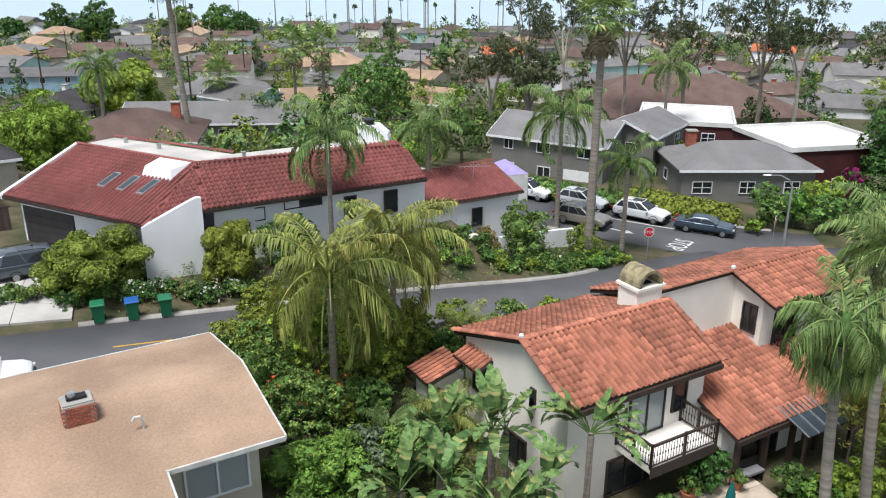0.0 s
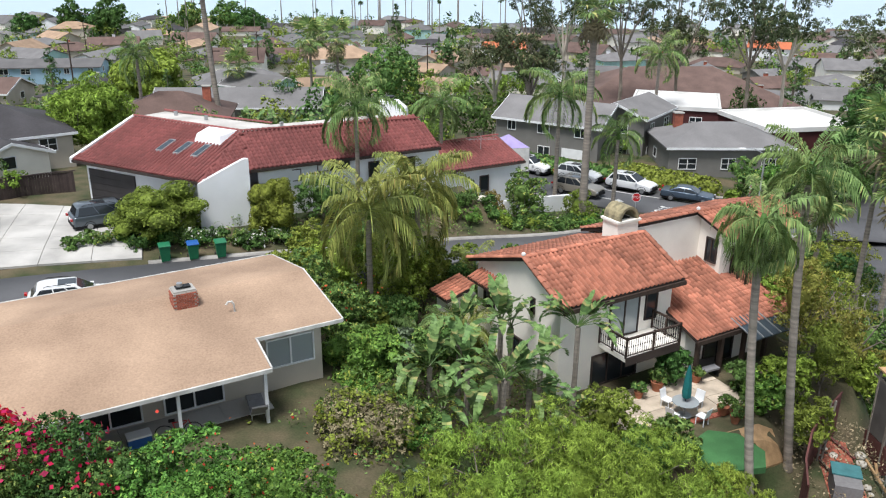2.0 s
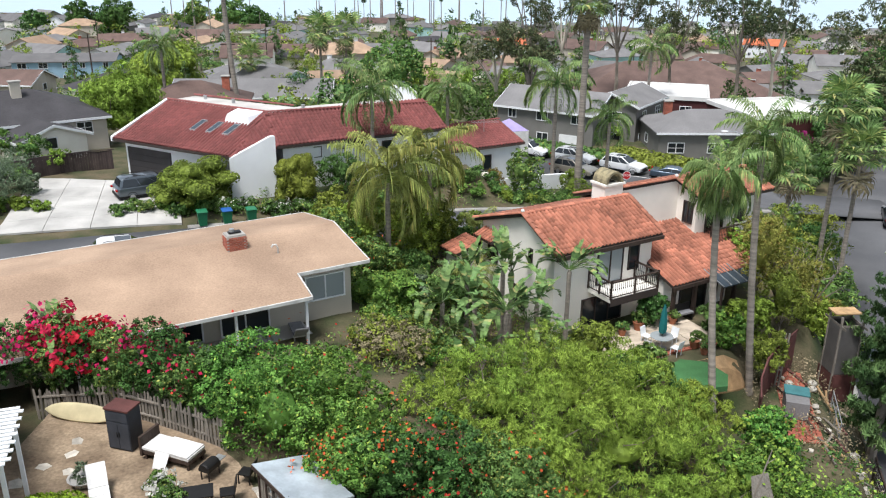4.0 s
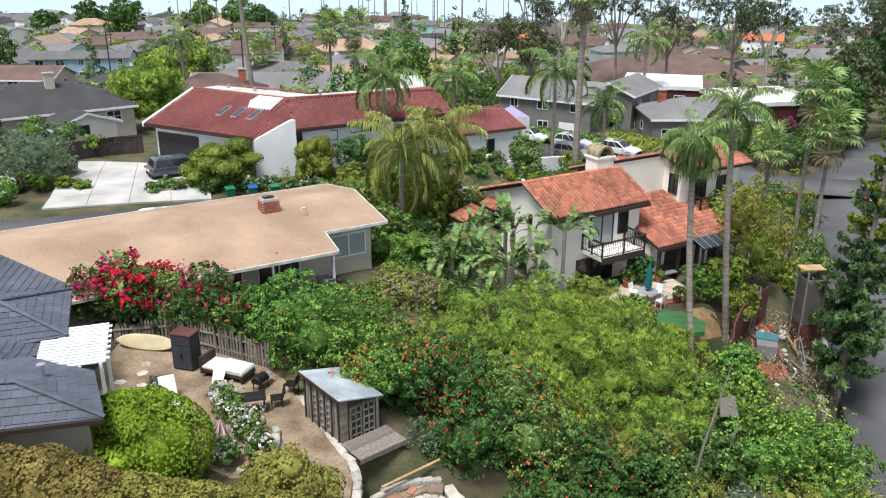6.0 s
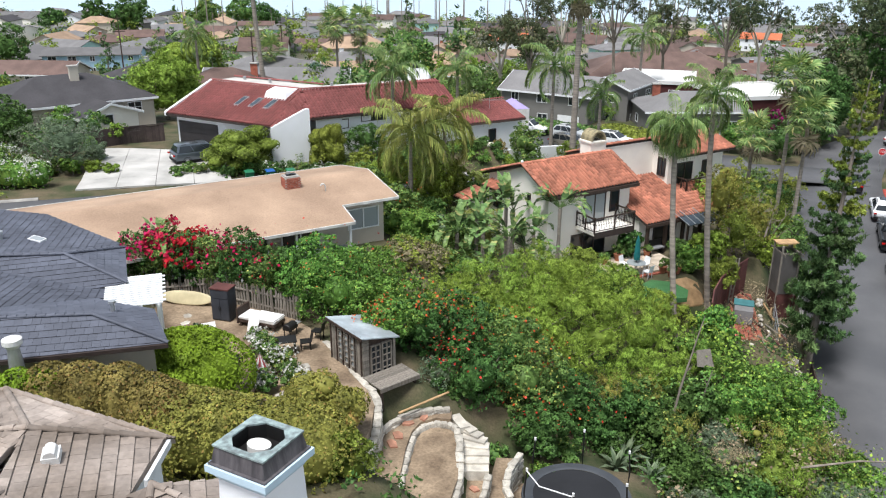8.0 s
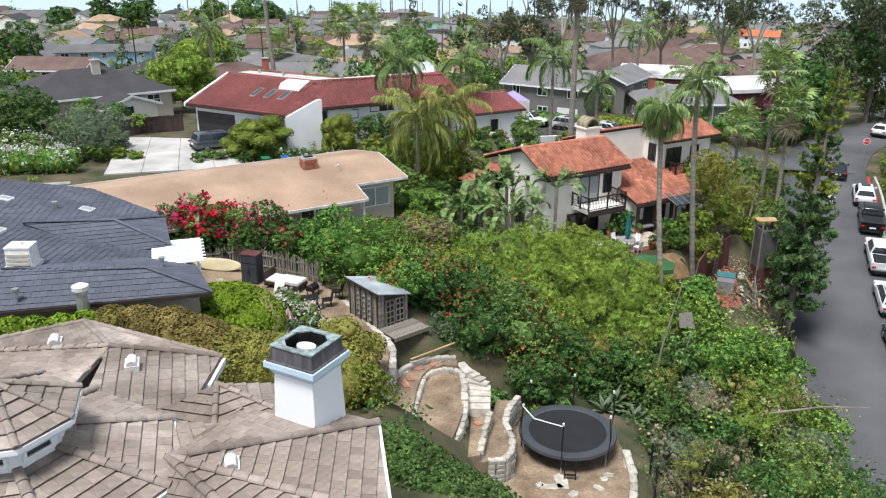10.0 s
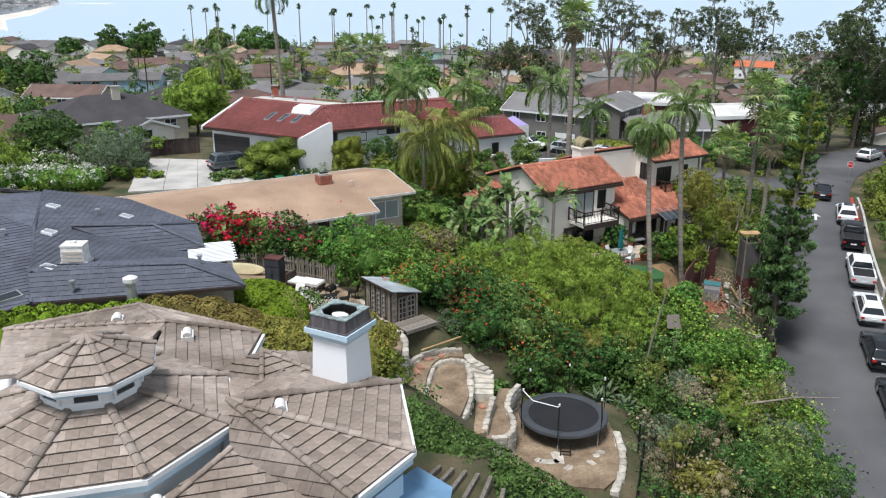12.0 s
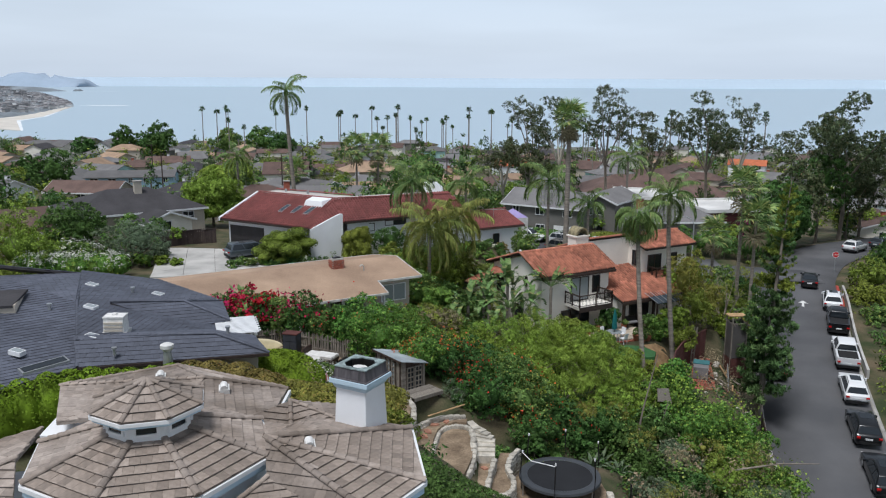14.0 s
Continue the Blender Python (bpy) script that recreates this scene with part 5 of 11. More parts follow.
slate([C1A, AP1, (-21.8, -2.4, 6.8), (-20.6, 3.9, 5.8)], 0)
slate([(-21.75, -12.2, 5.5), E0, HT, (-28, -1.6, 6.9), (-34, -12, 6.5), (-25.5, -17.2, 5.3)], 0)
slate([HT, (-26.5, 3.4, 7.0), (-33, 3.0, 6.7), (-34, -4, 6.7)], 0)
slate([(-26.5, 3.4, 7.0), (-22.0, 4.6, 6.3), (-26.5, 7.5, 5.6), (-33, 6.5, 5.6), (-33, 3.0, 6.7)], 0)
for a, c in ((HT, E0), (AP2, C2), (AP2, (-20.5, -7.9, 6.52)), (AP1, C1B), (AP1, (-21.8, -2.4, 6.78)), (HT, (-26.5, 3.4, 7.0)), (AP1, C1A)):
    ridge_caps(bl, (a[0], a[1], a[2] + 0.04), (c[0], c[1], c[2] + 0.04), 0.09, 0.32, M["tile_slate"])
part("wall", G().prism([(-33.5, -12.4), (-25.5, -16.5), (-22.1, -12.0), (-20.0, -9.0), (-12.0, -6.7), (-13.3, -4.8), (-15.8, -3.8), (-15.7, -1.9), (-17.3, 1.4), (-22, 4.0), (-26.5, 6.6), (-32.5, 5.9)], 0.5, 5.35), M["stucco_beige"], bl)
part("gutter", G().slab([E0, C2, (C2[0] + 0.04, C2[1] - 0.1, C2[2]), (E0[0] + 0.04, E0[1] - 0.1, E0[2])], 0.14), M["trim_dark"], bl)
for px, py, pz in ((-24.4, 0.6, 6.95), (-22.3, -3.6, 6.82), (-20.1, -7.7, 6.5), (-20.6, 1.2, 6.3), (-22.9, -9.6, 6.25)):
    sk = part("skylight", G().box(-0.33, 0.33, -0.22, 0.22, -0.12, 0.1, pose(px, py, pz, 2, 8, -10)), M["trim_white"], bl)
    part("pane", G().box(-0.28, 0.28, -0.17, 0.17, 0.1, 0.11, pose(px, py, pz, 2, 8, -10)), M["curtain"], sk)
nb, cb_ = Vector((0.122, -0.130, 0.984)), Vector((-21.3, -10.1, 5.72))
ub = Vector((0.59, 0.80, 0.032)).normalized()
vb_ = nb.cross(ub)
quad = lambda a, c, lift: [tuple(cb_ + ub * (a * i) + vb_ * (c * j) + nb * lift) for i, j in ((-1, -1), (1, -1), (1, 1), (-1, 1))]
sk = part("skylight", G().slab(quad(1.1, 0.3, 0.16), 0.16), M["steel"], bl)
part("pane", G().slab(quad(1.02, 0.23, 0.175), 0.015), M["glass"], sk)
vent = part("roof_unit", G().loft([[(-0.72, -0.6, -0.3), (0.72, -0.6, -0.3), (0.72, 0.6, -0.3), (-0.72, 0.6, -0.3)], [(-0.66, -0.54, 1.0), (0.66, -0.54, 1.0), (0.66, 0.54, 1.0), (-0.66, 0.54, 1.0)]]), M["cloth_white"], bl, "cream box-shaped roof ventilator")
vent.matrix_basis = pose(-19.5, -6.4, 6.4, 0, 0, 8) @ Matrix.Diagonal((0.74, 0.74, 0.8, 1))
for k in range(4):
    part("louvre", G().box(-0.62, 0.62, -0.64, -0.56, -0.1 + 0.24 * k, 0.02 + 0.24 * k), M["stucco_beige"], vent)
part("unit_base", G().box(-0.82, 0.82, -0.7, 0.7, -0.3, 0.04), M["roof_white"], vent)
part("unit_cap", G().box(-0.7, 0.7, -0.58, 0.58, 1.0, 1.08).box(-0.2, 0.1, -0.1, 0.2, 1.08, 1.2), M["cloth_white"], vent)
v = part("turbine_vent", G().tube((-15.7, -9.0, 5.6), (-15.7, -9.0, 6.35), 0.24, 0.2, 12), M["steel"], bl)
part("vent_cap", G().tube((-15.7, -9.0, 6.35), (-15.7, -9.0, 6.5), 0.2, 0.32, 14).tube((-15.7, -9.0, 6.5), (-15.7, -9.0, 6.66), 0.32, 0.32, 14).tube((-15.7, -9.0, 6.66), (-15.7, -9.0, 6.76), 0.32, 0.1, 14), M["roof_white"], v)
for px, py, pz in ((-21.9, 0.6, 6.6), (-24.2, -4.4, 6.9), (-18.4, -8.9, 6.1), (-13.9, -5.6, 6.3)):
    part("vent_pipe", G().tube((px, py, pz - 0.1), (px, py, pz + 0.22), 0.09, 0.09, 8).tube((px, py, pz + 0.22), (px, py, pz + 0.3), 0.14, 0.14, 8), M["steel"], bl)
dm = part("dormer", G().box(-1.6, 1.6, -1.1, 1.1, -0.3, 0.55, pose(-27.4, -4.9, 6.8, 0, 0, 20)), M["stucco_beige"], bl)
part("dormer_roof", G().slab([(-29.6, -6.9, 7.35), (-25.6, -5.5, 7.35), (-26.2, -3.0, 7.6), (-30.2, -4.4, 7.6)], 0.14), M["roof_dark"], dm)
# white slatted pergola against it
pg = thing("pergola", pose(-14.5, -2.75, 0.12, 0, 0, 23), "white slatted timber pergola at the roof's edge", "pergola")
for k in range(15):
    part("slat", G().box(-1.05, 1.15 + 0.12 * (k % 2), -1.6 + 0.215 * k, -1.46 + 0.215 * k, 5.62, 5.66), M["trim_white"], pg)
for k in range(4):
    part("beam", G().box(-1.0 + 0.65 * k, -0.92 + 0.65 * k, -1.65, 1.65, 5.48, 5.6), M["trim_white"], pg)
for a, c in ((0.95, -1.2), (0.95, 1.2)):
    part("post", G().box(a - 0.06, a + 0.06, c - 0.06, c + 0.06, 1.8, 5.48), M["trim_white"], pg)


# ---------- plants ----------
def leaf_cloud(rng, lobes, n, size, aspect=0.5, droop=0.0, upward=0.35, fold=0.18, tight=False):
    """Many small folded leaves, gathered in tufts with gaps over a set of uneven lobes (cx, cy, cz, rx, ry, rz)."""
    L = np.array(lobes, float)
    mean = (L[:, 3] * L[:, 4] * L[:, 5]) ** (1 / 3)
    wgt = mean ** 2 / (mean ** 2).sum()
    area = (4 * math.pi * mean ** 2).sum() * 0.5

    def shell(m):
        k = rng.choice(len(L), m, p=wgt)
        d = rng.normal(size=(m, 3))
        d[:, 2] += upward
        d /= np.linalg.norm(d, axis=1)[:, None]
        nr = d / L[k, 3:]
        return k, d, nr / np.linalg.norm(nr, axis=1)[:, None]

    tufts = max(10, n // (4 if tight else 22))
    c = math.sqrt(area / (tufts * math.pi)) * (0.8 if tight else 0.95)
    k, d, tn_ = shell(tufts * 2)
    if len(L) < 150:
        # tufts only where no neighbouring lobe covers them
        q = (L[k, :3] + d * L[k, 3:])[:, None, :] - L[None, :, :3]
        q = ((q / L[None, :, 3:]) ** 2).sum(2)
        q[np.arange(len(k)), k] = 9
        bare = np.where(q.min(1) > 0.72)[0]
        if len(bare) > 20:
            c *= math.sqrt(len(bare) / len(k)) * 1.05
            k, d, tn_ = k[bare], d[bare], tn_[bare]
    k, d, tn_ = k[:tufts], d[:tufts], tn_[:tufts]
    tufts = len(k)
    centre = L[k, :3] + d * L[k, 3:] * rng.uniform(*((0.97, 1.0) if tight else (0.84, 1.08)), tufts)[:, None]
    inner = n // 6
    j = rng.integers(0, tufts, n - inner)
    e = rng.normal(size=(n - inner, 3)) + tn_[j] * 0.7 + np.array((0, 0, 0.35))
    e /= np.linalg.norm(e, axis=1)[:, None]
    p1 = centre[j] + e * c * (rng.uniform(0.25, 1.0, n - inner) ** 0.6)[:, None] * np.array((1.0, 1.0, 0.85))
    k2, d2, n2 = shell(inner)
    p2 = L[k2, :3] + d2 * L[k2, 3:] * rng.uniform(0.66, 0.88, inner)[:, None]
    p = np.concatenate([p1, p2])
    out = np.concatenate([e, d2])
    nrm = np.concatenate([e * 0.65 + tn_[j] * 0.5, n2]) + rng.normal(0, 0.3 if tight else 0.42, (n, 3))
    nrm /= np.linalg.norm(nrm, axis=1)[:, None]
    a = rng.normal(size=(n, 3)) + out * 0.5
    a[:, 2] -= droop
    a -= nrm * (a * nrm).sum(1)[:, None]
    a /= np.linalg.norm(a, axis=1)[:, None]
    b = np.cross(nrm, a)
    s = size * rng.uniform(0.65, 1.35, n)[:, None]
    v = np.stack([p - a * s * 0.5, p + b * s * aspect * 0.5 - nrm * s * fold, p + a * s * 0.55, p - b * s * aspect * 0.5 - nrm * s * fold], 1).reshape(-1, 3)
    return v, np.arange(4 * n).reshape(-1, 4)


def cores(lobes, k):
    """Closed inner masses of a crown, which keep daylight from passing straight through it."""
    u, w = np.meshgrid(np.linspace(0, 2 * math.pi, 8, endpoint=False), np.linspace(-1.5, 1.5, 5))
    ball = np.stack([np.cos(w) * np.cos(u), np.cos(w) * np.sin(u), np.sin(w)], -1).reshape(-1, 3)
    f0 = np.array([(r * 8 + i, r * 8 + (i + 1) % 8, (r + 1) * 8 + (i + 1) % 8, (r + 1) * 8 + i) for r in range(4) for i in range(8)])
    L = np.array(lobes, float)
    v = np.concatenate([ball * l[3:] * k + l[:3] for l in L])
    return v, np.concatenate([f0 + 40 * i for i in range(len(L))])


def lobes_for(rng, rx, ry, rz, k, zc=0.0, spread=0.84, size=(0.17, 0.36)):
    out = []
    for i in range(int(k * 4.2)):
        d = rng.normal(size=3)
        d /= np.linalg.norm(d)
        s = rng.uniform(*size)
        q = rng.uniform(0.62, 1.0) * spread
        out.append((d[0] * rx * q, d[1] * ry * q, zc + d[2] * rz * q, rx * s, ry * s, rz * s))
    out.append((0, 0, zc, rx * 0.55, ry * 0.55, rz * 0.55))
    return out


def limbs(rng, z0, zc, rx, ry, rz, r, k, bend=0.15):
    """A short tapered trunk that splits into k limbs reaching into the crown."""
    g = G()
    fork = z0 + (zc - z0) * 0.42
    g.path([(0, 0, z0 - 0.3), (r * 0.4, -r * 0.3, (z0 + fork) / 2), (0, 0, fork)], [r * 1.25, r, r * 0.85])
    for i in range(k):
        a = 2 * math.pi * (i + rng.uniform(-0.3, 0.3)) / k
        e = Vector((math.cos(a) * rx * 0.55, math.sin(a) * ry * 0.55, zc + rz * rng.uniform(-0.2, 0.5)))
        m1 = Vector((0, 0, fork)).lerp(e, 0.5) + Vector((rng.uniform(-1, 1), rng.uniform(-1, 1), 0)) * rx * bend
        g.path([(0, 0, fork - 0.05), m1, e], [r * 0.6, r * 0.38, r * 0.12], 6)
    return g


seed_no = [100]


def shrub(name, label, category, x, y, zc, rx, rz, leaf, size=0.2, aspect=0.5, ry=None, cover=1.7, trunk=0.0, petals=None, petal_n=0, petal_size=0.14, k=7, droop=0.0, upward=0.35, group="", cap=15000, turn=0.0, lobes=None, petal_side=None, tight=False):
    """A bush or tree: trunk with limbs where they show, and a crown of many leaves."""
    seed_no[0] += 1
    rng = np.random.default_rng(seed_no[0])
    ry = rx if ry is None else ry
    if y < 16:
        size, cap = size * 0.78, int(cap * 0.6)
    else:
        size, cap = size * 0.88, int(cap * 0.44)
    if tight:
        aspect, cap, cover = aspect * 1.35, int(cap * 1.35), cover * 1.6
    z0 = gz(x, y)
    t = thing(name, pose(x, y, z0, 0, 0, turn), label, category, group)
    lob = lobes if lobes is not None else lobes_for(rng, rx, ry, rz, k, zc - z0)
    area = sum(4 * math.pi * ((l[3] * l[4] * l[5]) ** (2 / 3)) for l in lob) * 0.55
    n = int(min(cap, max(250, cover * area / (size * size * aspect * 0.5))))
    v, f = leaf_cloud(rng, lob, n, size, aspect, droop, upward, tight=tight)
    low = v[:, 2].reshape(-1, 4).min(1) > -0.1
    f = f[low]
    cv, cf = cores(lob, 0.8) if tight else cores(lob[-1:], 0.72 if cover > 1.2 else 0.3)
    cv[:, 2] = np.maximum(cv[:, 2], 0.05)
    v, f = np.concatenate([v, cv]), np.concatenate([f, cf + len(v)])
    o = new("crown", mesh_np("crown", v, f, M[leaf]))
    o.parent = t
    tr = trunk if trunk else 0.05
    part("trunk", limbs(rng, 0, zc - z0, rx, ry, rz, tr, 4 if trunk else 3), M["bark"], t)
    if petals:
        v, f = leaf_cloud(rng, [tuple(c * (1.03 if i > 2 else 1.0) for i, c in enumerate(l)) for l in lob], petal_n, petal_size, 0.85, 0, 0.8, 0.05)
        if petal_side:
            c = v.reshape(-1, 4, 3).mean(1)
            ok = petal_side(c)
            f = f[ok]
        o = new("blossoms", mesh_np("blossoms", v, f, M[petals]))
        o.parent = t
        o["kind"] = "stuff"
    return t


def frond_mesh(name, L, lift, droop, leaflet, pairs, mat_name, seed, hang=0.6):
    """One feather frond along +x: an arching midrib with drooping leaflets in pairs."""
    rng = np.random.default_rng(seed)
    ts = np.linspace(0, 1, 14)
    ang = radians(lift) - radians(droop) * ts ** 1.3
    pts = np.zeros((14, 3))
    for i in range(1, 14):
        pts[i] = pts[i - 1] + np.array((math.cos(ang[i]), 0, math.sin(ang[i]))) * L / 13
    g = G()
    g.path([tuple(p) for p in pts], list(np.linspace(0.045, 0.008, 14)), 4)
    for i in range(pairs):
        t = 0.14 + 0.86 * (i + rng.uniform(0, 0.6)) / pairs
        j = min(12, int(t * 13))
        p = Vector(pts[j].tolist()).lerp(Vector(pts[j + 1].tolist()), t * 13 - j)
        a = ang[j]
        ll = leaflet * (math.sin(math.pi * (0.12 + 0.82 * t)) ** 0.6) * rng.uniform(0.85, 1.15)
        for s in (-1, 1):
            dirv = Vector((math.cos(a) * 0.45, s * rng.uniform(0.7, 1.0), math.sin(a) * 0.45 + rng.uniform(-0.1, 0.35))).normalized()
            mid = p + dirv * ll * 0.5
            tip = p + dirv * ll * 0.85 + Vector((0, 0, -ll * hang * rng.uniform(0.6, 1.2)))
            wd = Vector((0.022, 0, 0.012)) * 1.4
            g.add([p, mid + wd, tip, mid - wd], [(0, 1, 2, 3)])
    return g.mesh(name, M[mat_name])


FRONDS = {}
for style, L, leaflet, pairs, mname, hang in (("queen", 3.0, 0.75, 42, "leaf_palm", 0.75), ("gold", 3.2, 0.85, 46, "leaf_palm_gold", 0.85), ("far", 3.0, 0.9, 18, "leaf_palm", 0.5), ("mop", 2.9, 0.95, 48, "leaf_palm", 1.0)):
    FRONDS[style] = [frond_mesh("frond", L, (65 if style != "mop" else 45) - (28 if style != "mop" else 24) * k, (70 if style != "mop" else 125) + 16 * k, leaflet, pairs, mname, 5 + k, hang) for k in range(4)]


def trunk_rings(h, r0, r1, bend, n=9, step=0.35):
    g = G()
    k = max(5, int(h / step))
    pts, rad = [], []
    for i in range(k + 1):
        t = i / k
        pts.append((bend[0] * (1 - t) ** 1.6, bend[1] * (1 - t) ** 1.6, h * t - h))
        rad.append((r0 + (r1 - r0) * t ** 0.7) * (1.0 + 0.05 * (i % 2)) * (1.25 if i == 0 else 1))
    return g.path(pts, rad, n)


def feather_palm(x, y, crown_z, style="queen", scale=1.0, r=0.17, count=17, lean=(0, 0), label="tall queen palm with arching feather fronds", seed=0):
    rng = random.Random(seed + int(x * 31 + y * 17))
    z0 = gz(x + lean[0], y + lean[1])
    t = thing("palm_tree", pose(x, y, crown_z), label, "palm tree", "palm trees of the neighbourhood")
    part("trunk", trunk_rings(crown_z - z0 + 0.2, r * 1.15, r * 0.85, lean), M["bark_palm"], t, smooth=True)
    part("crownshaft", G().path([(0, 0, -0.25), (0, 0, 0.25), (0, 0, 0.7)], [r * 0.95, r * 1.15, r * 0.5], 8), M["leaf_dark"], t, smooth=True)
    for k in range(count):
        lvl = min(3, int(4 * (k + 0.3) / count))
        o = new("frond", FRONDS["queen" if style == "mop" and k % 3 == 0 else style][lvl])
        o.parent = t
        s = scale * rng.uniform(0.85, 1.15)
        o.matrix_basis = pose(0, 0, 0.35 - 0.08 * lvl, 0, rng.uniform(-9, 9), k * 137.5 + rng.uniform(-14, 14)) @ Matrix.Diagonal((s, s, s, 1))
    return t


def fan_mesh(seed, mat_name="leaf_palm", blades=14, R=0.75):
    """A fan leaf on its stalk, along +x."""
    rng = np.random.default_rng(seed)
    g = G()
    g.path([(0, 0, 0), (0.5, 0, 0.06), (0.9, 0, 0.02)], [0.02, 0.015, 0.012], 4)
    for i in range(blades):
        a = radians(-115 + 230 * i / (blades - 1))
        d = Vector((math.cos(a), math.sin(a), 0))
        p = Vector((0.9, 0, 0.02))
        rr = R * rng.uniform(0.85, 1.1)
        w = Vector((-d.y, d.x, 0)) * 0.055
        g.add([p, p + d * rr * 0.6 + w + Vector((0, 0, 0.02)), p + d * rr + Vector((0, 0, -0.22 * rr)), p + d * rr * 0.6 - w], [(0, 1, 2, 3)])
    return g.mesh("fan_leaf", M[mat_name])


FANS = [fan_mesh(k) for k in range(3)]
FANS_DRY = [fan_mesh(9, "leaf_dry", 10)]


def fan_palm(x, y, crown_z, scale=1.0, r=0.16, count=26, label="tall fan palm with a shaggy crown", lean=(0, 0), skirt=6):
    rng = random.Random(int(x * 13 + y * 7))
    z0 = gz(x + lean[0], y + lean[1])
    t = thing("fan_palm", pose(x, y, crown_z), label, "palm tree", "palm trees of the neighbourhood")
    part("trunk", trunk_rings(crown_z - z0 + 0.2, r * 1.2, r * 0.8, lean, 8, 0.5), M["bark_palm"], t, smooth=True)
    for k in range(count + skirt):
        dry = k >= count
        o = new("fan_leaf", FANS_DRY[0] if dry else FANS[k % 3])
        o.parent = t
        el = 75 - 115 * (k / count) if not dry else -65
        s = scale * rng.uniform(0.8, 1.15)
        o.matrix_basis = pose(0, 0, 0.1 if not dry else -0.3, 0, 0, k * 137.5) @ pose(0, 0, 0, 0, -el + rng.uniform(-10, 10), 0) @ Matrix.Diagonal((s, s, s, 1))
    return t


def paddle_mesh(seed, L=1.5, W=0.42, stalk=1.5, bendy=70, mat_name="leaf_banana"):
    """A paddle leaf on a long stalk, along +z then arching to +x; edges torn in places."""
    rng = np.random.default_rng(seed)
    g = G()
    p, a = Vector((0, 0, 0)), radians(84)
    pts = [p.copy()]
    n0, n1 = 5, 13
    for i in range(n0):
        p = p + Vector((math.cos(a), 0, math.sin(a))) * stalk / n0
        a -= radians(3)
        pts.append(p.copy())
    g.path([tuple(q) for q in pts], [0.035, 0.03, 0.027, 0.024, 0.021, 0.018], 5)
    ribs = []
    for i in range(n1 + 1):
        t = i / n1
        w = W * 0.5 * (math.sin(math.pi * min(1, 0.1 + 0.9 * t)) ** 0.6)
        up = Vector((-math.sin(a), 0, math.cos(a)))
        ribs.append((p.copy(), w, up, Vector((math.cos(a), 0, math.sin(a)))))
        a -= radians(bendy) / n1
        p = p + Vector((math.cos(a), 0, math.sin(a))) * L / n1
    for side in (-1, 1):
        sag = 0.35
        for (p0, w0, u0, d0), (p1, w1, u1, d1) in zip(ribs[:-1], ribs[1:]):
            # blade strips between the tears
            torn = rng.random() < 0.5
            if torn:
                sag = rng.uniform(-0.25, 0.5)
            cut = rng.uniform(0.1, 0.3) * L / n1 if torn else 0.0
            reach = rng.uniform(0.86, 1.02)
            sweep = d0 * 0.05
            e0 = p0 + Vector((0, side * w0 * reach, 0)) + u0 * w0 * sag + sweep + d0 * cut
            e1 = p1 + Vector((0, side * w1 * reach, 0)) + u1 * w1 * sag + sweep
            g.add([p0, p1, e1, e0], [(0, 1, 2, 3) if side < 0 else (3, 2, 1, 0)])
    return g.mesh("leaf", M[mat_name])


PADDLES = [paddle_mesh(k, 1.55 + 0.08 * k, 0.44, 0.6 + 0.12 * k, 18 + 15 * k) for k in range(6)]


def paddle_plant(x, y, base_z, scale=1.0, count=11, trunk_h=1.0, label="giant bird of paradise with broad torn paddle leaves", turn=None):
    rng = random.Random(int(x * 19 + y * 23))
    t = thing("bird_of_paradise_plant", pose(x, y, base_z), label, "plant", "paddle-leaved plants by the stucco house")
    part("stem", G().path([(0, 0, gz(x, y) - base_z - 0.1), (0.03, 0.02, trunk_h * 0.5), (0, 0, trunk_h)], [0.16, 0.13, 0.1], 7), M["bark_palm"], t)
    face = rng.uniform(0, 180) if turn is None else turn
    for k in range(count):
        tilt = -82 + 164 * (k + 0.5) / count
        o = new("leaf", PADDLES[min(5, int(abs(tilt) / 15))])
        o.parent = t
        s = scale * rng.uniform(0.85, 1.15)
        o.matrix_basis = pose(0, 0, trunk_h - 0.1, 0, 0, face + rng.uniform(-16, 16) + (180 if tilt < 0 else 0) + rng.choice([0, 0, 35, -35])) @ pose(0, 0, 0, 0, abs(tilt) * 0.72, 0) @ Matrix.Diagonal((s, s, s, 1))
    return t


S = shrub
# front bank of the red-tiled house
S("round_tree", "rounded olive-green tree with many bare stems", "tree", -22.4, 36.4, 2.1, 3.3, 1.75, "leaf_olive", 0.17, 0.4, trunk=0.1, k=9, cap=24000, upward=0.6, tight=True)
S("upright_tree", "upright olive-green tree beside the white wing wall", "tree", -15.6, 39.0, 2.0, 1.9, 2.2, "leaf_olive", 0.17, 0.4, trunk=0.1, k=9, cap=20000, tight=True)
S("broad_tree", "dark leafy tree against the white wall", "tree", -12.6, 41.6, 2.0, 2.0, 1.6, "leaf_dark", 0.24, 0.5, trunk=0.1, cap=7000)
S("leafy_tree", "leafy bright green tree by the low wall", "tree", 2.0, 50.3, 0.0, 2.0, 1.9, "leaf_mid", 0.25, 0.55, trunk=0.1, cap=8000)
S("reddish_shrub", "dark reddish-green shrub on the bank", "shrub", -2.2, 48.2, -0.6, 1.2, 1.3, "leaf_dark", 0.18, 0.5, cap=4000)
S("reddish_shrub", "dark reddish-green shrub on the bank", "shrub", -0.3, 49.0, -0.7, 1.0, 1.2, "leaf_bronze", 0.18, 0.5, cap=4000)
S("round_shrub", "round brownish-green shrub at the corner", "shrub", 6.9, 52.2, -1.5, 1.5, 1.6, "leaf_olive", 0.2, 0.45, cap=6000)
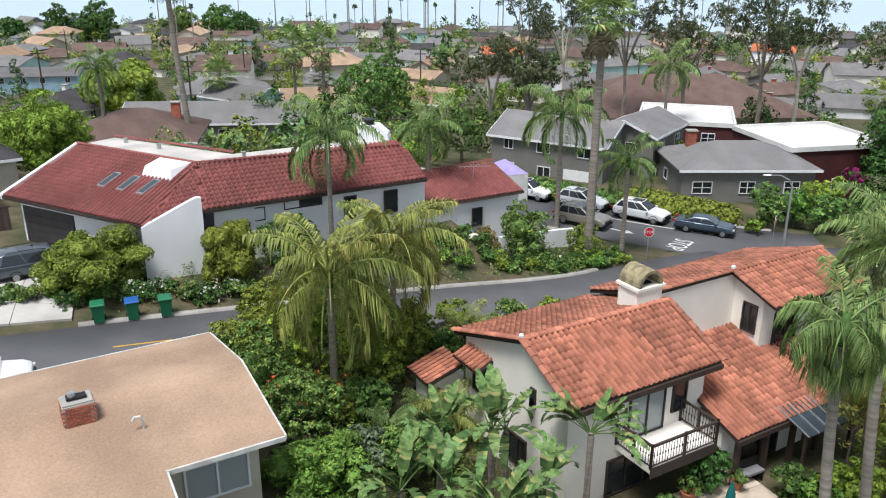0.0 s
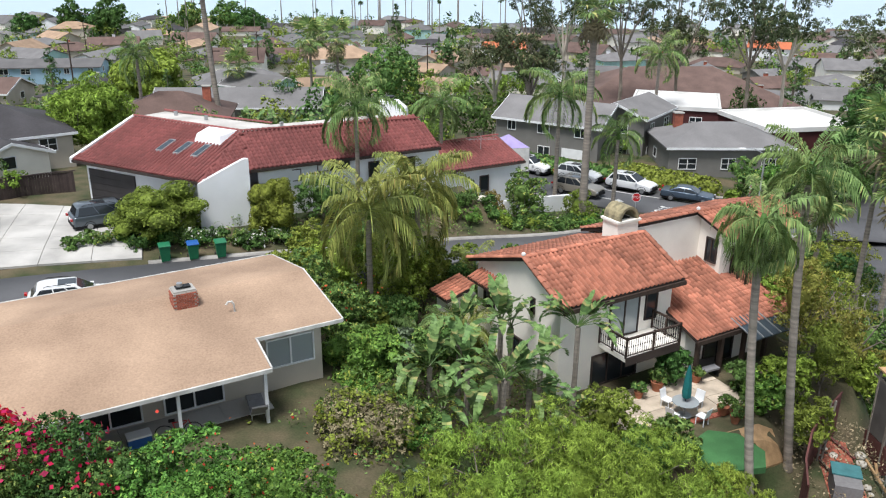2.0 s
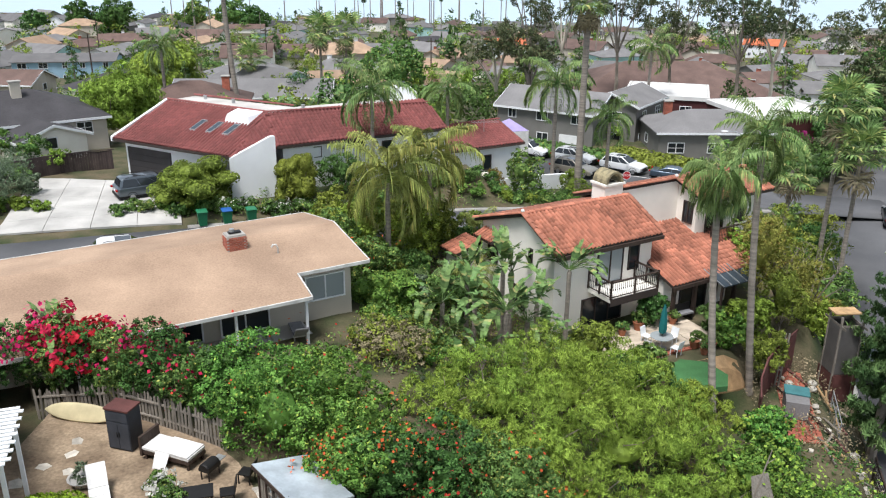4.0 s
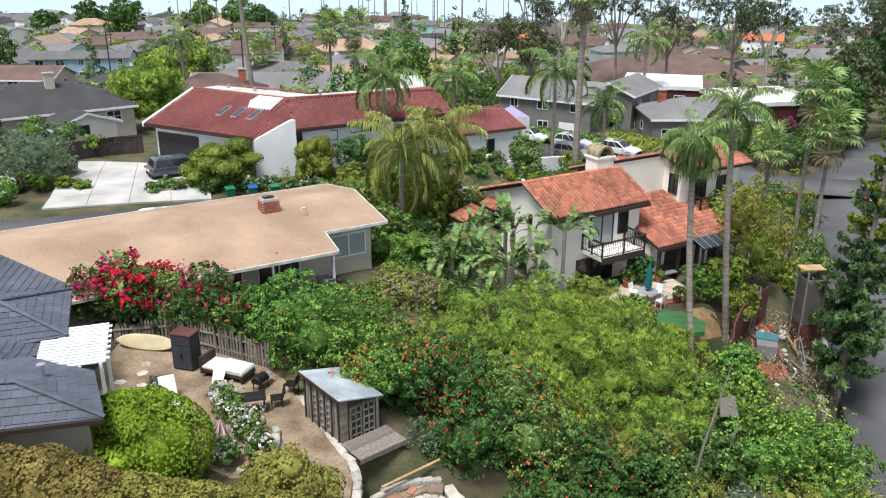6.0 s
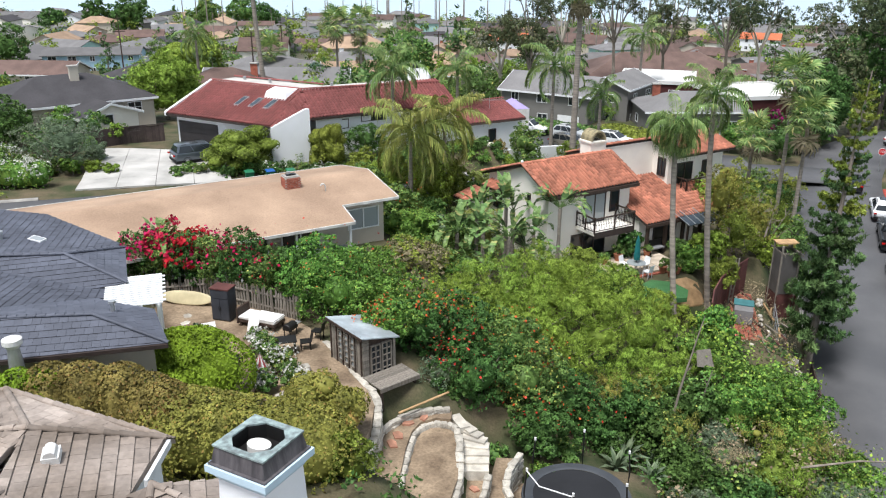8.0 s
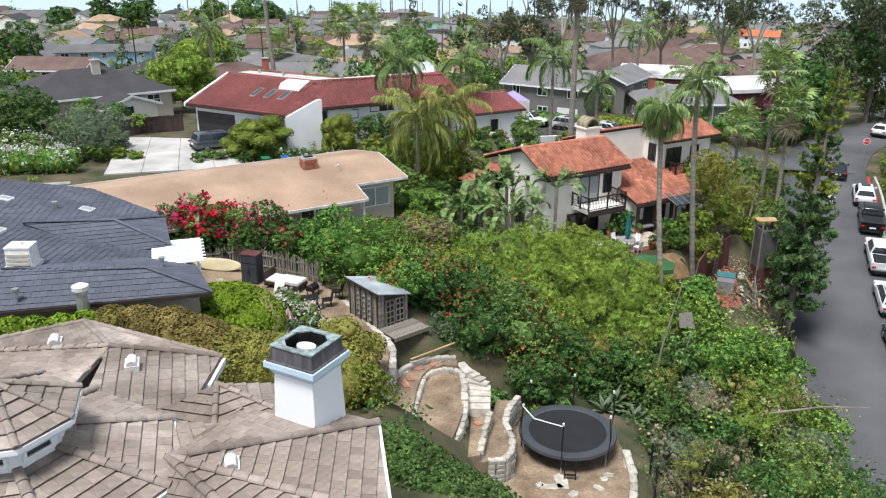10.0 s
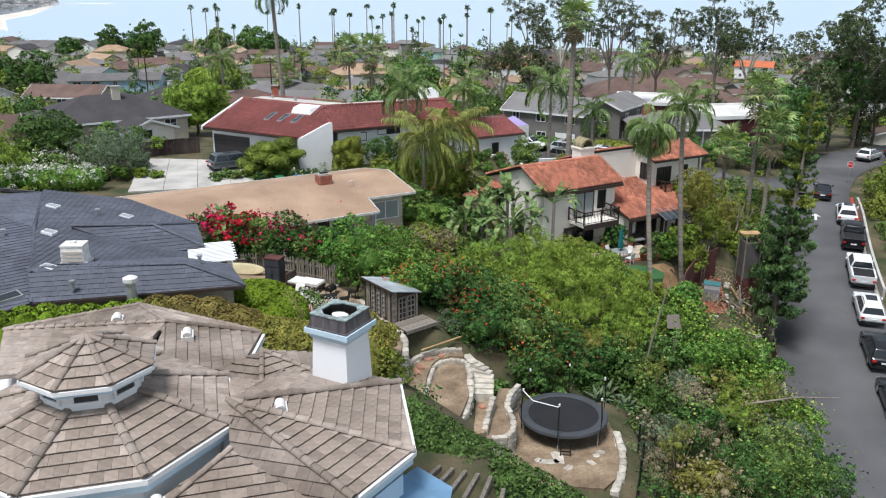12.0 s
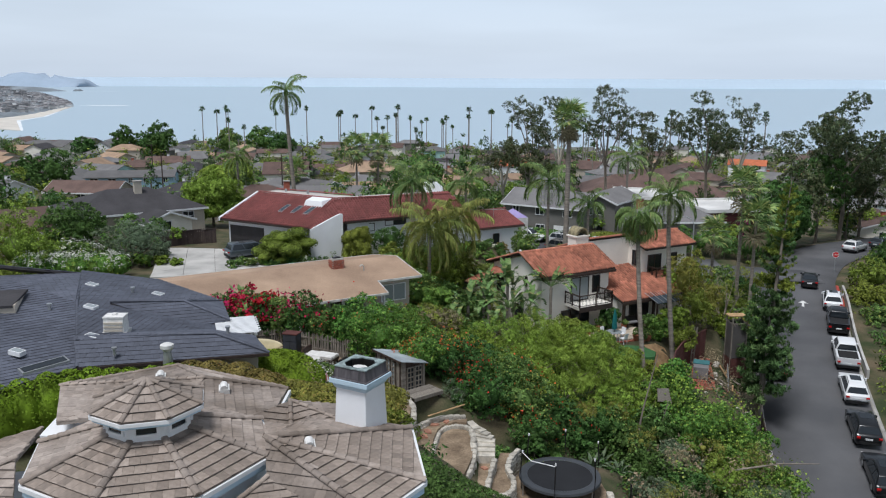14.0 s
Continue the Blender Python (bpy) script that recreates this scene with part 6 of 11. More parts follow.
rr = random.Random(4)
for i in range(17):
    t = i / 16
    x, y = -27 + 13.5 * t + rr.uniform(-0.4, 0.4), 33.3 + 4.0 * t + rr.uniform(-0.3, 1.0)
    fl = 0.45 < t < 0.95
    S("bank_shrub", "low leafy shrub with white flowers" if fl else "low leafy shrub on the bank", "shrub", x, y, gz(x, y) + 0.45, rr.uniform(0.65, 1.05), rr.uniform(0.45, 0.7), rr.choice(["leaf_mid", "leaf_ivy", "leaf_dark"]), 0.2, 0.55, petals="petal_white" if fl else None, petal_n=60, k=5, cap=1500, group="shrubs on the street bank")
for i in range(46):
    t = i / 45
    x, y = -9 + 18.6 * t + rr.uniform(-0.3, 0.3), 42.7 + 8.6 * t + rr.uniform(-1.2, 1.4)
    S("bank_shrub", "low bright green garden shrub on the bank", "shrub", x, y, gz(x, y) + 0.35, rr.uniform(0.55, 0.95), rr.uniform(0.35, 0.6), rr.choice(["leaf_mid", "leaf_ivy", "leaf_lime", "leaf_dark"]), 0.2, 0.6, k=5, cap=1300, group="shrubs on the street bank")

# between the bungalow and the stucco house
S("umbrella_tree", "domed dark green umbrella tree beside the bungalow window", "tree", -5.6, 17.7, 1.7, 2.15, 1.45, "leaf_ivy", 0.2, 0.42, trunk=0.1, cap=16000, k=7, droop=0.6, tight=True)
S("flowering_shrub", "dark green shrub dotted with orange-red flowers between the houses", "shrub", -7.2, 21.8, 1.9, 1.7, 1.5, "leaf_mid", 0.19, 0.5, trunk=0.08, cap=12000, k=10, petals="petal_orange", petal_n=60)
for x, y, z, r, rz, lf in ((-9.7, 23.8, 2.3, 1.9, 1.9, "leaf_mid"), (-11.3, 26.4, 1.9, 1.7, 1.7, "leaf_olive"), (-5.1, 26.6, 2.3, 1.6, 2.5, "leaf_lime"), (-3.9, 28.6, 1.7, 1.3, 1.9, "leaf_olive"), (-8.5, 27.6, 2.1, 1.8, 2.1, "leaf_lime"), (-10.6, 29.4, 1.9, 1.6, 1.9, "leaf_olive"), (-6.4, 23.4, 1.1, 1.3, 1.2, "leaf_olive"), (-3.3, 20.8, 0.6, 1.2, 0.9, "leaf_mid"), (-4.7, 20.4, 0.9, 1.1, 0.9, "leaf_grey"),
                           (-6.4, 30.8, 1.5, 1.6, 1.6, "leaf_olive"), (-8.6, 31.6, 1.7, 1.6, 1.6, "leaf_mid"), (-4.0, 13.6, 1.2, 1.5, 1.0, "leaf_mid"), (0.7, 33.4, -0.3, 1.2, 0.8, "leaf_lime"), (-2.2, 30.2, 0.4, 1.1, 1.0, "leaf_mid"), (-0.4, 28.8, 0.4, 1.2, 1.0, "leaf_mid"), (5.0, 38.5, -1.6, 1.4, 0.9, "leaf_lime"), (-2.2, 22.6, 0.3, 1.1, 0.8, "leaf_dark"), (-5.0, 24.4, 0.8, 1.1, 1.0, "leaf_mid")):
    S("garden_shrub", {"leaf_dark": "dense dark green leafy tree", "leaf_mid": "dense mid-green garden shrub", "leaf_grey": "low grey-green shrub", "leaf_olive": "tall olive-green shrub", "leaf_lime": "tall light green bush with fine leaves"}[lf] + " between the houses", "shrub", x, y, z, r, rz, lf, 0.19, 0.5, trunk=0.08, cap=13000, k=12)
feather_palm(-6.5, 25.0, 6.0, "gold", 1.2, 0.16, 22, label="yellowing queen palm with long drooping fronds")
feather_palm(-4.3, 28.2, 6.4, "gold", 1.1, 0.15, 22, label="yellowing queen palm with long drooping fronds")
for x, y, s in ((-1.2, 31.6, 0.62), (0.2, 31.0, 0.5), (-1.4, 24.8, 0.62), (-3.9, 23.4, 0.55), (-2.6, 25.2, 0.45)):
    feather_palm(x, y, gz(x, y) + 1.3, "gold" if s > 0.6 else "queen", s, 0.1, 20, label="low bushy palm with arching feather fronds")
feather_palm(-10.3, 43.4, 7.9, "queen", 1.15, 0.16, 18)
feather_palm(-5.0, 54.5, 6.2, "queen", 1.1, 0.16, 17)
feather_palm(5.3, 60.3, 6.2, "queen", 1.35, 0.19, 18)
feather_palm(9.8, 53.4, 4.2, "queen", 1.0, 0.17, 15)
fan_palm(7.1, 51.8, 14.6, 1.6, 0.3, 34, skirt=16)
feather_palm(19.2, 90, 6.4, "queen", 1.25, 0.2, 14)
feather_palm(-33.8, 79, 16.8, "queen", 1.25, 0.3, 16, lean=(1.2, 0))
feather_palm(-41.2, 77, 7.0, "queen", 1.15, 0.2, 16)
feather_palm(9.9, 14.8, 9.1, "mop", 0.72, 0.17, 26, lean=(1.1, -1.4), label="slender queen palm with a drooping mop of fronds")
feather_palm(12.7, 18.5, 10.2, "queen", 0.88, 0.18, 24, lean=(1.0, -0.5), label="slender queen palm with feathery arching fronds")
fan_palm(22.6, 34.5, 9.2, 1.5, 0.17, 28)
fan_palm(23.4, 32.6, 6.4, 1.5, 0.17, 28)
fan_palm(20.6, 36.5, 4.2, 1.3, 0.17, 24)
for x, y, cz, s in ((-29.5, 112, 5.8, 2.2), (-25.3, 112, 5.9, 2.2), (-26, 115, 1.0, 1.5), (-45, 125, -0.5, 2.4)):
    fan_palm(x, y, cz, s, 0.22, 24)
for x, y, zb, s, c in ((0.4, 18.7, 2.8, 1.0, 18), (-2.65, 17.0, 1.4, 0.95, 15), (0.6, 15.6, 1.7, 0.95, 16), (2.2, 17.7, 1.2, 0.8, 11), (-1.0, 17.2, 1.5, 0.95, 15), (-1.5, 19.6, 2.2, 0.9, 15), (1.7, 16.4, 0.8, 0.85, 11), (-3.7, 15.8, 0.2, 0.8, 10), (-0.4, 14.4, 0.2, 0.85, 12),
                       (2.7, 15.8, 0.1, 0.8, 10), (-1.9, 15.2, 0.4, 0.85, 11), (0.9, 20.3, 1.9, 0.85, 11), (3.9, 19.3, 2.5, 0.85, 18), (-17.4, 6.9, 4.0, 0.68, 13)):
    paddle_plant(x, y, zb, s, c, 0.4)
for x, y in ((-22, 57), (-20.4, 58.4), (-18.8, 57.0), (-17.2, 58.4), (-15.6, 57.2), (-14.2, 58.8), (-23.2, 58.8), (-16.0, 60.4)):
    paddle_plant(x, y, 2.2 + 0.4 * math.sin(x * 2.3), 0.95, 11, 1.2, label="clump of broad paddle leaves behind the red roof")

for x, y, z, r, lf in ((-1.6, 34.4, 0.2, 1.2, "leaf_olive"), (1.4, 35.8, -0.2, 1.1, "leaf_mid"), (3.4, 37.2, -0.6, 1.0, "leaf_lime"), (-4.2, 32.8, 0.6, 1.3, "leaf_mid"), (-6.8, 33.2, 0.8, 1.0, "leaf_olive"), (-9.6, 31.6, 0.9, 1.1, "leaf_mid"), (-46, 33.6, 1.6, 1.5, "leaf_mid"), (-43.6, 35.2, 1.5, 1.2, "leaf_ivy"), (-49.5, 35.8, 1.8, 1.7, "leaf_olive"), (-36.2, 37.4, 1.3, 1.1, "leaf_grey"), (-38.2, 39.4, 1.4, 1.2, "leaf_mid"), (-52.5, 31.0, 1.8, 1.8, "leaf_mid"), (-55.5, 33.6, 2.0, 2.0, "leaf_dark"), (-47.5, 24.2, 1.9, 1.5, "leaf_mid"), (-44.0, 22.4, 1.8, 1.3, "leaf_olive"), (-34, 13.5, 2.2, 1.5, "leaf_mid"), (-30.5, 11.8, 2.2, 1.4, "leaf_ivy"), (-36.5, 16.0, 2.0, 1.3, "leaf_olive")):
    S("garden_shrub", {"leaf_mid": "dense mid-green shrub by the street", "leaf_ivy": "glossy bright green shrub by the street", "leaf_olive": "olive-green shrub by the street", "leaf_lime": "light green shrub by the street", "leaf_grey": "silver-green shrub by the street", "leaf_dark": "dark green shrub by the street"}[lf], "shrub", x, y, z, r, r * 0.8, lf, 0.22, 0.5, cap=3500)
for x, y, r, lf in ((-3.0, 12.6, 0.9, "leaf_ivy"), (-1.8, 12.0, 0.8, "leaf_lime"), (-4.6, 13.6, 0.8, "leaf_ivy"), (-6.2, 13.4, 0.7, "leaf_mid"), (-2.6, 14.4, 0.9, "leaf_mid"), (-5.4, 15.0, 0.8, "leaf_ivy"), (-7.6, 8.6, 0.9, "leaf_mid"), (-9.4, 8.2, 0.8, "leaf_dark"), (-11.2, 8.4, 0.8, "leaf_mid"), (-6.8, 9.8, 0.6, "leaf_lime"), (-2.2, 10.0, 0.8, "leaf_grey")):
    S("low_shrub", {"leaf_ivy": "low fresh green ground cover by the porch", "leaf_lime": "low light green ground cover by the porch", "leaf_mid": "low green shrub by the porch", "leaf_dark": "low dark green shrub by the porch", "leaf_grey": "low spiky silver-green plant by the path"}[lf], "shrub", x, y, gz(x, y) + r * 0.35, r, r * 0.55, lf, 0.17, 0.5, cap=2200, k=6)
def plumes(x, y, z, r, rz):
    """Upright feathery tufts of uneven size over a dome, with gaps between them."""
    pr, z0, out = np.random.default_rng(int(abs(x) * 10 + y * 100)), gz(x, y), []
    for i in range(15):
        u, b = math.sqrt((i + 0.5) / 15), i * 2.4 + pr.uniform(-0.4, 0.4)
        s = pr.uniform(0.17, 0.27) * r
        out.append((r * 0.92 * u * math.cos(b), r * 0.92 * u * math.sin(b), z - z0 + rz * (0.95 * math.sqrt(1 - 0.86 * u * u) - 0.62 + pr.uniform(-0.3, 0.16)), s, s, s * pr.uniform(1.2, 1.8)))
    out.append((0, 0, z - z0 - rz * 0.55, r * 0.5, r * 0.5, rz * 0.35))
    return out


# feathery trees, ivy mound, flowering hedges of the back garden
for x, y, z, r, rz in ((0.2, 10.6, 1.1, 2.9, 2.0), (3.2, 11.4, 1.2, 2.8, 2.1), (5.6, 9.0, 0.0, 2.8, 2.1), (2.4, 8.0, 0.5, 2.5, 1.8), (8.2, 10.6, -1.0, 2.5, 1.9), (-1.8, 8.0, 1.3, 2.0, 1.6), (6.2, 12.8, 0.0, 2.4, 1.7), (9.6, 7.6, -2.2, 2.2, 1.7), (4.0, 5.6, -0.6, 2.2, 1.7), (0.8, 5.4, 0.8, 2.0, 1.7), (7.4, 5.6, -1.8, 2.2, 1.6), (3.4, 13.4, 0.2, 1.8, 1.3), (9.8, 12.6, -1.2, 1.8, 1.3)):
    S("feathery_tree", "feathery yellow-green wattle with fine soft foliage", "tree", x, y, z, r, rz, "leaf_lime", 0.25, 0.15, trunk=0.09, cap=15000, cover=2.6, upward=0.7, droop=-1.5, group="wattles on the slope",
      lobes=plumes(x, y, z, r, rz))
for x, y, z, r, rz in ((-7.4, 3.2, 3.4, 2.0, 2.1), (-5.0, 2.0, 3.0, 1.6, 1.8), (-9.0, 5.0, 3.6, 2.0, 2.0), (-6.2, 5.6, 3.2, 1.8, 1.7), (-4.6, 4.6, 2.4, 1.8, 1.4)):
    S("ivy_mound", "dense mound of bright green creeper", "creeper", x, y, z, r, rz, "leaf_ivy", 0.15, 0.62, cap=13000, k=16, petals="petal_orange", petal_n=40, petal_size=0.11)
S("ivy_mound", "creeper spilling over the shed roof", "creeper", -4.5, 0.1, 3.45, 1.35, 0.75, "leaf_ivy", 0.15, 0.62, ry=1.0, cap=6000, k=9, petals="petal_orange", petal_n=160, petal_size=0.11)
S("dry_shrub", "brown-flowered round dry shrub", "shrub", -4.7, 12.0, 1.5, 2.1, 1.5, "leaf_dry", 0.15, 0.45, cap=16000, k=11, petals="leaf_olive", petal_n=2600, petal_size=0.12)
for i in range(7):
    t = i / 6
    x, y = -18.6 + 8.9 * t, 6.6 - 1.5 * t
    S("bougainvillea", "dark green climber hedge with crimson bracts" if i < 5 else "dark green climber hedge along the fence", "hedge", x, y, 3.7 + 0.25 * math.sin(i * 2.1), 1.45, 1.6, "leaf_mid" if i % 2 else "leaf_dark", 0.14, 0.6, cap=9500, petals="petal_red" if i < 6 else None, petal_n=[260, 950, 1150, 330, 110, 130, 0][i], petal_size=0.19,
      petal_side=lambda c: c[:, 2] > c[:, 2].mean() - 0.2, group="climber hedge along the fence")
for x, y, z, r, rz, pn in ((-3.3, 1.2, 2.7, 1.7, 1.5, 260), (-1.6, 2.4, 2.0, 1.9, 1.6, 260), (-0.6, -0.2, 1.2, 2.0, 1.8, 320), (1.4, 0.6, 0.6, 1.9, 1.7, 300), (3.2, 1.0, -0.6, 1.8, 1.4, 160), (0.9, 2.8, 1.2, 1.9, 1.5, 120), (4.8, 1.4, -1.6, 1.6, 1.1, 90), (2.2, -1.6, -0.6, 1.4, 1.2, 60)):
    S("flowering_hedge", "tangled green hedge dotted with orange-red flowers", "hedge", x, y, z, r, rz, "leaf_mid" if pn in (120, 300) else "leaf_dark", 0.17, 0.55, cap=10000, petals="petal_orange", petal_n=int(pn * 0.55), petal_size=0.12, group="flowering hedge of the slope")
S("small_tree", "small silvery tree on the terrace", "tree", -2.5, -1.0, 1.5, 0.9, 1.0, "leaf_grey", 0.16, 0.35, trunk=0.05, cap=1500, cover=0.9)
for x, y, z, r, rz, lf in ((12.0, 5.2, -3.0, 2.3, 1.7, "leaf_ivy"), (14.4, 7.4, -3.4, 2.4, 1.7, "leaf_ivy"), (15.6, 4.4, -4.6, 2.3, 1.8, "leaf_ivy"), (11.4, 8.8, -2.2, 2.0, 1.5, "leaf_ivy"), (17.0, 8.8, -5.0, 2.0, 1.6, "leaf_ivy"), (9.8, 4.6, -2.6, 1.8, 1.4, "leaf_dark"), (17.6, 3.6, -6.4, 2.0, 1.8, "leaf_ivy"), (12.6, 11.2, -1.6, 1.5, 1.4, "leaf_ivy"),
                           (8.0, 2.0, -2.6, 1.6, 1.1, "leaf_dark"), (10.6, 1.4, -3.4, 1.8, 1.2, "leaf_grey"), (13.2, 1.6, -4.2, 1.9, 1.3, "leaf_olive"), (8.6, -0.8, -2.9, 1.5, 1.1, "leaf_dark"), (10.6, -2.2, -3.4, 1.7, 1.3, "leaf_dark"), (16.0, 0.6, -5.6, 2.0, 1.5, "leaf_grey"), (8.4, -4.0, -2.8, 1.4, 1.2, "leaf_grey"),
                           (14.6, -2.8, -4.9, 2.7, 2.3, "leaf_mid"), (12.4, -5.4, -4.2, 2.2, 1.9, "leaf_dark"), (17.2, -1.6, -6.4, 2.2, 2.0, "leaf_dark"), (16.6, -6.4, -6.6, 2.6, 2.3, "leaf_dark"), (13.8, -9.6, -5.6, 2.6, 2.2, "leaf_olive"), (10.0, -7.0, -3.6, 1.6, 1.4, "leaf_gold"), (18.6, -4.6, -8.4, 2.0, 1.7, "leaf_mid"), (9.0, -10.6, -3.6, 2.0, 1.5, "leaf_dark"), (17.8, -11.5, -8.6, 2.6, 2.2, "leaf_mid"), (18.4, 6.0, -7.2, 1.5, 1.3, "leaf_olive"), (6.6, 3.0, -1.9, 1.5, 1.1, "leaf_dark")):
    S("slope_shrub", {"leaf_ivy": "rampant bright green creeper over the slope", "leaf_mid": "dense rounded green bush on the slope", "leaf_dark": "dense dark green bush on the slope", "leaf_grey": "silver-green spiky scrub on the slope", "leaf_olive": "yellow-green scrub with dry vines", "leaf_gold": "yellow-leaved vine shrub on the slope"}[lf], "shrub", x, y, z, r, rz, lf, (0.18 if y > 0 else 0.15) if lf != "leaf_grey" else 0.24, 0.6 if lf != "leaf_grey" else 0.2, cap=10500, petals={"leaf_ivy": "leaf_lime", "leaf_mid": "leaf_olive", "leaf_dark": "leaf_mid", "leaf_grey": "leaf_dry", "leaf_olive": "leaf_dry", "leaf_gold": "leaf_dry"}[lf], petal_n=300, petal_size=0.16, group="scrub on the road slope")

for x, y, z, r, lf in ((0.2, -2.0, -0.3, 0.8, "leaf_mid"), (-1.5, -0.9, 0.4, 0.7, "leaf_dark"), (3.4, -1.4, -1.2, 0.9, "leaf_mid"), (5.4, 0.9, -1.9, 1.1, "leaf_dark"), (2.2, -2.9, -0.9, 0.7, "leaf_ivy")):
    S("low_shrub", "low leafy shrub at the foot of the hedge", "shrub", x, y, gz(x, y) + r * 0.4, r, r * 0.6, lf, 0.17, 0.5, cap=2500, k=6)
S("small_tree", "open olive-green small tree before the patio", "tree", 5.2, 16.9, -0.3, 1.4, 1.3, "leaf_olive", 0.18, 0.4, trunk=0.06, cap=9000, k=9)

# dry vines and yellowing creepers tangled over the slope
for x, y, z, r, rz, lf in ((8.6, 1.0, -1.9, 1.1, 1.0, "leaf_gold"), (10.4, -0.6, -2.4, 1.2, 0.9, "leaf_dry"), (12.6, 2.6, -2.9, 1.2, 1.0, "leaf_gold"), (9.0, -5.6, -2.4, 1.2, 1.2, "leaf_gold"), (11.2, -4.2, -2.9, 1.0, 1.1, "leaf_dry"), (15.4, 2.8, -3.8, 1.0, 1.2, "leaf_gold"), (16.6, 4.0, -4.4, 0.8, 1.6, "leaf_dry"), (7.6, -8.0, -2.2, 1.0, 0.9, "leaf_dry"), (5.4, 2.4, -0.7, 0.9, 0.7, "leaf_gold"), (7.4, 3.6, -1.2, 0.9, 0.8, "leaf_gold"), (13.6, -0.4, -3.5, 1.1, 0.9, "leaf_lime"), (10.6, -8.4, -3.0, 1.3, 1.0, "leaf_dry")):
    S("dry_vine", "tangle of yellowing vines over the scrub" if lf != "leaf_dry" else "tangle of dry brown stems over the scrub", "vine", x, y, z, r, rz, lf, 0.2, 0.16, cap=1800, cover=0.8, k=7, droop=1.4, group="vines on the slope")

# low creeping growth over the open soil of gardens and slope
def ground_cover(label, x0, x1, y0, y1, n, leaf, size, seed, clear=()):
    rng = np.random.default_rng(seed)
    m = n // 14
    px, py = rng.uniform(x0, x1, m), rng.uniform(y0, y1, m)
    keep = np.ones(m, bool)
    for line, w in LINES.values():
        for i in range(0, len(line), 2):
            keep &= (px - line[i, 0]) ** 2 + (py - line[i, 1]) ** 2 > (w / 2 + 0.9) ** 2
    for a, b, c, d in clear:
        keep &= ~((px > a) & (px < b) & (py > c) & (py < d))
    px, py = px[keep], py[keep]
    pz = ground_z(px, py, False)
    r = rng.uniform(0.3, 0.75, len(px))
    v, f = leaf_cloud(rng, np.stack([px, py, pz, r, r, r * 0.55], 1), n, size, 0.5, 0, 1.2)
    tagged(new("ground_cover", mesh_np("ground_cover", v, f, M[leaf])), label, "plants", kind="stuff")


YARDS = [(5, 13.5, 16.5, 25), (13.5, 20.5, 12.5, 22)]
ground_cover("low green garden growth between the houses", -9.5, 5, 9.5, 36, 15000, "leaf_mid", 0.16, 1, YARDS + [(-9.6, -6.6, 13, 24), (-2.9, -1.2, 8, 11), (-9.2, -5.4, 8.4, 12.6)])
ground_cover("low light green garden growth between the houses", -9.5, 5, 9.5, 36, 7000, "leaf_olive", 0.16, 2, YARDS + [(-9.6, -6.6, 13, 24), (-2.9, -1.2, 8, 11), (-9.2, -5.4, 8.4, 12.6)])
ground_cover("dark creeping scrub over the road slope", 4.5, 20, -22, 13, 26000, "leaf_dark", 0.17, 3, YARDS + [(0, 6.6, -11, 0)])
ground_cover("yellow-green creeping scrub over the road slope", 5.5, 20, -22, 13, 6000, "leaf_olive", 0.17, 4, YARDS + [(0, 7.0, -11, 0)])
ground_cover("leafy border plants along the street bank", -24, 12, 34, 53, 14000, "leaf_mid", 0.19, 5)
ground_cover("mixed low scrub on the open ground by the houses", -60, -24, 8, 36, 9000, "leaf_olive", 0.22, 6, [(-40, -21, 26, 44)])
ground_cover("dry weeds among the building scrap", 13.8, 20, 12, 21.5, 2600, "leaf_dry", 0.13, 7)
ground_cover("rough green verge beyond the guard wall", 30, 62, -10, 62, 11000, "leaf_olive", 0.3, 8)
ground_cover("scrubby garden ground round the near house", -30, 16, -45, -8, 12000, "leaf_dark", 0.2, 9, [(-19, 0.5, -28, -11), (0, 7, -11, -2)])

# clipped hedges round the near houses
rng0 = np.random.default_rng(3)


def hedge_run(name, label, pts, w, h, leaf, size=0.15, cap=14000, cover=1.6):
    """A clipped hedge: lobes strung along a line of (x, y, top)."""
    line = densify(pts, 0.8)
    x0, y0 = line[len(line) // 2, :2]
    z0 = gz(x0, y0)
    lob = [(px - x0, py - y0, pz - z0 - h * 0.55 + rng0.uniform(-0.1, 0.06), w * rng0.uniform(0.9, 1.1), w * rng0.uniform(0.9, 1.1), h * 0.56) for px, py, pz in line]
    return S(name, label, "hedge", x0, y0, z0 + 1.0, w, h / 2, leaf, size, 0.55, lobes=lob, cap=cap, cover=cover, upward=0.6, tight=True, petals="petal_white" if name == "flowering_hedge" else None, petal_n=2600, petal_size=0.12)


hedge_run("clipped_hedge", "clipped dark green hedge below the brown roof", [(-3.5, -12.3, 3.0), (-0.7, -14.5, 2.65), (2.0, -16.4, 2.2), (5.4, -18.6, 1.5), (9, -21.0, 0.5)], 2.05, 3.8, "leaf_dark", 0.135, 60000, 2.8)
hedge_run("clipped_hedge", "golden-green clipped hedge between two roofs", [(-22.4, -13.4, 5.9), (-19.6, -11.0, 5.95), (-17.0, -10.3, 5.95), (-14.6, -9.6, 5.9)], 0.95, 3.0, "leaf_clipped", 0.115, 28000, 2.8)
hedge_run("clipped_hedge", "bronze-green clipped hedge between two roofs", [(-14.4, -9.5, 6.0), (-12.2, -9.0, 5.85), (-10.6, -9.3, 5.45)], 1.2, 2.6, "leaf_bronze", 0.115, 24000, 2.6)
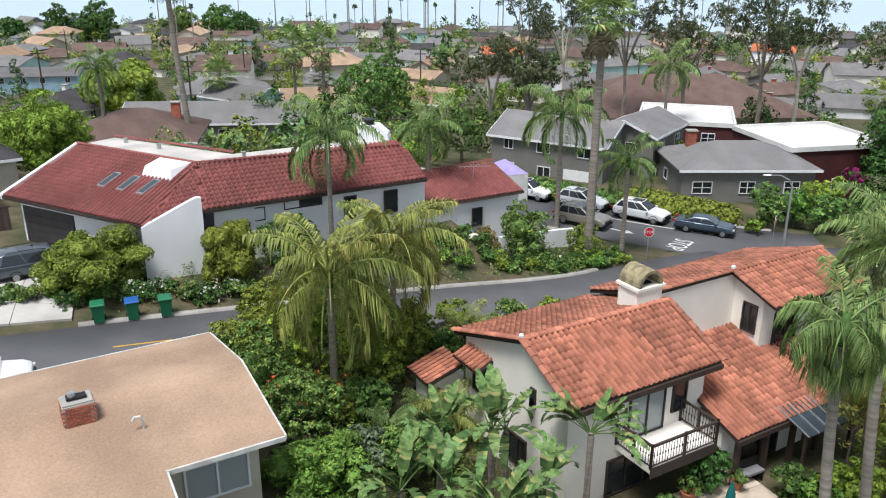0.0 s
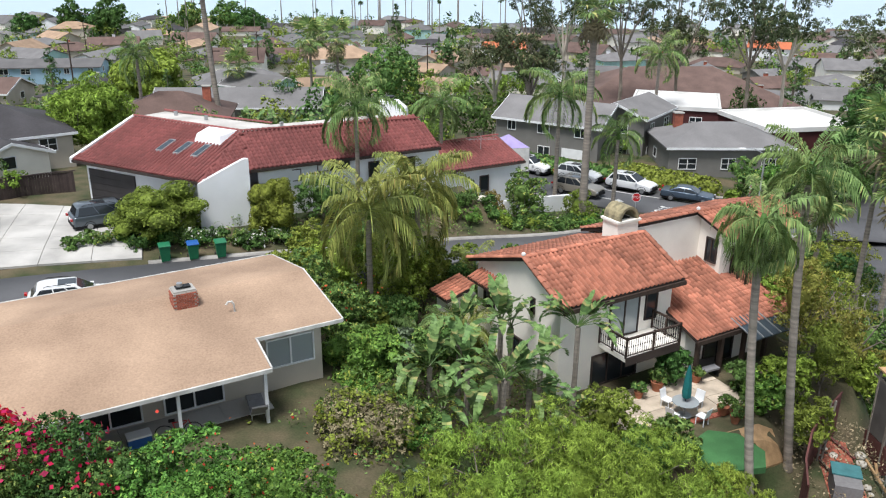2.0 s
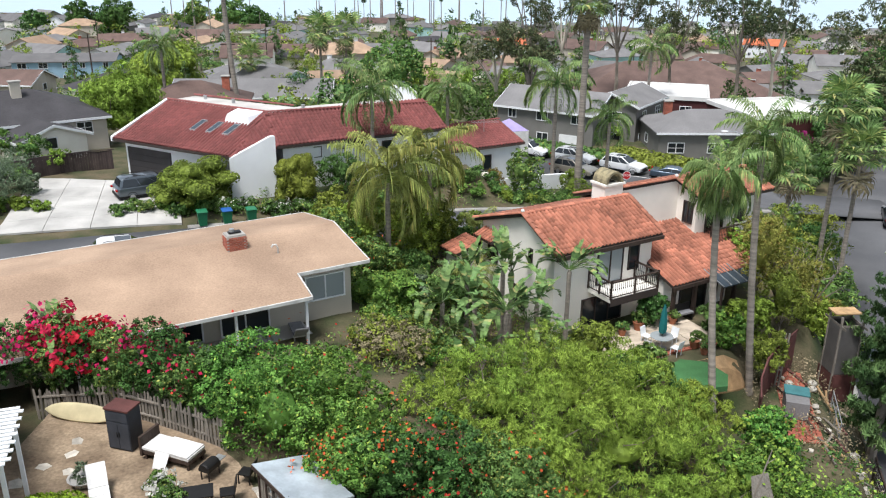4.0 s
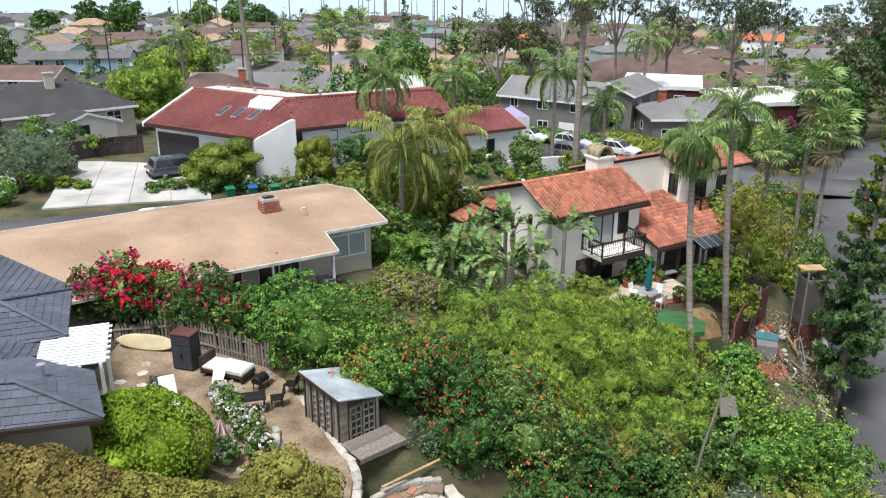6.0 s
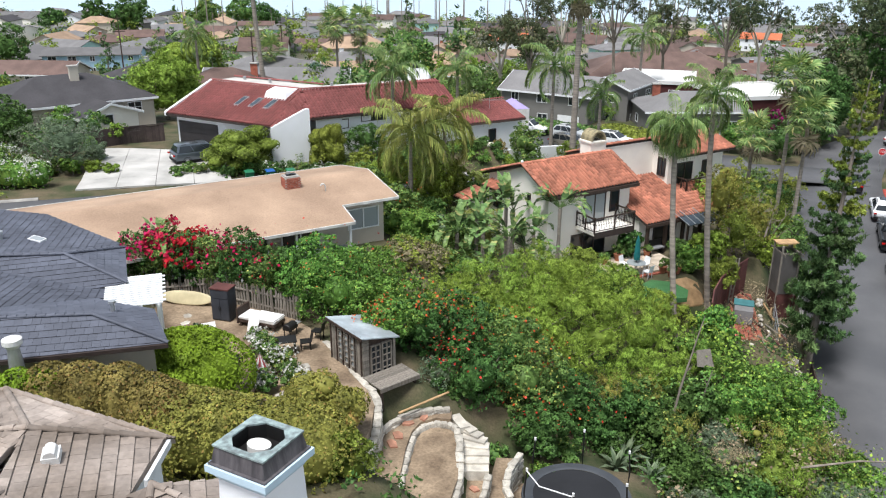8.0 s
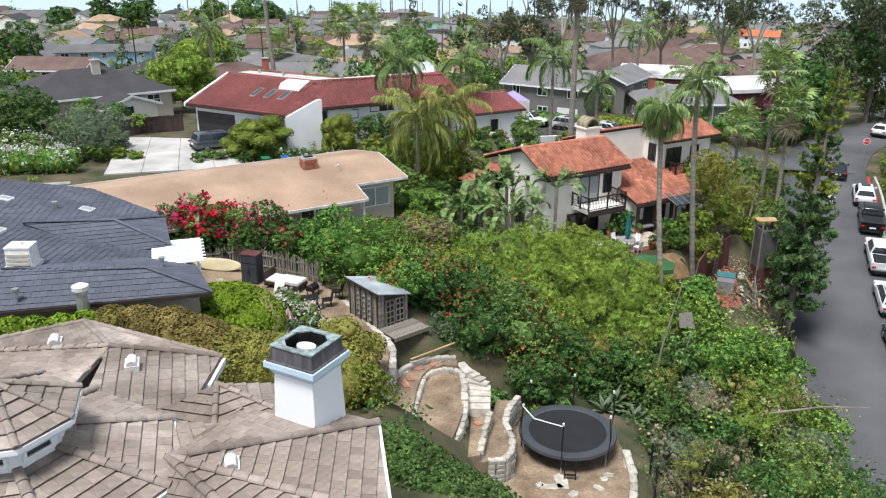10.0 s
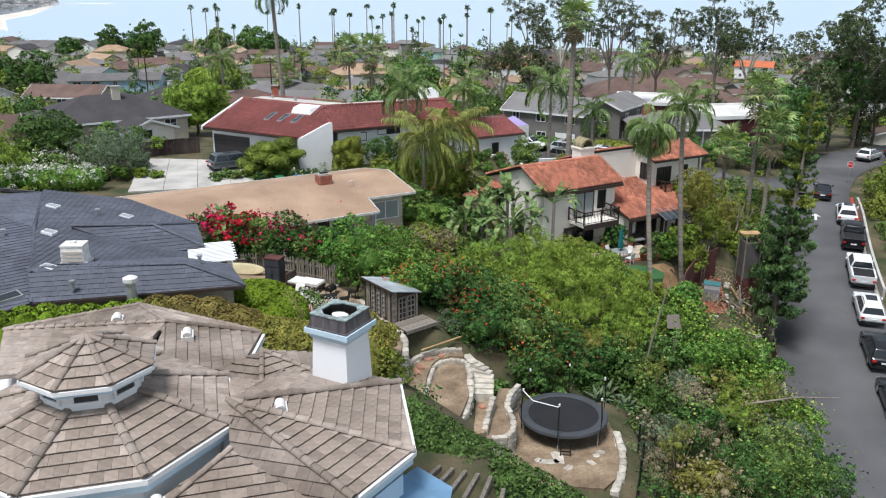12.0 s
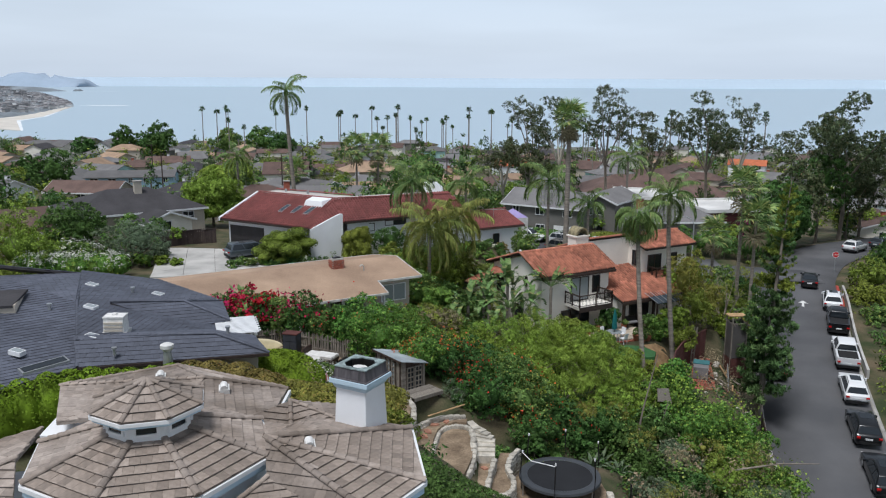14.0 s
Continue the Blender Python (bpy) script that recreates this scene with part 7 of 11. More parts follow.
hedge_run("clipped_hedge", "olive-bronze clipped hedge behind the chimney", [(-10.2, -9.4, 5.2), (-7.8, -9.3, 4.95), (-5.9, -9.1, 4.5)], 1.6, 2.8, "leaf_gold", 0.115, 30000, 2.6)
mr = np.random.default_rng(77)
S("clipped_mound", "clipped bright green mound of a shrub", "shrub", -11.6, -5.0, 3.7, 2.7, 1.45, "leaf_clipped", 0.13, 0.5, cap=34000, cover=3.4, upward=0.3, droop=-1.0, tight=True,
  lobes=[(0, 0, 1.45, 2.6, 2.4, 1.7)] + [(2.0 * math.cos(a) * u, 1.9 * math.sin(a) * u, 1.45 + 1.2 * math.sqrt(1 - u * u), 0.8, 0.8, 0.46) for a, u in zip(mr.uniform(0, 6.28, 14), mr.uniform(0.1, 0.95, 14))])
S("clipped_mound", "bronze-green clipped shrub beside the path", "shrub", -6.2, -6.8, 3.0, 1.7, 1.4, "leaf_gold", 0.13, 0.5, cap=14000, k=12, tight=True)
S("clipped_mound", "olive clipped shrub by the terrace", "shrub", -4.6, -9.2, 2.4, 1.3, 1.5, "leaf_olive", 0.15, 0.5, cap=9000)
for x, y, r in ((-9.8, -0.9, 0.75), (-8.9, -2.0, 0.7), (-8.0, -3.2, 0.65), (-9.0, -3.8, 0.6), (-10.6, 0.2, 0.5)):
    S("rose_bush", "bushy rose covered in white flowers", "shrub", x, y, 2.5, r, r * 0.75, "leaf_mid", 0.13, 0.55, petals="petal_white", petal_n=210, petal_size=0.12, cap=4200, k=5, group="white roses round the terrace")

# west side of the street
S("tall_shrub_tree", "broad light green tree by the street", "tree", -46.5, 28.6, 3.0, 4.2, 3.8, "leaf_lime", 0.28, 0.35, trunk=0.15, cap=20000, k=12)
S("round_tree", "dark green rounded street tree", "tree", -48.4, 42.0, 3.2, 3.3, 2.4, "leaf_dark", 0.3, 0.5, trunk=0.15, cap=12000, k=12)
S("olive_tree", "grey-green olive tree by the driveway", "tree", -40.0, 36.4, 2.6, 3.3, 2.0, "leaf_grey", 0.26, 0.35, trunk=0.13, cap=7000, cover=1.1)
S("flowering_bush", "wide green bush covered in white flowers", "shrub", -41.8, 30.6, 1.7, 3.6, 1.7, "leaf_mid", 0.24, 0.55, ry=2.4, petals="petal_white", petal_n=900, petal_size=0.18, cap=17000, k=12)
S("drooping_tree", "light green drooping pepper tree", "tree", -39.8, 62, 3.6, 4.2, 3.6, "leaf_lime", 0.42, 0.22, trunk=0.2, cap=20000, droop=1.6, k=14)
for x, y, z, r in ((-34.8, 33.6, 0.9, 0.9), (-36.4, 33.2, 1.0, 1.0), (-33.0, 33.4, 0.8, 0.7), (-38.4, 33.0, 1.0, 1.1), (-24.6, 35.4, 0.9, 0.9), (-37.6, 44.6, 1.6, 1.2), (-41.0, 46.4, 2.0, 1.6), (-44.6, 47.2, 2.0, 1.8), (-27.5, 8.2, 4.0, 1.6), (-31, 9.0, 3.6, 1.8), (-34, 10.4, 3.4, 1.8), (-25, 10.2, 3.8, 1.2)):
    S("street_shrub", "leafy green shrub near the driveway", "shrub", x, y, z, r, r * 0.7, rr.choice(["leaf_mid", "leaf_ivy", "leaf_lime"]), 0.26, 0.55, cap=2600, k=6)
# corner garden across the street
hedge_run("flowering_hedge", "clipped green hedge thick with white flowers", [(-45.0, 27.0, 2.7), (-41.0, 27.8, 2.7), (-36.9, 28.8, 2.6)], 1.1, 2.1, "leaf_ivy", 0.2, 9000)
S("olive_tree", "spreading grey-green olive tree at the corner", "tree", -37.2, 34.2, 3.0, 3.1, 1.9, "leaf_grey", 0.2, 0.3, trunk=0.13, k=12, cap=16000)
S("broad_tree", "dense dark green rounded tree at the corner", "tree", -47.6, 41.0, 2.6, 3.2, 2.4, "leaf_dark", 0.22, 0.5, trunk=0.15, k=12, cap=18000)
S("garden_shrub", "bright green shrub at the corner", "shrub", -42.4, 40.2, 1.6, 2.2, 1.5, "leaf_ivy", 0.22, 0.5, cap=9000)

# side street hedges and the grey house garden
hedge_run("clipped_hedge", "clipped green hedge behind the parked cars", [(0, 72.8, -1.5), (7, 68.6, -1.6), (12.5, 65.8, -1.7)], 1.3, 1.9, "leaf_mid", 0.3, 6000)
hedge_run("shrub_hedge", "loose flowering hedge along the side street", [(12.5, 66.4, -1.2), (16.5, 64.9, -1.4), (20.0, 63.6, -1.8)], 1.6, 2.4, "leaf_olive", 0.28, 8000)
for x, y, z, r, rz, lf in ((23.4, 63.4, -1.5, 1.9, 1.8, "leaf_mid"), (26.2, 64.4, -1.8, 1.8, 1.6, "leaf_ivy"), (28.6, 63.4, -2.2, 2.0, 1.5, "leaf_mid"), (31.5, 63.0, -2.4, 2.2, 1.7, "leaf_dark"), (29.5, 67.0, -1.6, 2.0, 1.5, "leaf_lime"), (34.5, 66.4, -2.0, 2.4, 2.2, "leaf_dark"), (14, 79.5, -2.0, 1.8, 1.2, "leaf_lime"), (17, 81.5, -2.0, 2.0, 1.3, "leaf_lime"), (20, 84, -2.0, 2.2, 1.4, "leaf_lime"), (21.8, 60.9, -2.8, 0.8, 0.6, "leaf_lime"), (37.5, 70.5, -1.6, 2.8, 2.6, "leaf_dark")):
    S("garden_bush", "leafy garden bush by the grey house", "shrub", x, y, z, r, rz, lf, 0.32, 0.55, cap=3500)
S("bougainvillea", "purple-flowering bush by the dark red house", "shrub", 32.6, 69.4, -1.2, 1.4, 1.3, "leaf_dark", 0.28, 0.55, petals="petal_magenta", petal_n=700, petal_size=0.25, cap=2000)
# right of the hill street
for x, y, z, r, rz, lf in ((40.5, 47.5, -4.6, 2.8, 1.9, "leaf_olive"), (39.4, 41, -5.6, 2.6, 1.9, "leaf_mid"), (38.0, 34.4, -6.4, 2.5, 1.9, "leaf_mid"), (36.4, 28, -6.8, 2.3, 2.2, "leaf_mid"), (34.6, 21, -7.6, 2.2, 1.9, "leaf_mid"), (43.5, 53, -3.6, 3.0, 2.2, "leaf_olive"), (33.0, 13.6, -8.8, 2.2, 1.8, "leaf_mid"), (45, 43, -6, 3.2, 2.6, "leaf_olive"), (43, 35, -7.5, 3.2, 2.6, "leaf_mid"), (48, 58, -2.4, 3.4, 2.8, "leaf_dark"), (41, 26, -9, 3.0, 2.6, "leaf_mid")):
    S("roadside_bush", "dusty green bush beyond the guard wall", "shrub", x, y, z, r, rz, lf, 0.34, 0.5, cap=5000, group="bushes beyond the guard wall")


def tall_gum(x, y, top, r=5.0, label="tall gum tree with pale limbs and open clumped crown", n=6500, seed=1, leafn="leaf_euc"):
    """A gum tree: pale forking trunk, foliage in separate clumps with gaps."""
    rng = np.random.default_rng(seed)
    z0 = gz(x, y)
    h = top - z0
    t = thing("gum_tree", pose(x, y, z0), label, "tree", "tall gum trees")
    g = G()
    lob = []
    fork = h * 0.38
    g.path([(0, 0, -0.4), (0.3, 0.1, fork * 0.5), (0, 0, fork)], [0.42, 0.34, 0.28], 8)
    for i in range(6):
        a = 2 * math.pi * i / 6 + rng.uniform(-0.4, 0.4)
        rr2 = r * rng.uniform(0.45, 0.95)
        e = Vector((math.cos(a) * rr2, math.sin(a) * rr2, h * rng.uniform(0.62, 0.95)))
        m1 = Vector((0, 0, fork)).lerp(e, 0.45) + Vector((rng.uniform(-0.6, 0.6), rng.uniform(-0.6, 0.6), 0.8))
        g.path([(0, 0, fork - 0.1), tuple(m1), tuple(e)], [0.2, 0.13, 0.05], 6)
        for _ in range(6):
            q = m1.lerp(e, rng.uniform(0.4, 1.1)) + Vector(rng.normal(0, r * 0.13, 3).tolist())
            s = r * rng.uniform(0.16, 0.27)
            lob.append((q.x, q.y, q.z, s, s, s * 0.75))
    for _ in range(4):
        lob.append((rng.normal(0, r * 0.2), rng.normal(0, r * 0.2), h * rng.uniform(0.78, 0.97), r * 0.25, r * 0.25, r * 0.17))
    part("trunk", g, M["stucco_beige"] if seed % 2 else M["bark"], t)
    v, f = leaf_cloud(rng, lob, int(n * 1.35), 0.44, 0.34, 1.2, 0.2)
    o = new("crown", mesh_np("crown", v, f, M[leafn]))
    o.parent = t
    return t


for i, (x, y, top, r, n) in enumerate(((52, 87, 17.4, 7.0, 9500), (60, 78, 17.5, 7.0, 7500), (38, 118, 17.8, 7, 7500), (46, 126, 15.5, 6, 4500), (20, 130, 17.4, 7, 5000), (11, 142, 15.5, 6, 5000), (29, 128, 13.5, 6, 5000), (55, 108, 12.5, 7, 6000), (58, 71, 9.0, 6, 7000), (66, 62, 13, 7, 6000), (5, 150, 14, 6, 4500), (-1, 96, 9, 4.5, 3500), (3.5, 92, 9.5, 4, 3500))):
    tall_gum(x, y, top, r, n=n, seed=20 + i)
for x, y, z, r, rz, lf in ((37.6, 72.0, -1.8, 2.8, 3.2, "leaf_dark"), (35.0, 68.8, -2.4, 2.2, 2.2, "leaf_euc"), (41.5, 77.5, -0.6, 3.0, 4.0, "leaf_dark"), (39.5, 76, 0.4, 3.6, 4.6, "leaf_dark"), (43.5, 82, 2.0, 4.4, 5.4, "leaf_euc"), (48.5, 87, 3.5, 4.6, 5.0, "leaf_dark"), (55, 68, -1.0, 4.6, 4.0, "leaf_dark"), (59, 66, 2.0, 5.0, 4.5, "leaf_euc"), (66, 74, 2.0, 6.0, 6.0, "leaf_euc"), (63, 52, -5, 5.0, 4.4, "leaf_euc"), (57, 92, 2.5, 6, 5.5, "leaf_euc"), (49.5, 60, -3.4, 3.4, 2.6, "leaf_dark")):
    S("broad_tree", "dense dark broadleaf tree by the hill street", "tree", x, y, z, r, rz, lf, 0.42, 0.5, trunk=0.25, cap=16000, k=14)


# tiered pine at the kerb
def tiered_pine(x, y, top, lean, label):
    rng = random.Random(8)
    z0 = gz(x, y)
    h = top - z0
    t = thing("norfolk_pine", pose(x, y, z0), label, "tree")
    bow = lambda f: (lean[0] * f ** 1.2, lean[1] * f ** 1.2)
    part("trunk", G().path([(*bow(f), h * f - (0.3 if f == 0 else 0)) for f in (0, 0.25, 0.5, 0.75, 1.0)], [0.3, 0.22, 0.16, 0.1, 0.03], 8), M["bark"], t)
    me = {}
    for lf in ("leaf_pine", "leaf_olive"):
        for k in range(3):
            nr = np.random.default_rng(k)
            lob = [(0.2 + 0.8 * i / 8, 0.02 * nr.normal(), -0.10 * math.sin(i * 0.35) + 0.16 * (i / 8) ** 2, 0.09, 0.15 * (1 - abs(i - 3) / 7), 0.06) for i in range(9)]
            v, f = leaf_cloud(nr, lob, 290, 0.155, 0.22, -1.0, 0.7)
            me[lf, k] = mesh_np("bough", v, f, M[lf])
    tiers = 34
    for i in range(tiers):
        f_ = 0.15 + 0.84 * i / tiers
        R = (1.8 * (1 - i / tiers) ** 0.75 + 0.5) * rng.uniform(0.82, 1.12)
        for j in range(7):
            if rng.random() < 0.22:
                continue
            o = new("bough", me["leaf_olive" if i > 16 and rng.random() < 0.75 else "leaf_pine", (i + j) % 3])
            o.parent = t
            s = R * rng.uniform(0.65, 1.2)
            bx, by = bow(f_)
            o.matrix_basis = pose(bx, by, h * f_ + rng.uniform(-0.2, 0.2), 0, rng.uniform(-18, 10), j * 51.4 + i * 27 + rng.uniform(-16, 16)) @ Matrix.Diagonal((s, s, max(s, 0.9) * 1.3, 1))
    return t


tiered_pine(20.5, 18.0, 11.8, (1.7, 2.1), "tall dark tiered pine leaning at the road's edge")


def bare_tree(x, y, top, label, seed=3, r=2.0):
    """A leafless, many-branched small tree."""
    rng = np.random.default_rng(seed)
    z0 = gz(x, y)
    h = top - z0
    t = thing("bare_tree", pose(x, y, z0), label, "tree")
    g = G()
    g.path([(0, 0, -0.3), (0.2, 0.1, h * 0.3), (0, 0, h * 0.4)], [0.16, 0.13, 0.1], 6)
    for i in range(12):
        a = rng.uniform(0, 6.28)
        e = Vector((math.cos(a) * r * rng.uniform(0.4, 1), math.sin(a) * r * rng.uniform(0.4, 1), h * rng.uniform(0.65, 1)))
        m1 = Vector((0, 0, h * 0.4)).lerp(e, 0.5) + Vector(rng.normal(0, 0.25, 3).tolist())
        g.path([(0, 0, h * 0.38), tuple(m1), tuple(e)], [0.07, 0.045, 0.012], 5)
        for _ in range(3):
            q = m1.lerp(e, rng.uniform(0.2, 0.9))
            g.path([tuple(q), tuple(q + Vector(rng.normal(0, 0.5, 3).tolist()) + Vector((0, 0, 0.4)))], [0.03, 0.008], 4)
    part("trunk", g, M["bark"], t)
    return t


bare_tree(19.6, 27.6, 2.6, "pale leafless tree with tangled branches", 3, 2.4)
bare_tree(18.4, 30.0, 2.2, "pale leafless tree with tangled branches", 7, 2.2)
for x, y, z, r, rz, lf in ((16.2, 22.2, 0.4, 1.4, 2.2, "leaf_olive"), (17.6, 29.2, 0.0, 1.5, 2.0, "leaf_gold"), (18.7, 23.6, -1.6, 1.3, 1.5, "leaf_lime"), (19.6, 31.2, -1.0, 1.6, 1.8, "leaf_olive"), (15.2, 28.4, 0.8, 1.4, 2.2, "leaf_lime"), (20.5, 27.2, -2.6, 1.4, 1.3, "leaf_gold"), (21.4, 33.4, -1.8, 1.8, 2.0, "leaf_olive"), (15.4, 24.6, 2.4, 1.5, 3.0, "leaf_gold"), (16.8, 26.6, 2.2, 1.5, 2.8, "leaf_olive"), (14.2, 21.0, -0.2, 1.2, 1.3, "leaf_lime"), (17.8, 24.4, 0.4, 1.4, 1.8, "leaf_gold"), (13.0, 20.6, -0.8, 1.1, 1.0, "leaf_ivy"), (9.0, 22.3, -0.6, 1.0, 1.0, "leaf_dark"), (12.4, 21.8, -0.8, 0.9, 0.9, "leaf_dark"), (19.4, 32.4, -1.0, 1.8, 1.8, "leaf_mid"), (17.0, 35.4, -1.2, 1.8, 1.8, "leaf_mid"), (14.4, 18.4, -1.0, 1.1, 1.2, "leaf_olive"), (7.8, 16.2, -1.0, 1.3, 1.0, "leaf_mid"), (6.4, 14.6, -0.8, 1.4, 1.1, "leaf_mid"), (21.5, 40.5, -2.6, 2.0, 2.0, "leaf_mid"), (20.0, 45, -2.4, 2.2, 2.0, "leaf_dark"), (24.4, 46, -3, 2.0, 1.8, "leaf_mid"), (22.6, 31.6, -3.4, 2.0, 2.2, "leaf_mid"), (23.6, 36.0, -3.0, 2.2, 2.4, "leaf_olive"), (24.4, 40.4, -2.8, 2.2, 2.2, "leaf_dark"), (26.4, 45.2, -3.0, 2.0, 1.9, "leaf_olive"), (21.6, 26.6, -4.4, 1.7, 1.8, "leaf_mid")):
    S("patio_shrub", {"leaf_gold": "tall yellowing bamboo clump", "leaf_olive": "tall yellow-green bamboo clump"}.get(lf, "leafy green shrub round the patio"), "shrub", x, y, z, r, rz, lf, 0.24, 0.3 if lf in ("leaf_gold", "leaf_olive") else 0.55, cap=6000, cover=1.4)


# spiky agaves on the slope
def agave(x, y, s, label="grey-green agave with curling sword leaves"):
    t = thing("agave", pose(x, y, gz(x, y) + 0.2), label, "plant", "agaves on the slope")
    for k in range(16):
        a, el = radians(k * 137.5), radians(72 - 3.6 * k)
        d = Vector((math.cos(a) * math.cos(el), math.sin(a) * math.cos(el), math.sin(el)))
        w = Vector((-math.sin(a), math.cos(a), 0)) * 0.09 * s
        p1, p2 = d * 0.55 * s, d * 1.0 * s + Vector((0, 0, -0.25 * s * math.cos(el)))
        part("leaf", G().add([w * 0.7, -w * 0.7, p1 - w, p1 + w, p2], [(0, 1, 2, 3), (3, 2, 4)]), M["leaf_grey"], t)
    return t


for x, y, s in ((6.2, 0.6, 1.3), (7.4, 1.0, 1.2), (5.6, -0.8, 1.1), (8.4, 0.2, 1.2), (7.0, -1.6, 1.0), (9.6, 0.6, 1.0)):
    agave(x, y, s)


# ---------- vehicles ----------
PAINT = {}


def car_paint(name, col, metal=0.2):
    if name not in PAINT:
        m, nt, out = node_material(name)
        b = nt.nodes.new("ShaderNodeBsdfPrincipled")
        b.inputs["Base Color"].default_value = (*col, 1)
        b.inputs["Roughness"].default_value, b.inputs["Metallic"].default_value = 0.28, metal
        b.inputs["Coat Weight"].default_value = 0.4
        nt.links.new(b.outputs[0], out.inputs["Surface"])
        PAINT[name] = m
    return PAINT[name]


# side outlines: (lengthwise, height) of the body, then of the glasshouse, nose at +x
SHAPES = {
    "suv": (4.75, 1.9, 1.72, [(-2.28, 0.40), (-2.38, 0.66), (-2.34, 0.98), (-2.18, 1.10), (0.95, 1.08), (1.9, 1.0), (2.26, 0.86), (2.37, 0.62), (2.30, 0.40)], [(-2.2, 1.06), (-1.78, 1.6), (-1.45, 1.70), (0.05, 1.71), (1.1, 1.06)]),
    "sedan": (4.8, 1.82, 1.42, [(-2.38, 0.42), (-2.40, 0.92), (-2.2, 1.0), (1.0, 0.96), (2.1, 0.82), (2.38, 0.66), (2.38, 0.40)], [(-1.75, 0.98), (-0.95, 1.38), (-0.6, 1.42), (0.25, 1.40), (1.1, 0.95)]),
    "minivan": (5.1, 1.98, 1.75, [(-2.54, 0.42), (-2.55, 1.02), (-2.45, 1.1), (1.45, 1.08), (2.3, 0.92), (2.54, 0.72), (2.54, 0.40)], [(-2.40, 1.08), (-2.15, 1.68), (-1.9, 1.75), (0.5, 1.73), (1.75, 1.04)]),
    "pickup": (5.8, 2.0, 1.92, [(-2.88, 0.55), (-2.9, 1.12), (-2.85, 1.18), (1.25, 1.18), (2.6, 1.12), (2.88, 0.95), (2.88, 0.52)], [(-0.95, 1.16), (-0.85, 1.82), (-0.6, 1.92), (0.75, 1.9), (1.45, 1.16)]),
}


def rounded(o, w):
    """Softens the edges of a pressed-metal shell."""
    b = o.modifiers.new("edge", "BEVEL")
    b.width, b.segments, b.limit_method, b.angle_limit = w, 2, "ANGLE", radians(25)
    return o


def vehicle(kind, x, y, heading, paint, label, z=None, group="cars parked along the streets"):
    """A car: rounded body, glasshouse with separate panes, wheels with rims, lamps, mirrors, plate bars."""
    L, W, H, body, cabin = SHAPES[kind]
    d = Vector((math.cos(radians(heading)), math.sin(radians(heading)), 0))
    za, zb = (gz(x + d.x * s, y + d.y * s) for s in (1.5, -1.5))
    pitch = math.degrees(math.atan2(za - zb, 3.0))
    t = thing(kind if kind != "suv" else "suv_car", pose(x, y, (za + zb) / 2 + 0.03 if z is None else z, 0, 0, heading) @ pose(0, 0, 0, 0, -pitch, 0), label, "car", group)
    hw = W / 2
    g = G()
    prof = body
    zm = 0.75
    rings = []
    for yy, k in ((-hw, 0.88), (-hw + 0.06, 0.985), (-hw + 0.25, 1.0), (hw - 0.25, 1.0), (hw - 0.06, 0.985), (hw, 0.88)):
        rings.append([(px * (0.5 + 0.5 * k if k < 0.95 else k), yy, (pz - zm) * k + zm) for px, pz in reversed(prof)])
    g.loft(rings)
    rounded(part("body", g, paint, t, smooth=True), 0.07)
    part("underbody", G().box(-L / 2 + 0.15, L / 2 - 0.15, -hw + 0.1, hw - 0.1, 0.26, 0.5), M["rubber"], t)
    inset = 0.24
    c0, c1, c2, c3, c4 = cabin
    rings = []
    zb_, zt = c0[1], max(p[1] for p in cabin)
    for s in (-1, 1):
        rings.append([(px, s * (hw - 0.05 - inset * max(0, (pz - zb_) / (zt - zb_))), pz) for px, pz in reversed(cabin)])
    cab = rounded(part("cabin", G().loft(rings), paint, t, smooth=True), 0.06)

    def pane(name, pts):
        part(name, G().slab(pts, 0.02), M["glass"], cab)

    def ins(px, pz, s, off=0.012):
        return Vector((px, s * (hw - 0.05 - inset * max(0, (pz - zb_) / (zt - zb_)) + off), pz))

    for s in (-1, 1):
        x0, x1 = c0[0] + 0.18, c4[0] - 0.12
        zt2 = zt - 0.1
        xa, xb = c1[0] + 0.12, c3[0] + 0.02
        cuts = [0, 0.36, 0.7, 1.0] if kind in ("suv", "minivan") else [0, 0.5, 1.0]
        for a, b2 in zip(cuts[:-1], cuts[1:]):
            lo0, lo1 = x0 + (x1 - x0) * a + 0.03, x0 + (x1 - x0) * b2 - 0.03
            hi0, hi1 = xa + (xb - xa) * a + 0.03, xa + (xb - xa) * b2 - 0.03
            q = [ins(lo0, zb_ + 0.05, s), ins(lo1, zb_ + 0.05, s), ins(hi1, zt2, s), ins(hi0, zt2, s)]
            part("side_window", G().slab(q if s < 0 else q[::-1], 0.015, (0, s, 0)), M["glass"], cab)
    for nm, (a, b2), out_ in (("windscreen", (c4, c3), 1), ("rear_window", (c0, c1), -1)):
        lo, hi = Vector((a[0], 0, a[1])), Vector((b2[0], 0, b2[1]))
        p0, p1 = lo.lerp(hi, 0.14), lo.lerp(hi, 0.9)
        y0, y1 = hw - 0.16, hw - 0.05 - inset - 0.06
        nv = Vector((out_ * (hi.z - lo.z), 0, abs(hi.x - lo.x))).normalized() * 0.014
        q = [p0 + Vector((0, -y0, 0)) + nv, p0 + Vector((0, y0, 0)) + nv, p1 + Vector((0, y1, 0)) + nv, p1 + Vector((0, -y1, 0)) + nv]
        part(nm, G().slab(q if out_ > 0 else q[::-1], 0.012, tuple(-nv.normalized())), M["glass"], cab)
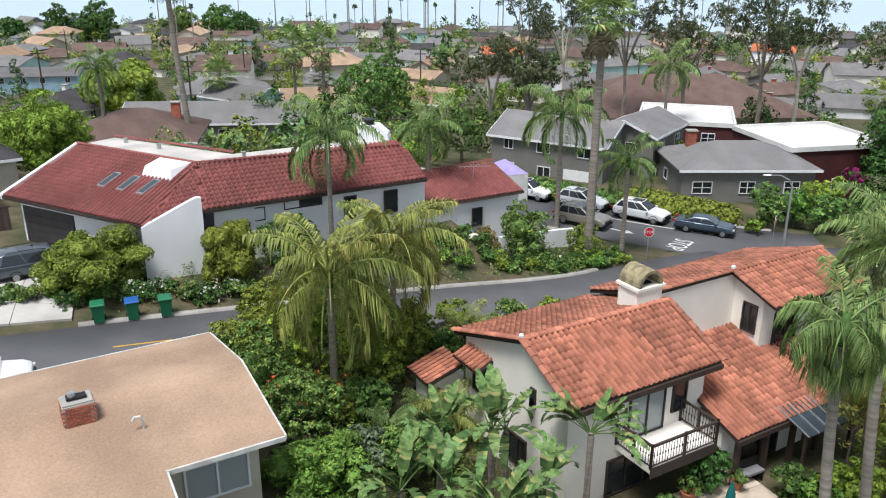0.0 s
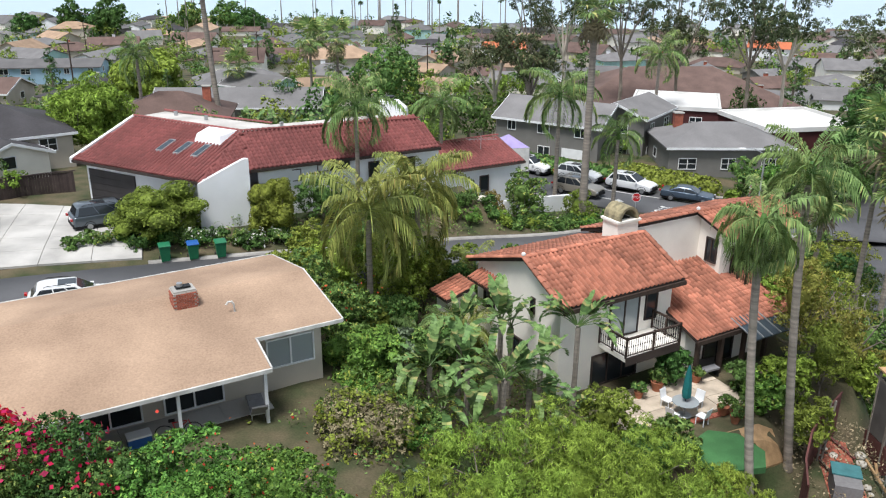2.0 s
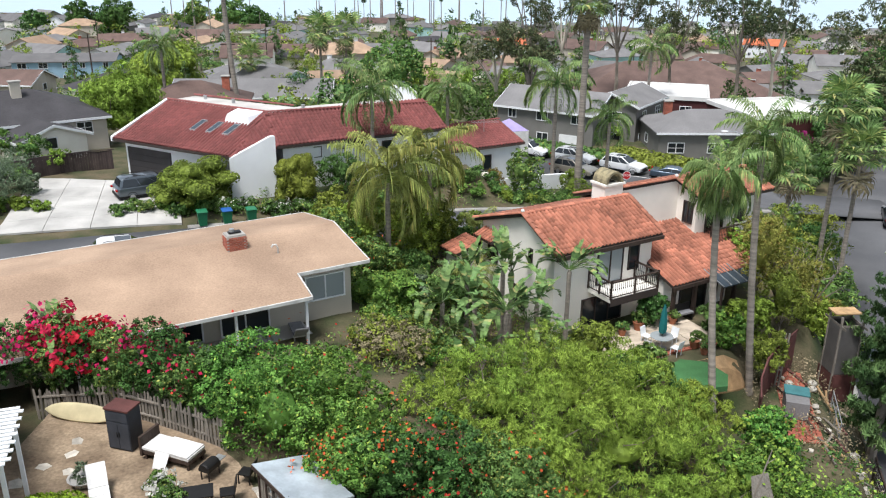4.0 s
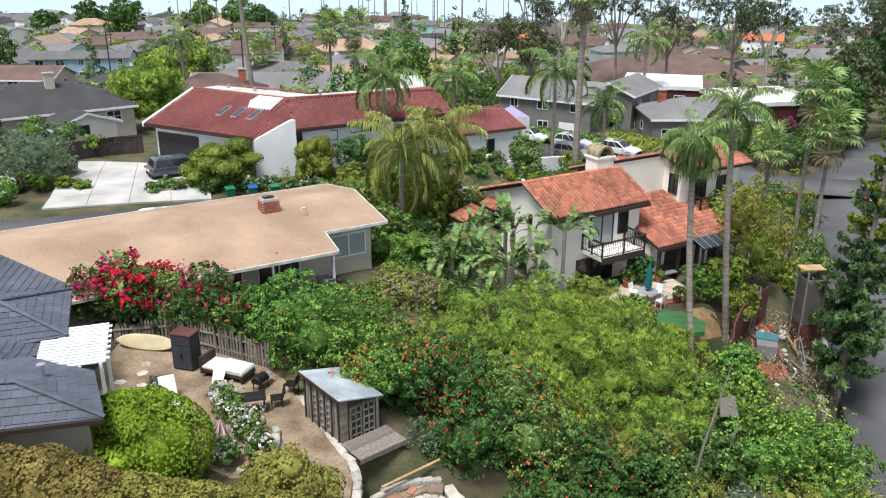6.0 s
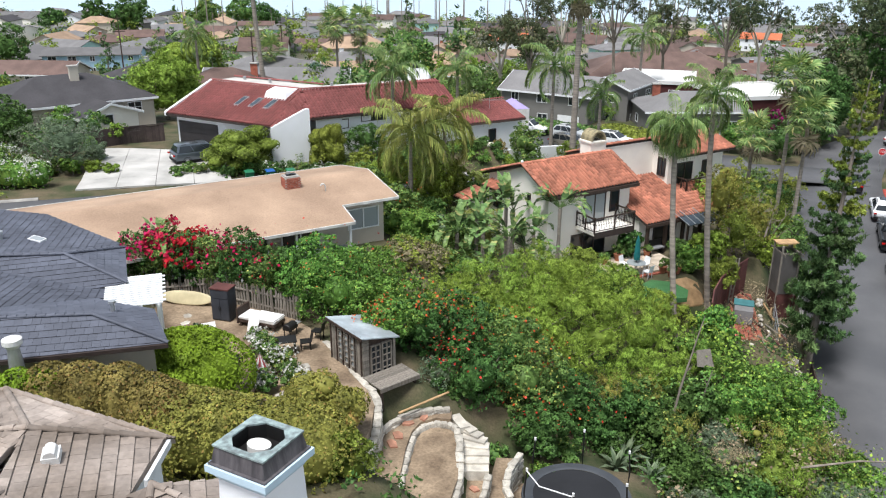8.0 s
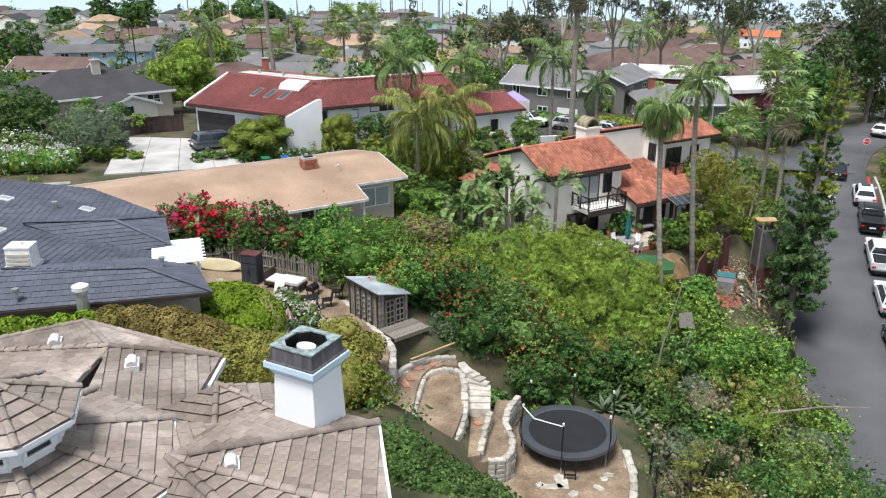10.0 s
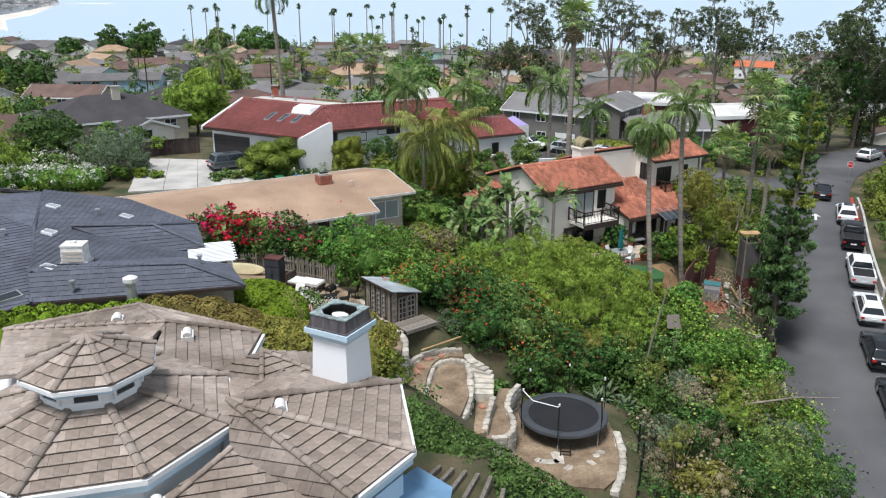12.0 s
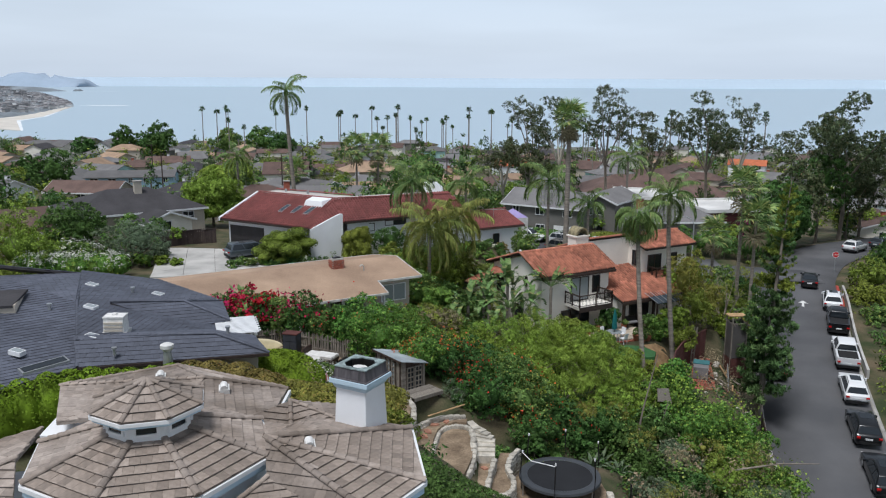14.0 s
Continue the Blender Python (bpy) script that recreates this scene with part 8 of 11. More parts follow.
    if kind == "pickup":
        part("cargo_bed", G().box(-2.75, -1.0, -hw + 0.14, hw - 0.14, 1.15, 1.2), M["rubber"], t)
        for s in (-1, 1):
            part("bed_rail", G().box(-2.85, -0.98, s * (hw - 0.1) - 0.07, s * (hw - 0.1) + 0.07, 1.1, 1.27), paint, t)
        part("tailgate", G().box(-2.91, -2.82, -hw + 0.1, hw - 0.1, 0.7, 1.27), paint, t)
    elif kind in ("suv", "minivan"):
        part("sunroof", G().box(c1[0] + 1.0, c1[0] + 1.9, -0.42, 0.42, zt - 0.02, zt + 0.006), M["glass"], cab)
        for s in (-1, 1):
            part("roof_rail", G().path([(c1[0] + 0.3, s * (hw - 0.3), zt - 0.02), (c1[0] + 0.5, s * (hw - 0.3), zt + 0.06), (c3[0] - 0.5, s * (hw - 0.3), zt + 0.06), (c3[0] - 0.2, s * (hw - 0.3), zt - 0.03)], [0.02] * 4, 5), M["iron"], cab)
    R = 0.37 if kind in ("suv", "pickup") else 0.33
    for sx in (-1, 1):
        for s in (-1, 1):
            wx = sx * L * 0.305 + 0.05
            ty = part("wheel", G().loft([[(wx + math.cos(a) * r, s * (hw - yy), R + math.sin(a) * r) for a in [2 * math.pi * k / 18 for k in range(18)]] for r, yy in ((R * 0.8, 0.24), (R, 0.22), (R, 0.04), (R * 0.7, 0.0))]), M["rubber"], t)
            part("rim", G().tube((wx, s * (hw - 0.03), R), (wx, s * (hw + 0.012), R), R * 0.64, R * 0.58, 14), M["rim"], ty)
            part("wheel_arch", G().loft([[(wx + math.cos(a) * r, s * (hw - yy), R + math.sin(a) * r) for a in [math.pi * k / 10 for k in range(11)]] for r, yy in ((R * 1.16, 0.14), (R * 1.2, -0.012), (R * 1.08, -0.012))], False), M["rubber"], t)
            part("tail_light" if sx < 0 else "headlight", G().box(sx * L / 2 - 0.14, sx * L / 2 + 0.005, s * (hw - 0.19) - 0.13, s * (hw - 0.19) + 0.13, 0.86 if sx < 0 else 0.66, 0.98 if sx < 0 else 0.78), M["red_light"] if sx < 0 else M["clear_light"], t)
    for s in (-1, 1):
        part("mirror", G().box(c4[0] - 0.3, c4[0] - 0.12, s * hw - 0.02 if s > 0 else s * hw - 0.16, s * hw + 0.16 if s > 0 else s * hw + 0.02, 1.0, 1.16), paint, t)
    part("number_plate", G().box(-L / 2 - 0.03, -L / 2 + 0.01, -0.26, 0.26, 0.7, 0.84), M["trim_white"], t)
    part("rear_bumper", G().box(-L / 2 - 0.02, -L / 2 + 0.2, -hw + 0.08, hw - 0.08, 0.34, 0.56), M["rubber"], t)
    part("front_bumper", G().box(L / 2 - 0.2, L / 2 + 0.01, -hw + 0.1, hw - 0.1, 0.3, 0.52), M["rubber"], t)
    part("grille", G().box(L / 2 - 0.1, L / 2 + 0.012, -0.5, 0.5, 0.55, 0.75), M["iron"], t)
    return t


white, black, grey, tan_, blue = car_paint("white_car_paint", (0.72, 0.73, 0.74), 0.0), car_paint("black_car_paint", (0.012, 0.013, 0.015)), car_paint("slate_car_paint", (0.10, 0.12, 0.14), 0.5), car_paint("tan_car_paint", (0.36, 0.33, 0.28), 0.4), car_paint("blue_grey_car_paint", (0.07, 0.10, 0.14), 0.5)
HD = -32.5
vehicle("suv", 3.2, 69.4, HD, white, "white estate-shaped SUV parked at the hedge")
vehicle("suv", 8.0, 66.3, HD, white, "white SUV parked at the hedge")
vehicle("suv", 12.8, 63.3, HD, white, "boxy white four-wheel-drive parked at the hedge")
vehicle("suv", 7.6, 61.4, HD, tan_, "beige SUV parked at the low wall")
vehicle("sedan", 17.6, 60.4, -20, blue, "slate-blue saloon parked near the corner")
vehicle("suv", 35.9, 45.3, 72, white, "white SUV parked along the guard wall")
vehicle("pickup", 34.2, 39.0, 72, black, "black pickup truck parked along the guard wall")
vehicle("pickup", 32.0, 31.0, 75, white, "white pickup truck with a grey bed")
vehicle("suv", 30.05, 23.9, 77, white, "white SUV parked on the hill street")
vehicle("suv", 28.35, 17.4, 79, black, "black SUV parked on the hill street")
vehicle("suv", 27.35, 11.4, 81, black, "black SUV parked low on the hill street")
vehicle("suv", 24.7, 28.2, 78, grey, "dark SUV parked under the pine")
vehicle("sedan", 36.2, 53.4, 71, black, "dark saloon waiting at the stop line")
vehicle("suv", 49.6, 74.6, 48, white, "white car parked under the gum trees")
vehicle("suv", 55.2, 78.6, 40, grey, "dark car parked under the gum trees")
vehicle("minivan", -27.0, 38.2, 38, grey, "grey minivan parked on the driveway")
vehicle("suv", -1.0, 32.6, 120, black, "black SUV parked beside the stucco house")
vehicle("suv", -22.6, 24.6, 27, white, "white SUV parked behind the bungalow")


# ---------- far town ----------
gable_house("house", "brown hip-roofed bungalow behind the red roof", -38, 77.5, gz(-38, 77), 12, 13, 10.5, 2.9, 0.45, "roof_brown", "stucco_beige", hip=True, chimney=(4, 1, 0.3, "brick"))
gable_house("house", "dark-shingled house with a tall pale chimney", -48.5, 55.5, 0.5, 40, 16, 11, 2.6, 0.4, "roof_dark", "stucco_beige", hip=True, chimney=(1.0, -1.2, 0.9, "stucco_beige"))
gable_house("house", "dark-shingled front wing with cream walls", -43.6, 52.0, 0.2, -38, 7.5, 6.0, 2.1, 0.36, "roof_dark", "stucco_cream")
gable_house("house", "dark brown-roofed house at the street", -58, 40, 0.2, 40, 13, 9, 2.4, 0.45, "roof_brown", "stucco_beige")
gable_house("house", "grey-shingled single-storey hip-roofed house with white trim", 23.4, 75.0, -3.6, 5, 12.6, 8.6, 3.4, 0.38, "roof_grey", "siding_grey", hip=True, chimney=(-4, 1.5, 0.6, "brick"))
gable_house("house", "two-storey grey house with white windows and garage", 7.0, 81.2, -4.3, -27, 12.5, 8.5, 5.0, 0.42, "roof_grey", "siding_grey", storeys=2, garage=True)
gable_house("house", "grey gabled wing of the two-storey house", 15.4, 83.0, -4.4, 60, 9, 6.5, 5.6, 0.4, "roof_grey", "siding_grey", storeys=2)
gable_house("house", "dark red modern house with a white flat roof", 22.4, 93.5, -5.2, -12, 10.5, 11, 5.4, 0, "roof_white", "siding_red", flat=True, over=0.2, storeys=2)
gable_house("house", "dark red modern house with a white flat roof", 33.4, 83.4, -5.0, 16, 11.5, 11, 5.0, 0, "roof_white", "siding_red", flat=True, over=0.2)
gable_house("church_hall", "very wide hall under a low brown hip roof", 32, 148, -12.2, 6, 40, 24, 4.8, 0.42, "roof_brown", "stucco_beige", hip=True, over=1.2)
gable_house("house", "low pale-roofed annexe beside the hall", 47, 122, -10.6, 30, 12, 9, 3, 0.3, "roof_grey", "stucco_cream", hip=True)
gable_house("house", "pale blue two-storey house with a grey roof", -96, 157, -10.2, 14, 21, 9, 5.0, 0.26, "roof_grey", "siding_blue", storeys=2)
gable_house("house", "pale teal house with a grey roof", -41, 124, gz(-41, 124), -30, 11, 8, 3.6, 0.4, "roof_grey", "siding_teal")
gable_house("house", "tan-roofed house with a white and red chimney", -28, 128, gz(-28, 128), 20, 15, 11, 3.2, 0.36, "roof_tan", "stucco_cream", chimney=(5, 0, 1.0, "stucco_white"))
gable_house("house", "grey-roofed long house behind the brown roof", -36, 97, gz(-36, 97), 8, 22, 9, 3.0, 0.4, "roof_grey", "siding_grey")
gable_house("house", "brown-roofed cottage with white windows", -12, 133, gz(-12, 133), -24, 10, 8, 3.6, 0.5, "roof_tan", "stucco_beige")
gable_house("house", "red-orange roofed white house far off", 0, 258, gz(0, 258), 10, 13, 9, 4.5, 0.4, "roof_orange", "stucco_white", storeys=2)
gable_house("house", "red-orange roofed white house near the sea", 96, 300, gz(96, 300), -20, 14, 9, 5.0, 0.4, "roof_orange", "stucco_white", storeys=2)
FIXED = [(-38, 77), (-47, 54), (-58, 40), (24, 76), (7, 81), (15, 83), (23, 100), (33, 79), (22, 148), (32, 148), (44, 148), (47, 122), (-96, 158), (-41, 124), (-28, 128), (-36, 97), (-12, 133), (0, 258), (96, 300), (50, 80), (38, 118), (46, 126)]
hr = random.Random(12)
for row, y in enumerate((112, 146, 170, 196, 224, 254, 288, 324, 362, 402, 444, 486)):
    step = 18 + row * 0.8
    x = -0.72 * y - 40 + hr.uniform(0, 10)
    while x < 0.62 * y + 20:
        xx, yy = x + hr.uniform(-4, 4), y + hr.uniform(-6, 6)
        x += step * hr.uniform(0.85, 1.25)
        if any((xx - a) ** 2 + (yy - c) ** 2 < 420 for a, c in FIXED) or (yy < 140 and abs(xx) < 60) or (25 < xx < 85 and abs(xx - np.interp(yy, LINES["hill_street"][0][:, 1], LINES["hill_street"][0][:, 0])) < 11):
            continue
        roof, wl_, words = hr.choice([("roof_grey", "stucco_cream", "grey-roofed cream house"), ("roof_grey", "siding_grey", "grey-roofed grey house"), ("roof_brown", "stucco_beige", "brown-roofed beige house"), ("roof_dark", "stucco_cream", "dark-roofed cream house"), ("roof_brown", "stucco_cream", "brown-roofed cream house"), ("roof_grey", "stucco_white", "grey-roofed white house"), ("roof_grey", "siding_teal", "grey-roofed pale teal house"), ("roof_tan", "stucco_beige", "tan-roofed beige house")] + ([("roof_orange", "stucco_white", "orange-roofed white house")] if hr.random() < 0.06 else []))
        if roof == "roof_orange" and y < 220:
            roof, words = "roof_tan", "tan-roofed white house"
        two = hr.random() < 0.25
        gable_house("house", words + " in the town below", xx, yy, gz(xx, yy), hr.choice([0, 90, 10, -15, 25, 75, -30]) + hr.uniform(-6, 6), hr.uniform(11, 17), hr.uniform(8, 11), 4.6 if two else 2.5, hr.uniform(0.3, 0.5), roof, wl_, hip=hr.random() < 0.35, flat=roof == "roof_white", storeys=2 if two else 1, wins=y < 165, chimney=(hr.uniform(-3, 3), 0.5, 0.6, hr.choice(["brick", "stucco_white"])) if hr.random() < 0.4 and y < 260 else None, group="houses of the town below")


S("round_tree", "soft yellow-green rounded tree behind the red roof", "tree", -39.8, 62, 3.2, 4.2, 2.8, "leaf_lime", 0.3, 0.5, trunk=0.2, k=9, cap=22000, tight=True)
for x, y, r, k in ((-113, 150, 6.0, 1.0), (-121, 152, 4.5, 1.0), (-182, 330, 6.0, 1.5), (-172, 334, 7.0, 0.9), (-163, 330, 6.5, 1.6), (-201, 330, 6.0, 0.9), (-150, 380, 9.0, 0.8), (-132, 386, 10.0, 0.8), (-118, 372, 7.0, 0.9)):
    S("broad_tree", "large dark green tree rising among the town's roofs" if k <= 1 else "tall dark conifer rising among the town's roofs", "tree", x, y, gz(x, y) + r * (0.1 + 0.75 * k), r, r * k, "leaf_dark" if k > 0.85 else "leaf_mid", 0.4 + y / 450, 0.5, trunk=0.3, cap=8000, k=9)
S("garden_shrub", "large olive-green bush at the corner", "shrub", -48.5, 30.5, 2.6, 3.0, 2.6, "leaf_olive", 0.2, 0.5, cap=16000, k=12)
S("pepper_tree", "drooping soft green pepper tree among the houses", "tree", -55, 110, -0.4, 6.0, 4.0, "leaf_lime", 0.5, 0.35, trunk=0.25, k=10, cap=16000, droop=1.2, tight=True)
S("broad_tree", "broad light green tree behind the red roof", "tree", -15.5, 97, 1.8, 5.2, 4.2, "leaf_mid", 0.4, 0.5, trunk=0.25, k=11, cap=22000)


def town_tree(kind, seed, label):
    rng = np.random.default_rng(seed)
    t = thing("town_tree", pose(0, 0, -200), label, "tree", "trees of the town below")
    if kind == "round":
        lob = lobes_for(rng, 1, 1, 0.8, 10, 1.05)
        n, lf, sz, asp = 900, ("leaf_mid", "leaf_dark", "leaf_olive", "leaf_lime")[seed % 4], 0.15, 0.6
        g = limbs(rng, 0, 1.2, 1, 1, 0.8, 0.07, 4)
    elif kind == "cone":
        lob = [(0, 0, 0.5 + 2.4 * i / 6, 0.75 * (1 - i / 7.5), 0.75 * (1 - i / 7.5), 0.4) for i in range(7)]
        n, lf, sz, asp = 800, "leaf_pine", 0.2, 0.4
        g = G().path([(0, 0, -0.2), (0, 0, 1.5), (0, 0, 2.9)], [0.09, 0.06, 0.02], 6)
    else:
        lob = []
        g = G().path([(0, 0, -0.2), (0.05, 0, 0.9), (0, 0, 1.3)], [0.07, 0.055, 0.045], 6)
        for i in range(5):
            a = i * 1.26 + rng.uniform(-0.3, 0.3)
            e = (math.cos(a) * 0.65, math.sin(a) * 0.65, 1.9 + rng.uniform(-0.3, 0.6))
            g.path([(0, 0, 1.2), (e[0] * 0.5, e[1] * 0.5, 1.7), e], [0.035, 0.025, 0.01], 5)
            lob += [(e[0] + rng.normal(0, 0.12), e[1] + rng.normal(0, 0.12), e[2] + rng.normal(0, 0.15), 0.32, 0.32, 0.24) for _ in range(5)]
        n, lf, sz, asp = 1000, "leaf_olive", 0.13, 0.4
    part("trunk", g, M["bark"], t)
    v, f = leaf_cloud(rng, lob, n, sz * 0.88, asp)
    o = new("crown", mesh_np("crown", v, f, M[lf]))
    o.parent = t
    FAR.append(leaf_cloud(rng, lob, 74, sz * 2.35, asp)[0])
    return t


FAR = []
PROTO = [town_tree("round", 0, "rounded green town tree"), town_tree("round", 1, "rounded dark green town tree"), town_tree("round", 2, "rounded olive town tree"), town_tree("round", 3, "rounded light green town tree"), town_tree("cone", 4, "dark conical conifer among the houses"), town_tree("open", 5, "open-crowned grey-green gum among houses")]
first = [True] * len(PROTO)
far_woods = [[] for _ in PROTO]


def plant_town_tree(k, x, y, s, sz=1.0):
    """Trees near enough to tell apart are things; the far woods are gathered into one mesh for each sort."""
    m4 = pose(x, y, gz(x, y), 0, 0, hr.uniform(0, 360)) @ Matrix.Diagonal((s, s, s * sz, 1))
    if first[k]:
        first[k] = False
        PROTO[k].matrix_basis = m4
    elif y < 200:
        c = PROTO[k].scale
        copy_thing(PROTO[k], m4 @ Matrix.Diagonal((1 / c[0], 1 / c[1], 1 / c[2], 1)))
    else:
        far_woods[k].append(np.array(m4))


for x, y, k, s in ((-66, 68, 1, 2.2), (-58, 84, 0, 1.8), (-20, 76, 1, 3.5), (-14, 80, 0, 3.2), (-9, 72, 3, 2.6), (-24, 70, 2, 3.0), (-30, 66, 0, 2.4), (-16, 68, 2, 2.2), (-4, 86, 1, 3.2), (-70, 60, 1, 4), (-64, 50, 0, 3), (-70, 110, 4, 2.6), (-62, 120, 4, 3), (-10, 90, 0, 3)):
    plant_town_tree(k, x, y, s)
for i in range(620):
    y = 66 + 450 * hr.random() ** 0.8
    x = hr.uniform(-0.74 * y - 35, 0.66 * y + 25)
    if y < 92 and -52 < x < 45:
        continue
    if abs(x - np.interp(y, LINES["hill_street"][0][:, 1], LINES["hill_street"][0][:, 0])) < 7 and y < 190:
        continue
    k = hr.choice([0, 0, 0, 1, 1, 2, 2, 2, 3, 3, 3, 2, 4])
    s = hr.uniform(1.5, 3.2) * (1.0 if k < 4 else 1.35)
    if y < 152 and -0.62 < x / (y + 45) < -0.28:
        s *= 0.5
    plant_town_tree(k, x, y, s, hr.uniform(0.85, 1.2))
for i in range(1150):
    y = 62 + 450 * hr.random() ** 1.25
    x = hr.uniform(-0.74 * y - 35, 0.66 * y + 25)
    if abs(x - np.interp(y, LINES["hill_street"][0][:, 1], LINES["hill_street"][0][:, 0])) < 7 and y < 190:
        continue
    if y < 100 and (-52 < x < 2 and y < 66 or 0 < x < 44 or any((x - a) ** 2 + (y - c) ** 2 < 70 for a, c in FIXED)):
        continue
    s = hr.uniform(0.8, 2.1)
    far_woods[hr.choice([0, 1, 2, 3])].append(np.array(pose(x, y, gz(x, y) - 0.5 * s, 0, 0, hr.uniform(0, 360)) @ Matrix.Diagonal((s, s, s, 1))))
for k, ms in enumerate(far_woods):
    if ms:
        src = next(c for c in PROTO[k].children if c.name.startswith("crown")).data
        co = FAR[k]
        v = np.concatenate([co @ m4[:3, :3].T + m4[:3, 3] for m4 in ms])
        f = np.arange(len(v)).reshape(-1, 4)
        tagged(new("far_woods", mesh_np("far_woods", v, f, src.materials[0])), "far-off trees between the town's roofs", "trees", kind="stuff")


def far_palm(seed):
    rng = np.random.default_rng(seed)
    t = thing("fan_palm", pose(0, 0, -200), "slim far-off fan palm on the skyline", "palm tree", "skyline palms")
    part("trunk", G().path([(0, 0, -0.05), (0.01 * (seed - 1), 0.0, 0.5), (0, 0, 1)], [0.016, 0.012, 0.011], 6), M["bark_palm"], t)
    v, f = leaf_cloud(rng, [(0, 0, 1.0, 0.055, 0.055, 0.045)], 90, 0.085, 0.16, 0.3, 0.3)
    o = new("crown", mesh_np("crown", v, f, M["leaf_dark"]))
    o.parent = t
    return t


PP = [far_palm(0), far_palm(1)]
for i in range(64):
    y = hr.uniform(300, 500) if i > 12 else hr.uniform(180, 300)
    x = hr.uniform(-0.42 * y, 0.34 * y)
    z = gz(x, y)
    top = hr.uniform(-6, 3)
    s = max(7, top - z)
    m4 = pose(x, y, z, 0, 0, hr.uniform(0, 360)) @ Matrix.Diagonal((s * 1.0, s * 1.0, s, 1))
    if i < 2:
        PP[i].matrix_basis = m4
    else:
        c = PP[i % 2].scale
        copy_thing(PP[i % 2], m4 @ Matrix.Diagonal((1 / c[0], 1 / c[1], 1 / c[2], 1)))


# utility poles
def utility_pole(x, y, h, label="weathered timber utility pole with crossarm"):
    t = thing("utility_pole", pose(x, y, gz(x, y), 0, 0, hr.uniform(0, 90)), label, "utility pole", "utility poles")
    part("pole", G().tube((0, 0, -0.3), (0, 0, h), 0.15, 0.1, 8), M["wood_dark"], t)
    part("crossarm", G().box(-1.1, 1.1, -0.06, 0.06, h - 0.8, h - 0.65), M["wood_dark"], t)
    return t


for x, y, h in ((-42, 104, 10), (-15, 150, 11), (-72, 120, 10), (10, 190, 11), (-110, 200, 11), (35, 210, 11), (-30, 220, 11), (-55, 170, 11)):
    utility_pole(x, y, h)

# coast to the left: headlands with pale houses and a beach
# distance haze is mixed into both headland colours, bluer for the farther one
M["coast"] = mat("painted_haze_scrub", (0.22, 0.25, 0.275), 0.95, 0.3, 0.01, 0.1, 0.05, 0.0)
M["coast_far"] = mat("painted_haze_headland", (0.34, 0.42, 0.52), 0.95, 0.1, 0.005, 0.05, 0.05, 0.0)
M["sand"] = mat("pale_beach_sand", (0.62, 0.58, 0.52), 0.95, 0.1, 0.05, 0.05, 1.0, 0.0)


def headland(name, label, pts, width, material, seed):
    """A long hill: a ridge line with its heights, falling to the sea on both sides."""
    rng = np.random.default_rng(seed)
    line = densify(pts, 40)
    t = np.gradient(line[:, :2], axis=0)
    t /= np.linalg.norm(t, axis=1)[:, None]
    nrm = np.stack([-t[:, 1], t[:, 0]], 1)
    cols = np.linspace(-1, 1, 13)
    v = []
    for i, p in enumerate(line):
        for c in cols:
            h = (p[2] + 36) * max(0, 1 - abs(c) ** 1.8) * (1 + 0.18 * rng.normal() * (abs(c) < 0.95))
            v.append((*(p[:2] + nrm[i] * c * width), -36 + h))
    n = len(cols)
    f = [(i * n + k, i * n + k + 1, (i + 1) * n + k + 1, (i + 1) * n + k) for i in range(len(line) - 1) for k in range(n - 1)]
    o = new(name, mesh_np(name, np.array(v), np.array(f), material))
    return tagged(o, label, "headland", kind="structure")


headland("backdrop", "low point beyond the bay, haze in its colour", [(-2600, 3080, -8), (-2150, 3000, -13), (-1850, 2950, -17), (-1720, 2940, -25), (-1690, 2938, -33)], 90, M["coast"], 1)
headland("backdrop", "distant headland at the horizon, blue haze in its colour", [(-3600, 4300, 24), (-2750, 4350, 21), (-2500, 4400, 19), (-2420, 4410, 9), (-2360, 4420, 2), (-2345, 4421, -33)], 150, M["coast_far"], 2)
# the built-up bluff: it climbs inland from the shore and runs out into a point
shore = [(-520, 760, -34), (-637, 942, -34), (-660, 1048, -34), (-744, 1261, -34), (-815, 1444, -34.5)]
ridge = [(-1200, 1300, 8), (-1350, 1700, 3), (-1290, 1950, -4), (-1030, 1710, -19), (-835, 1480, -33)]


def bluff(s, c):
    """A spot on the hillside: s along the shore to the point, c from the water up to the ridge."""
    k = min(int(s * 4), 3)
    u = s * 4 - k
    a, b = Vector(shore[k]).lerp(Vector(shore[k + 1]), u), Vector(ridge[k]).lerp(Vector(ridge[k + 1]), u)
    p = a.lerp(b, c)
    p.z = a.z + (b.z - a.z) * (c ** 0.7)
    return p


br = np.random.default_rng(9)
v, f = [], []
for i in range(41):
    for j in range(25):
        p = bluff(i / 40, min(j / 22, 1.0))
        if j > 22:
            p += Vector((-60, 90, -26)) * (j - 22)
        elif 0 < j:
            p.z += br.normal() * 1.3 * (1 - i / 44)
        v.append(tuple(p))
f = [(i * 25 + j, i * 25 + j + 1, (i + 1) * 25 + j + 1, (i + 1) * 25 + j) for i in range(40) for j in range(24)]
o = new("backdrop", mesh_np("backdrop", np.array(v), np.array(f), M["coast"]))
tagged(o, "built-up bluff across the bay, haze in its colour", "headland", kind="structure")
sea_side = lambda s, w, z: tuple(bluff(s, 0) + Vector((0.93, -0.36, 0)) * w + Vector((0, 0, z)))
S9 = [0.0, 0.25, 0.4, 0.5, 0.65, 0.75, 0.9, 1.0]
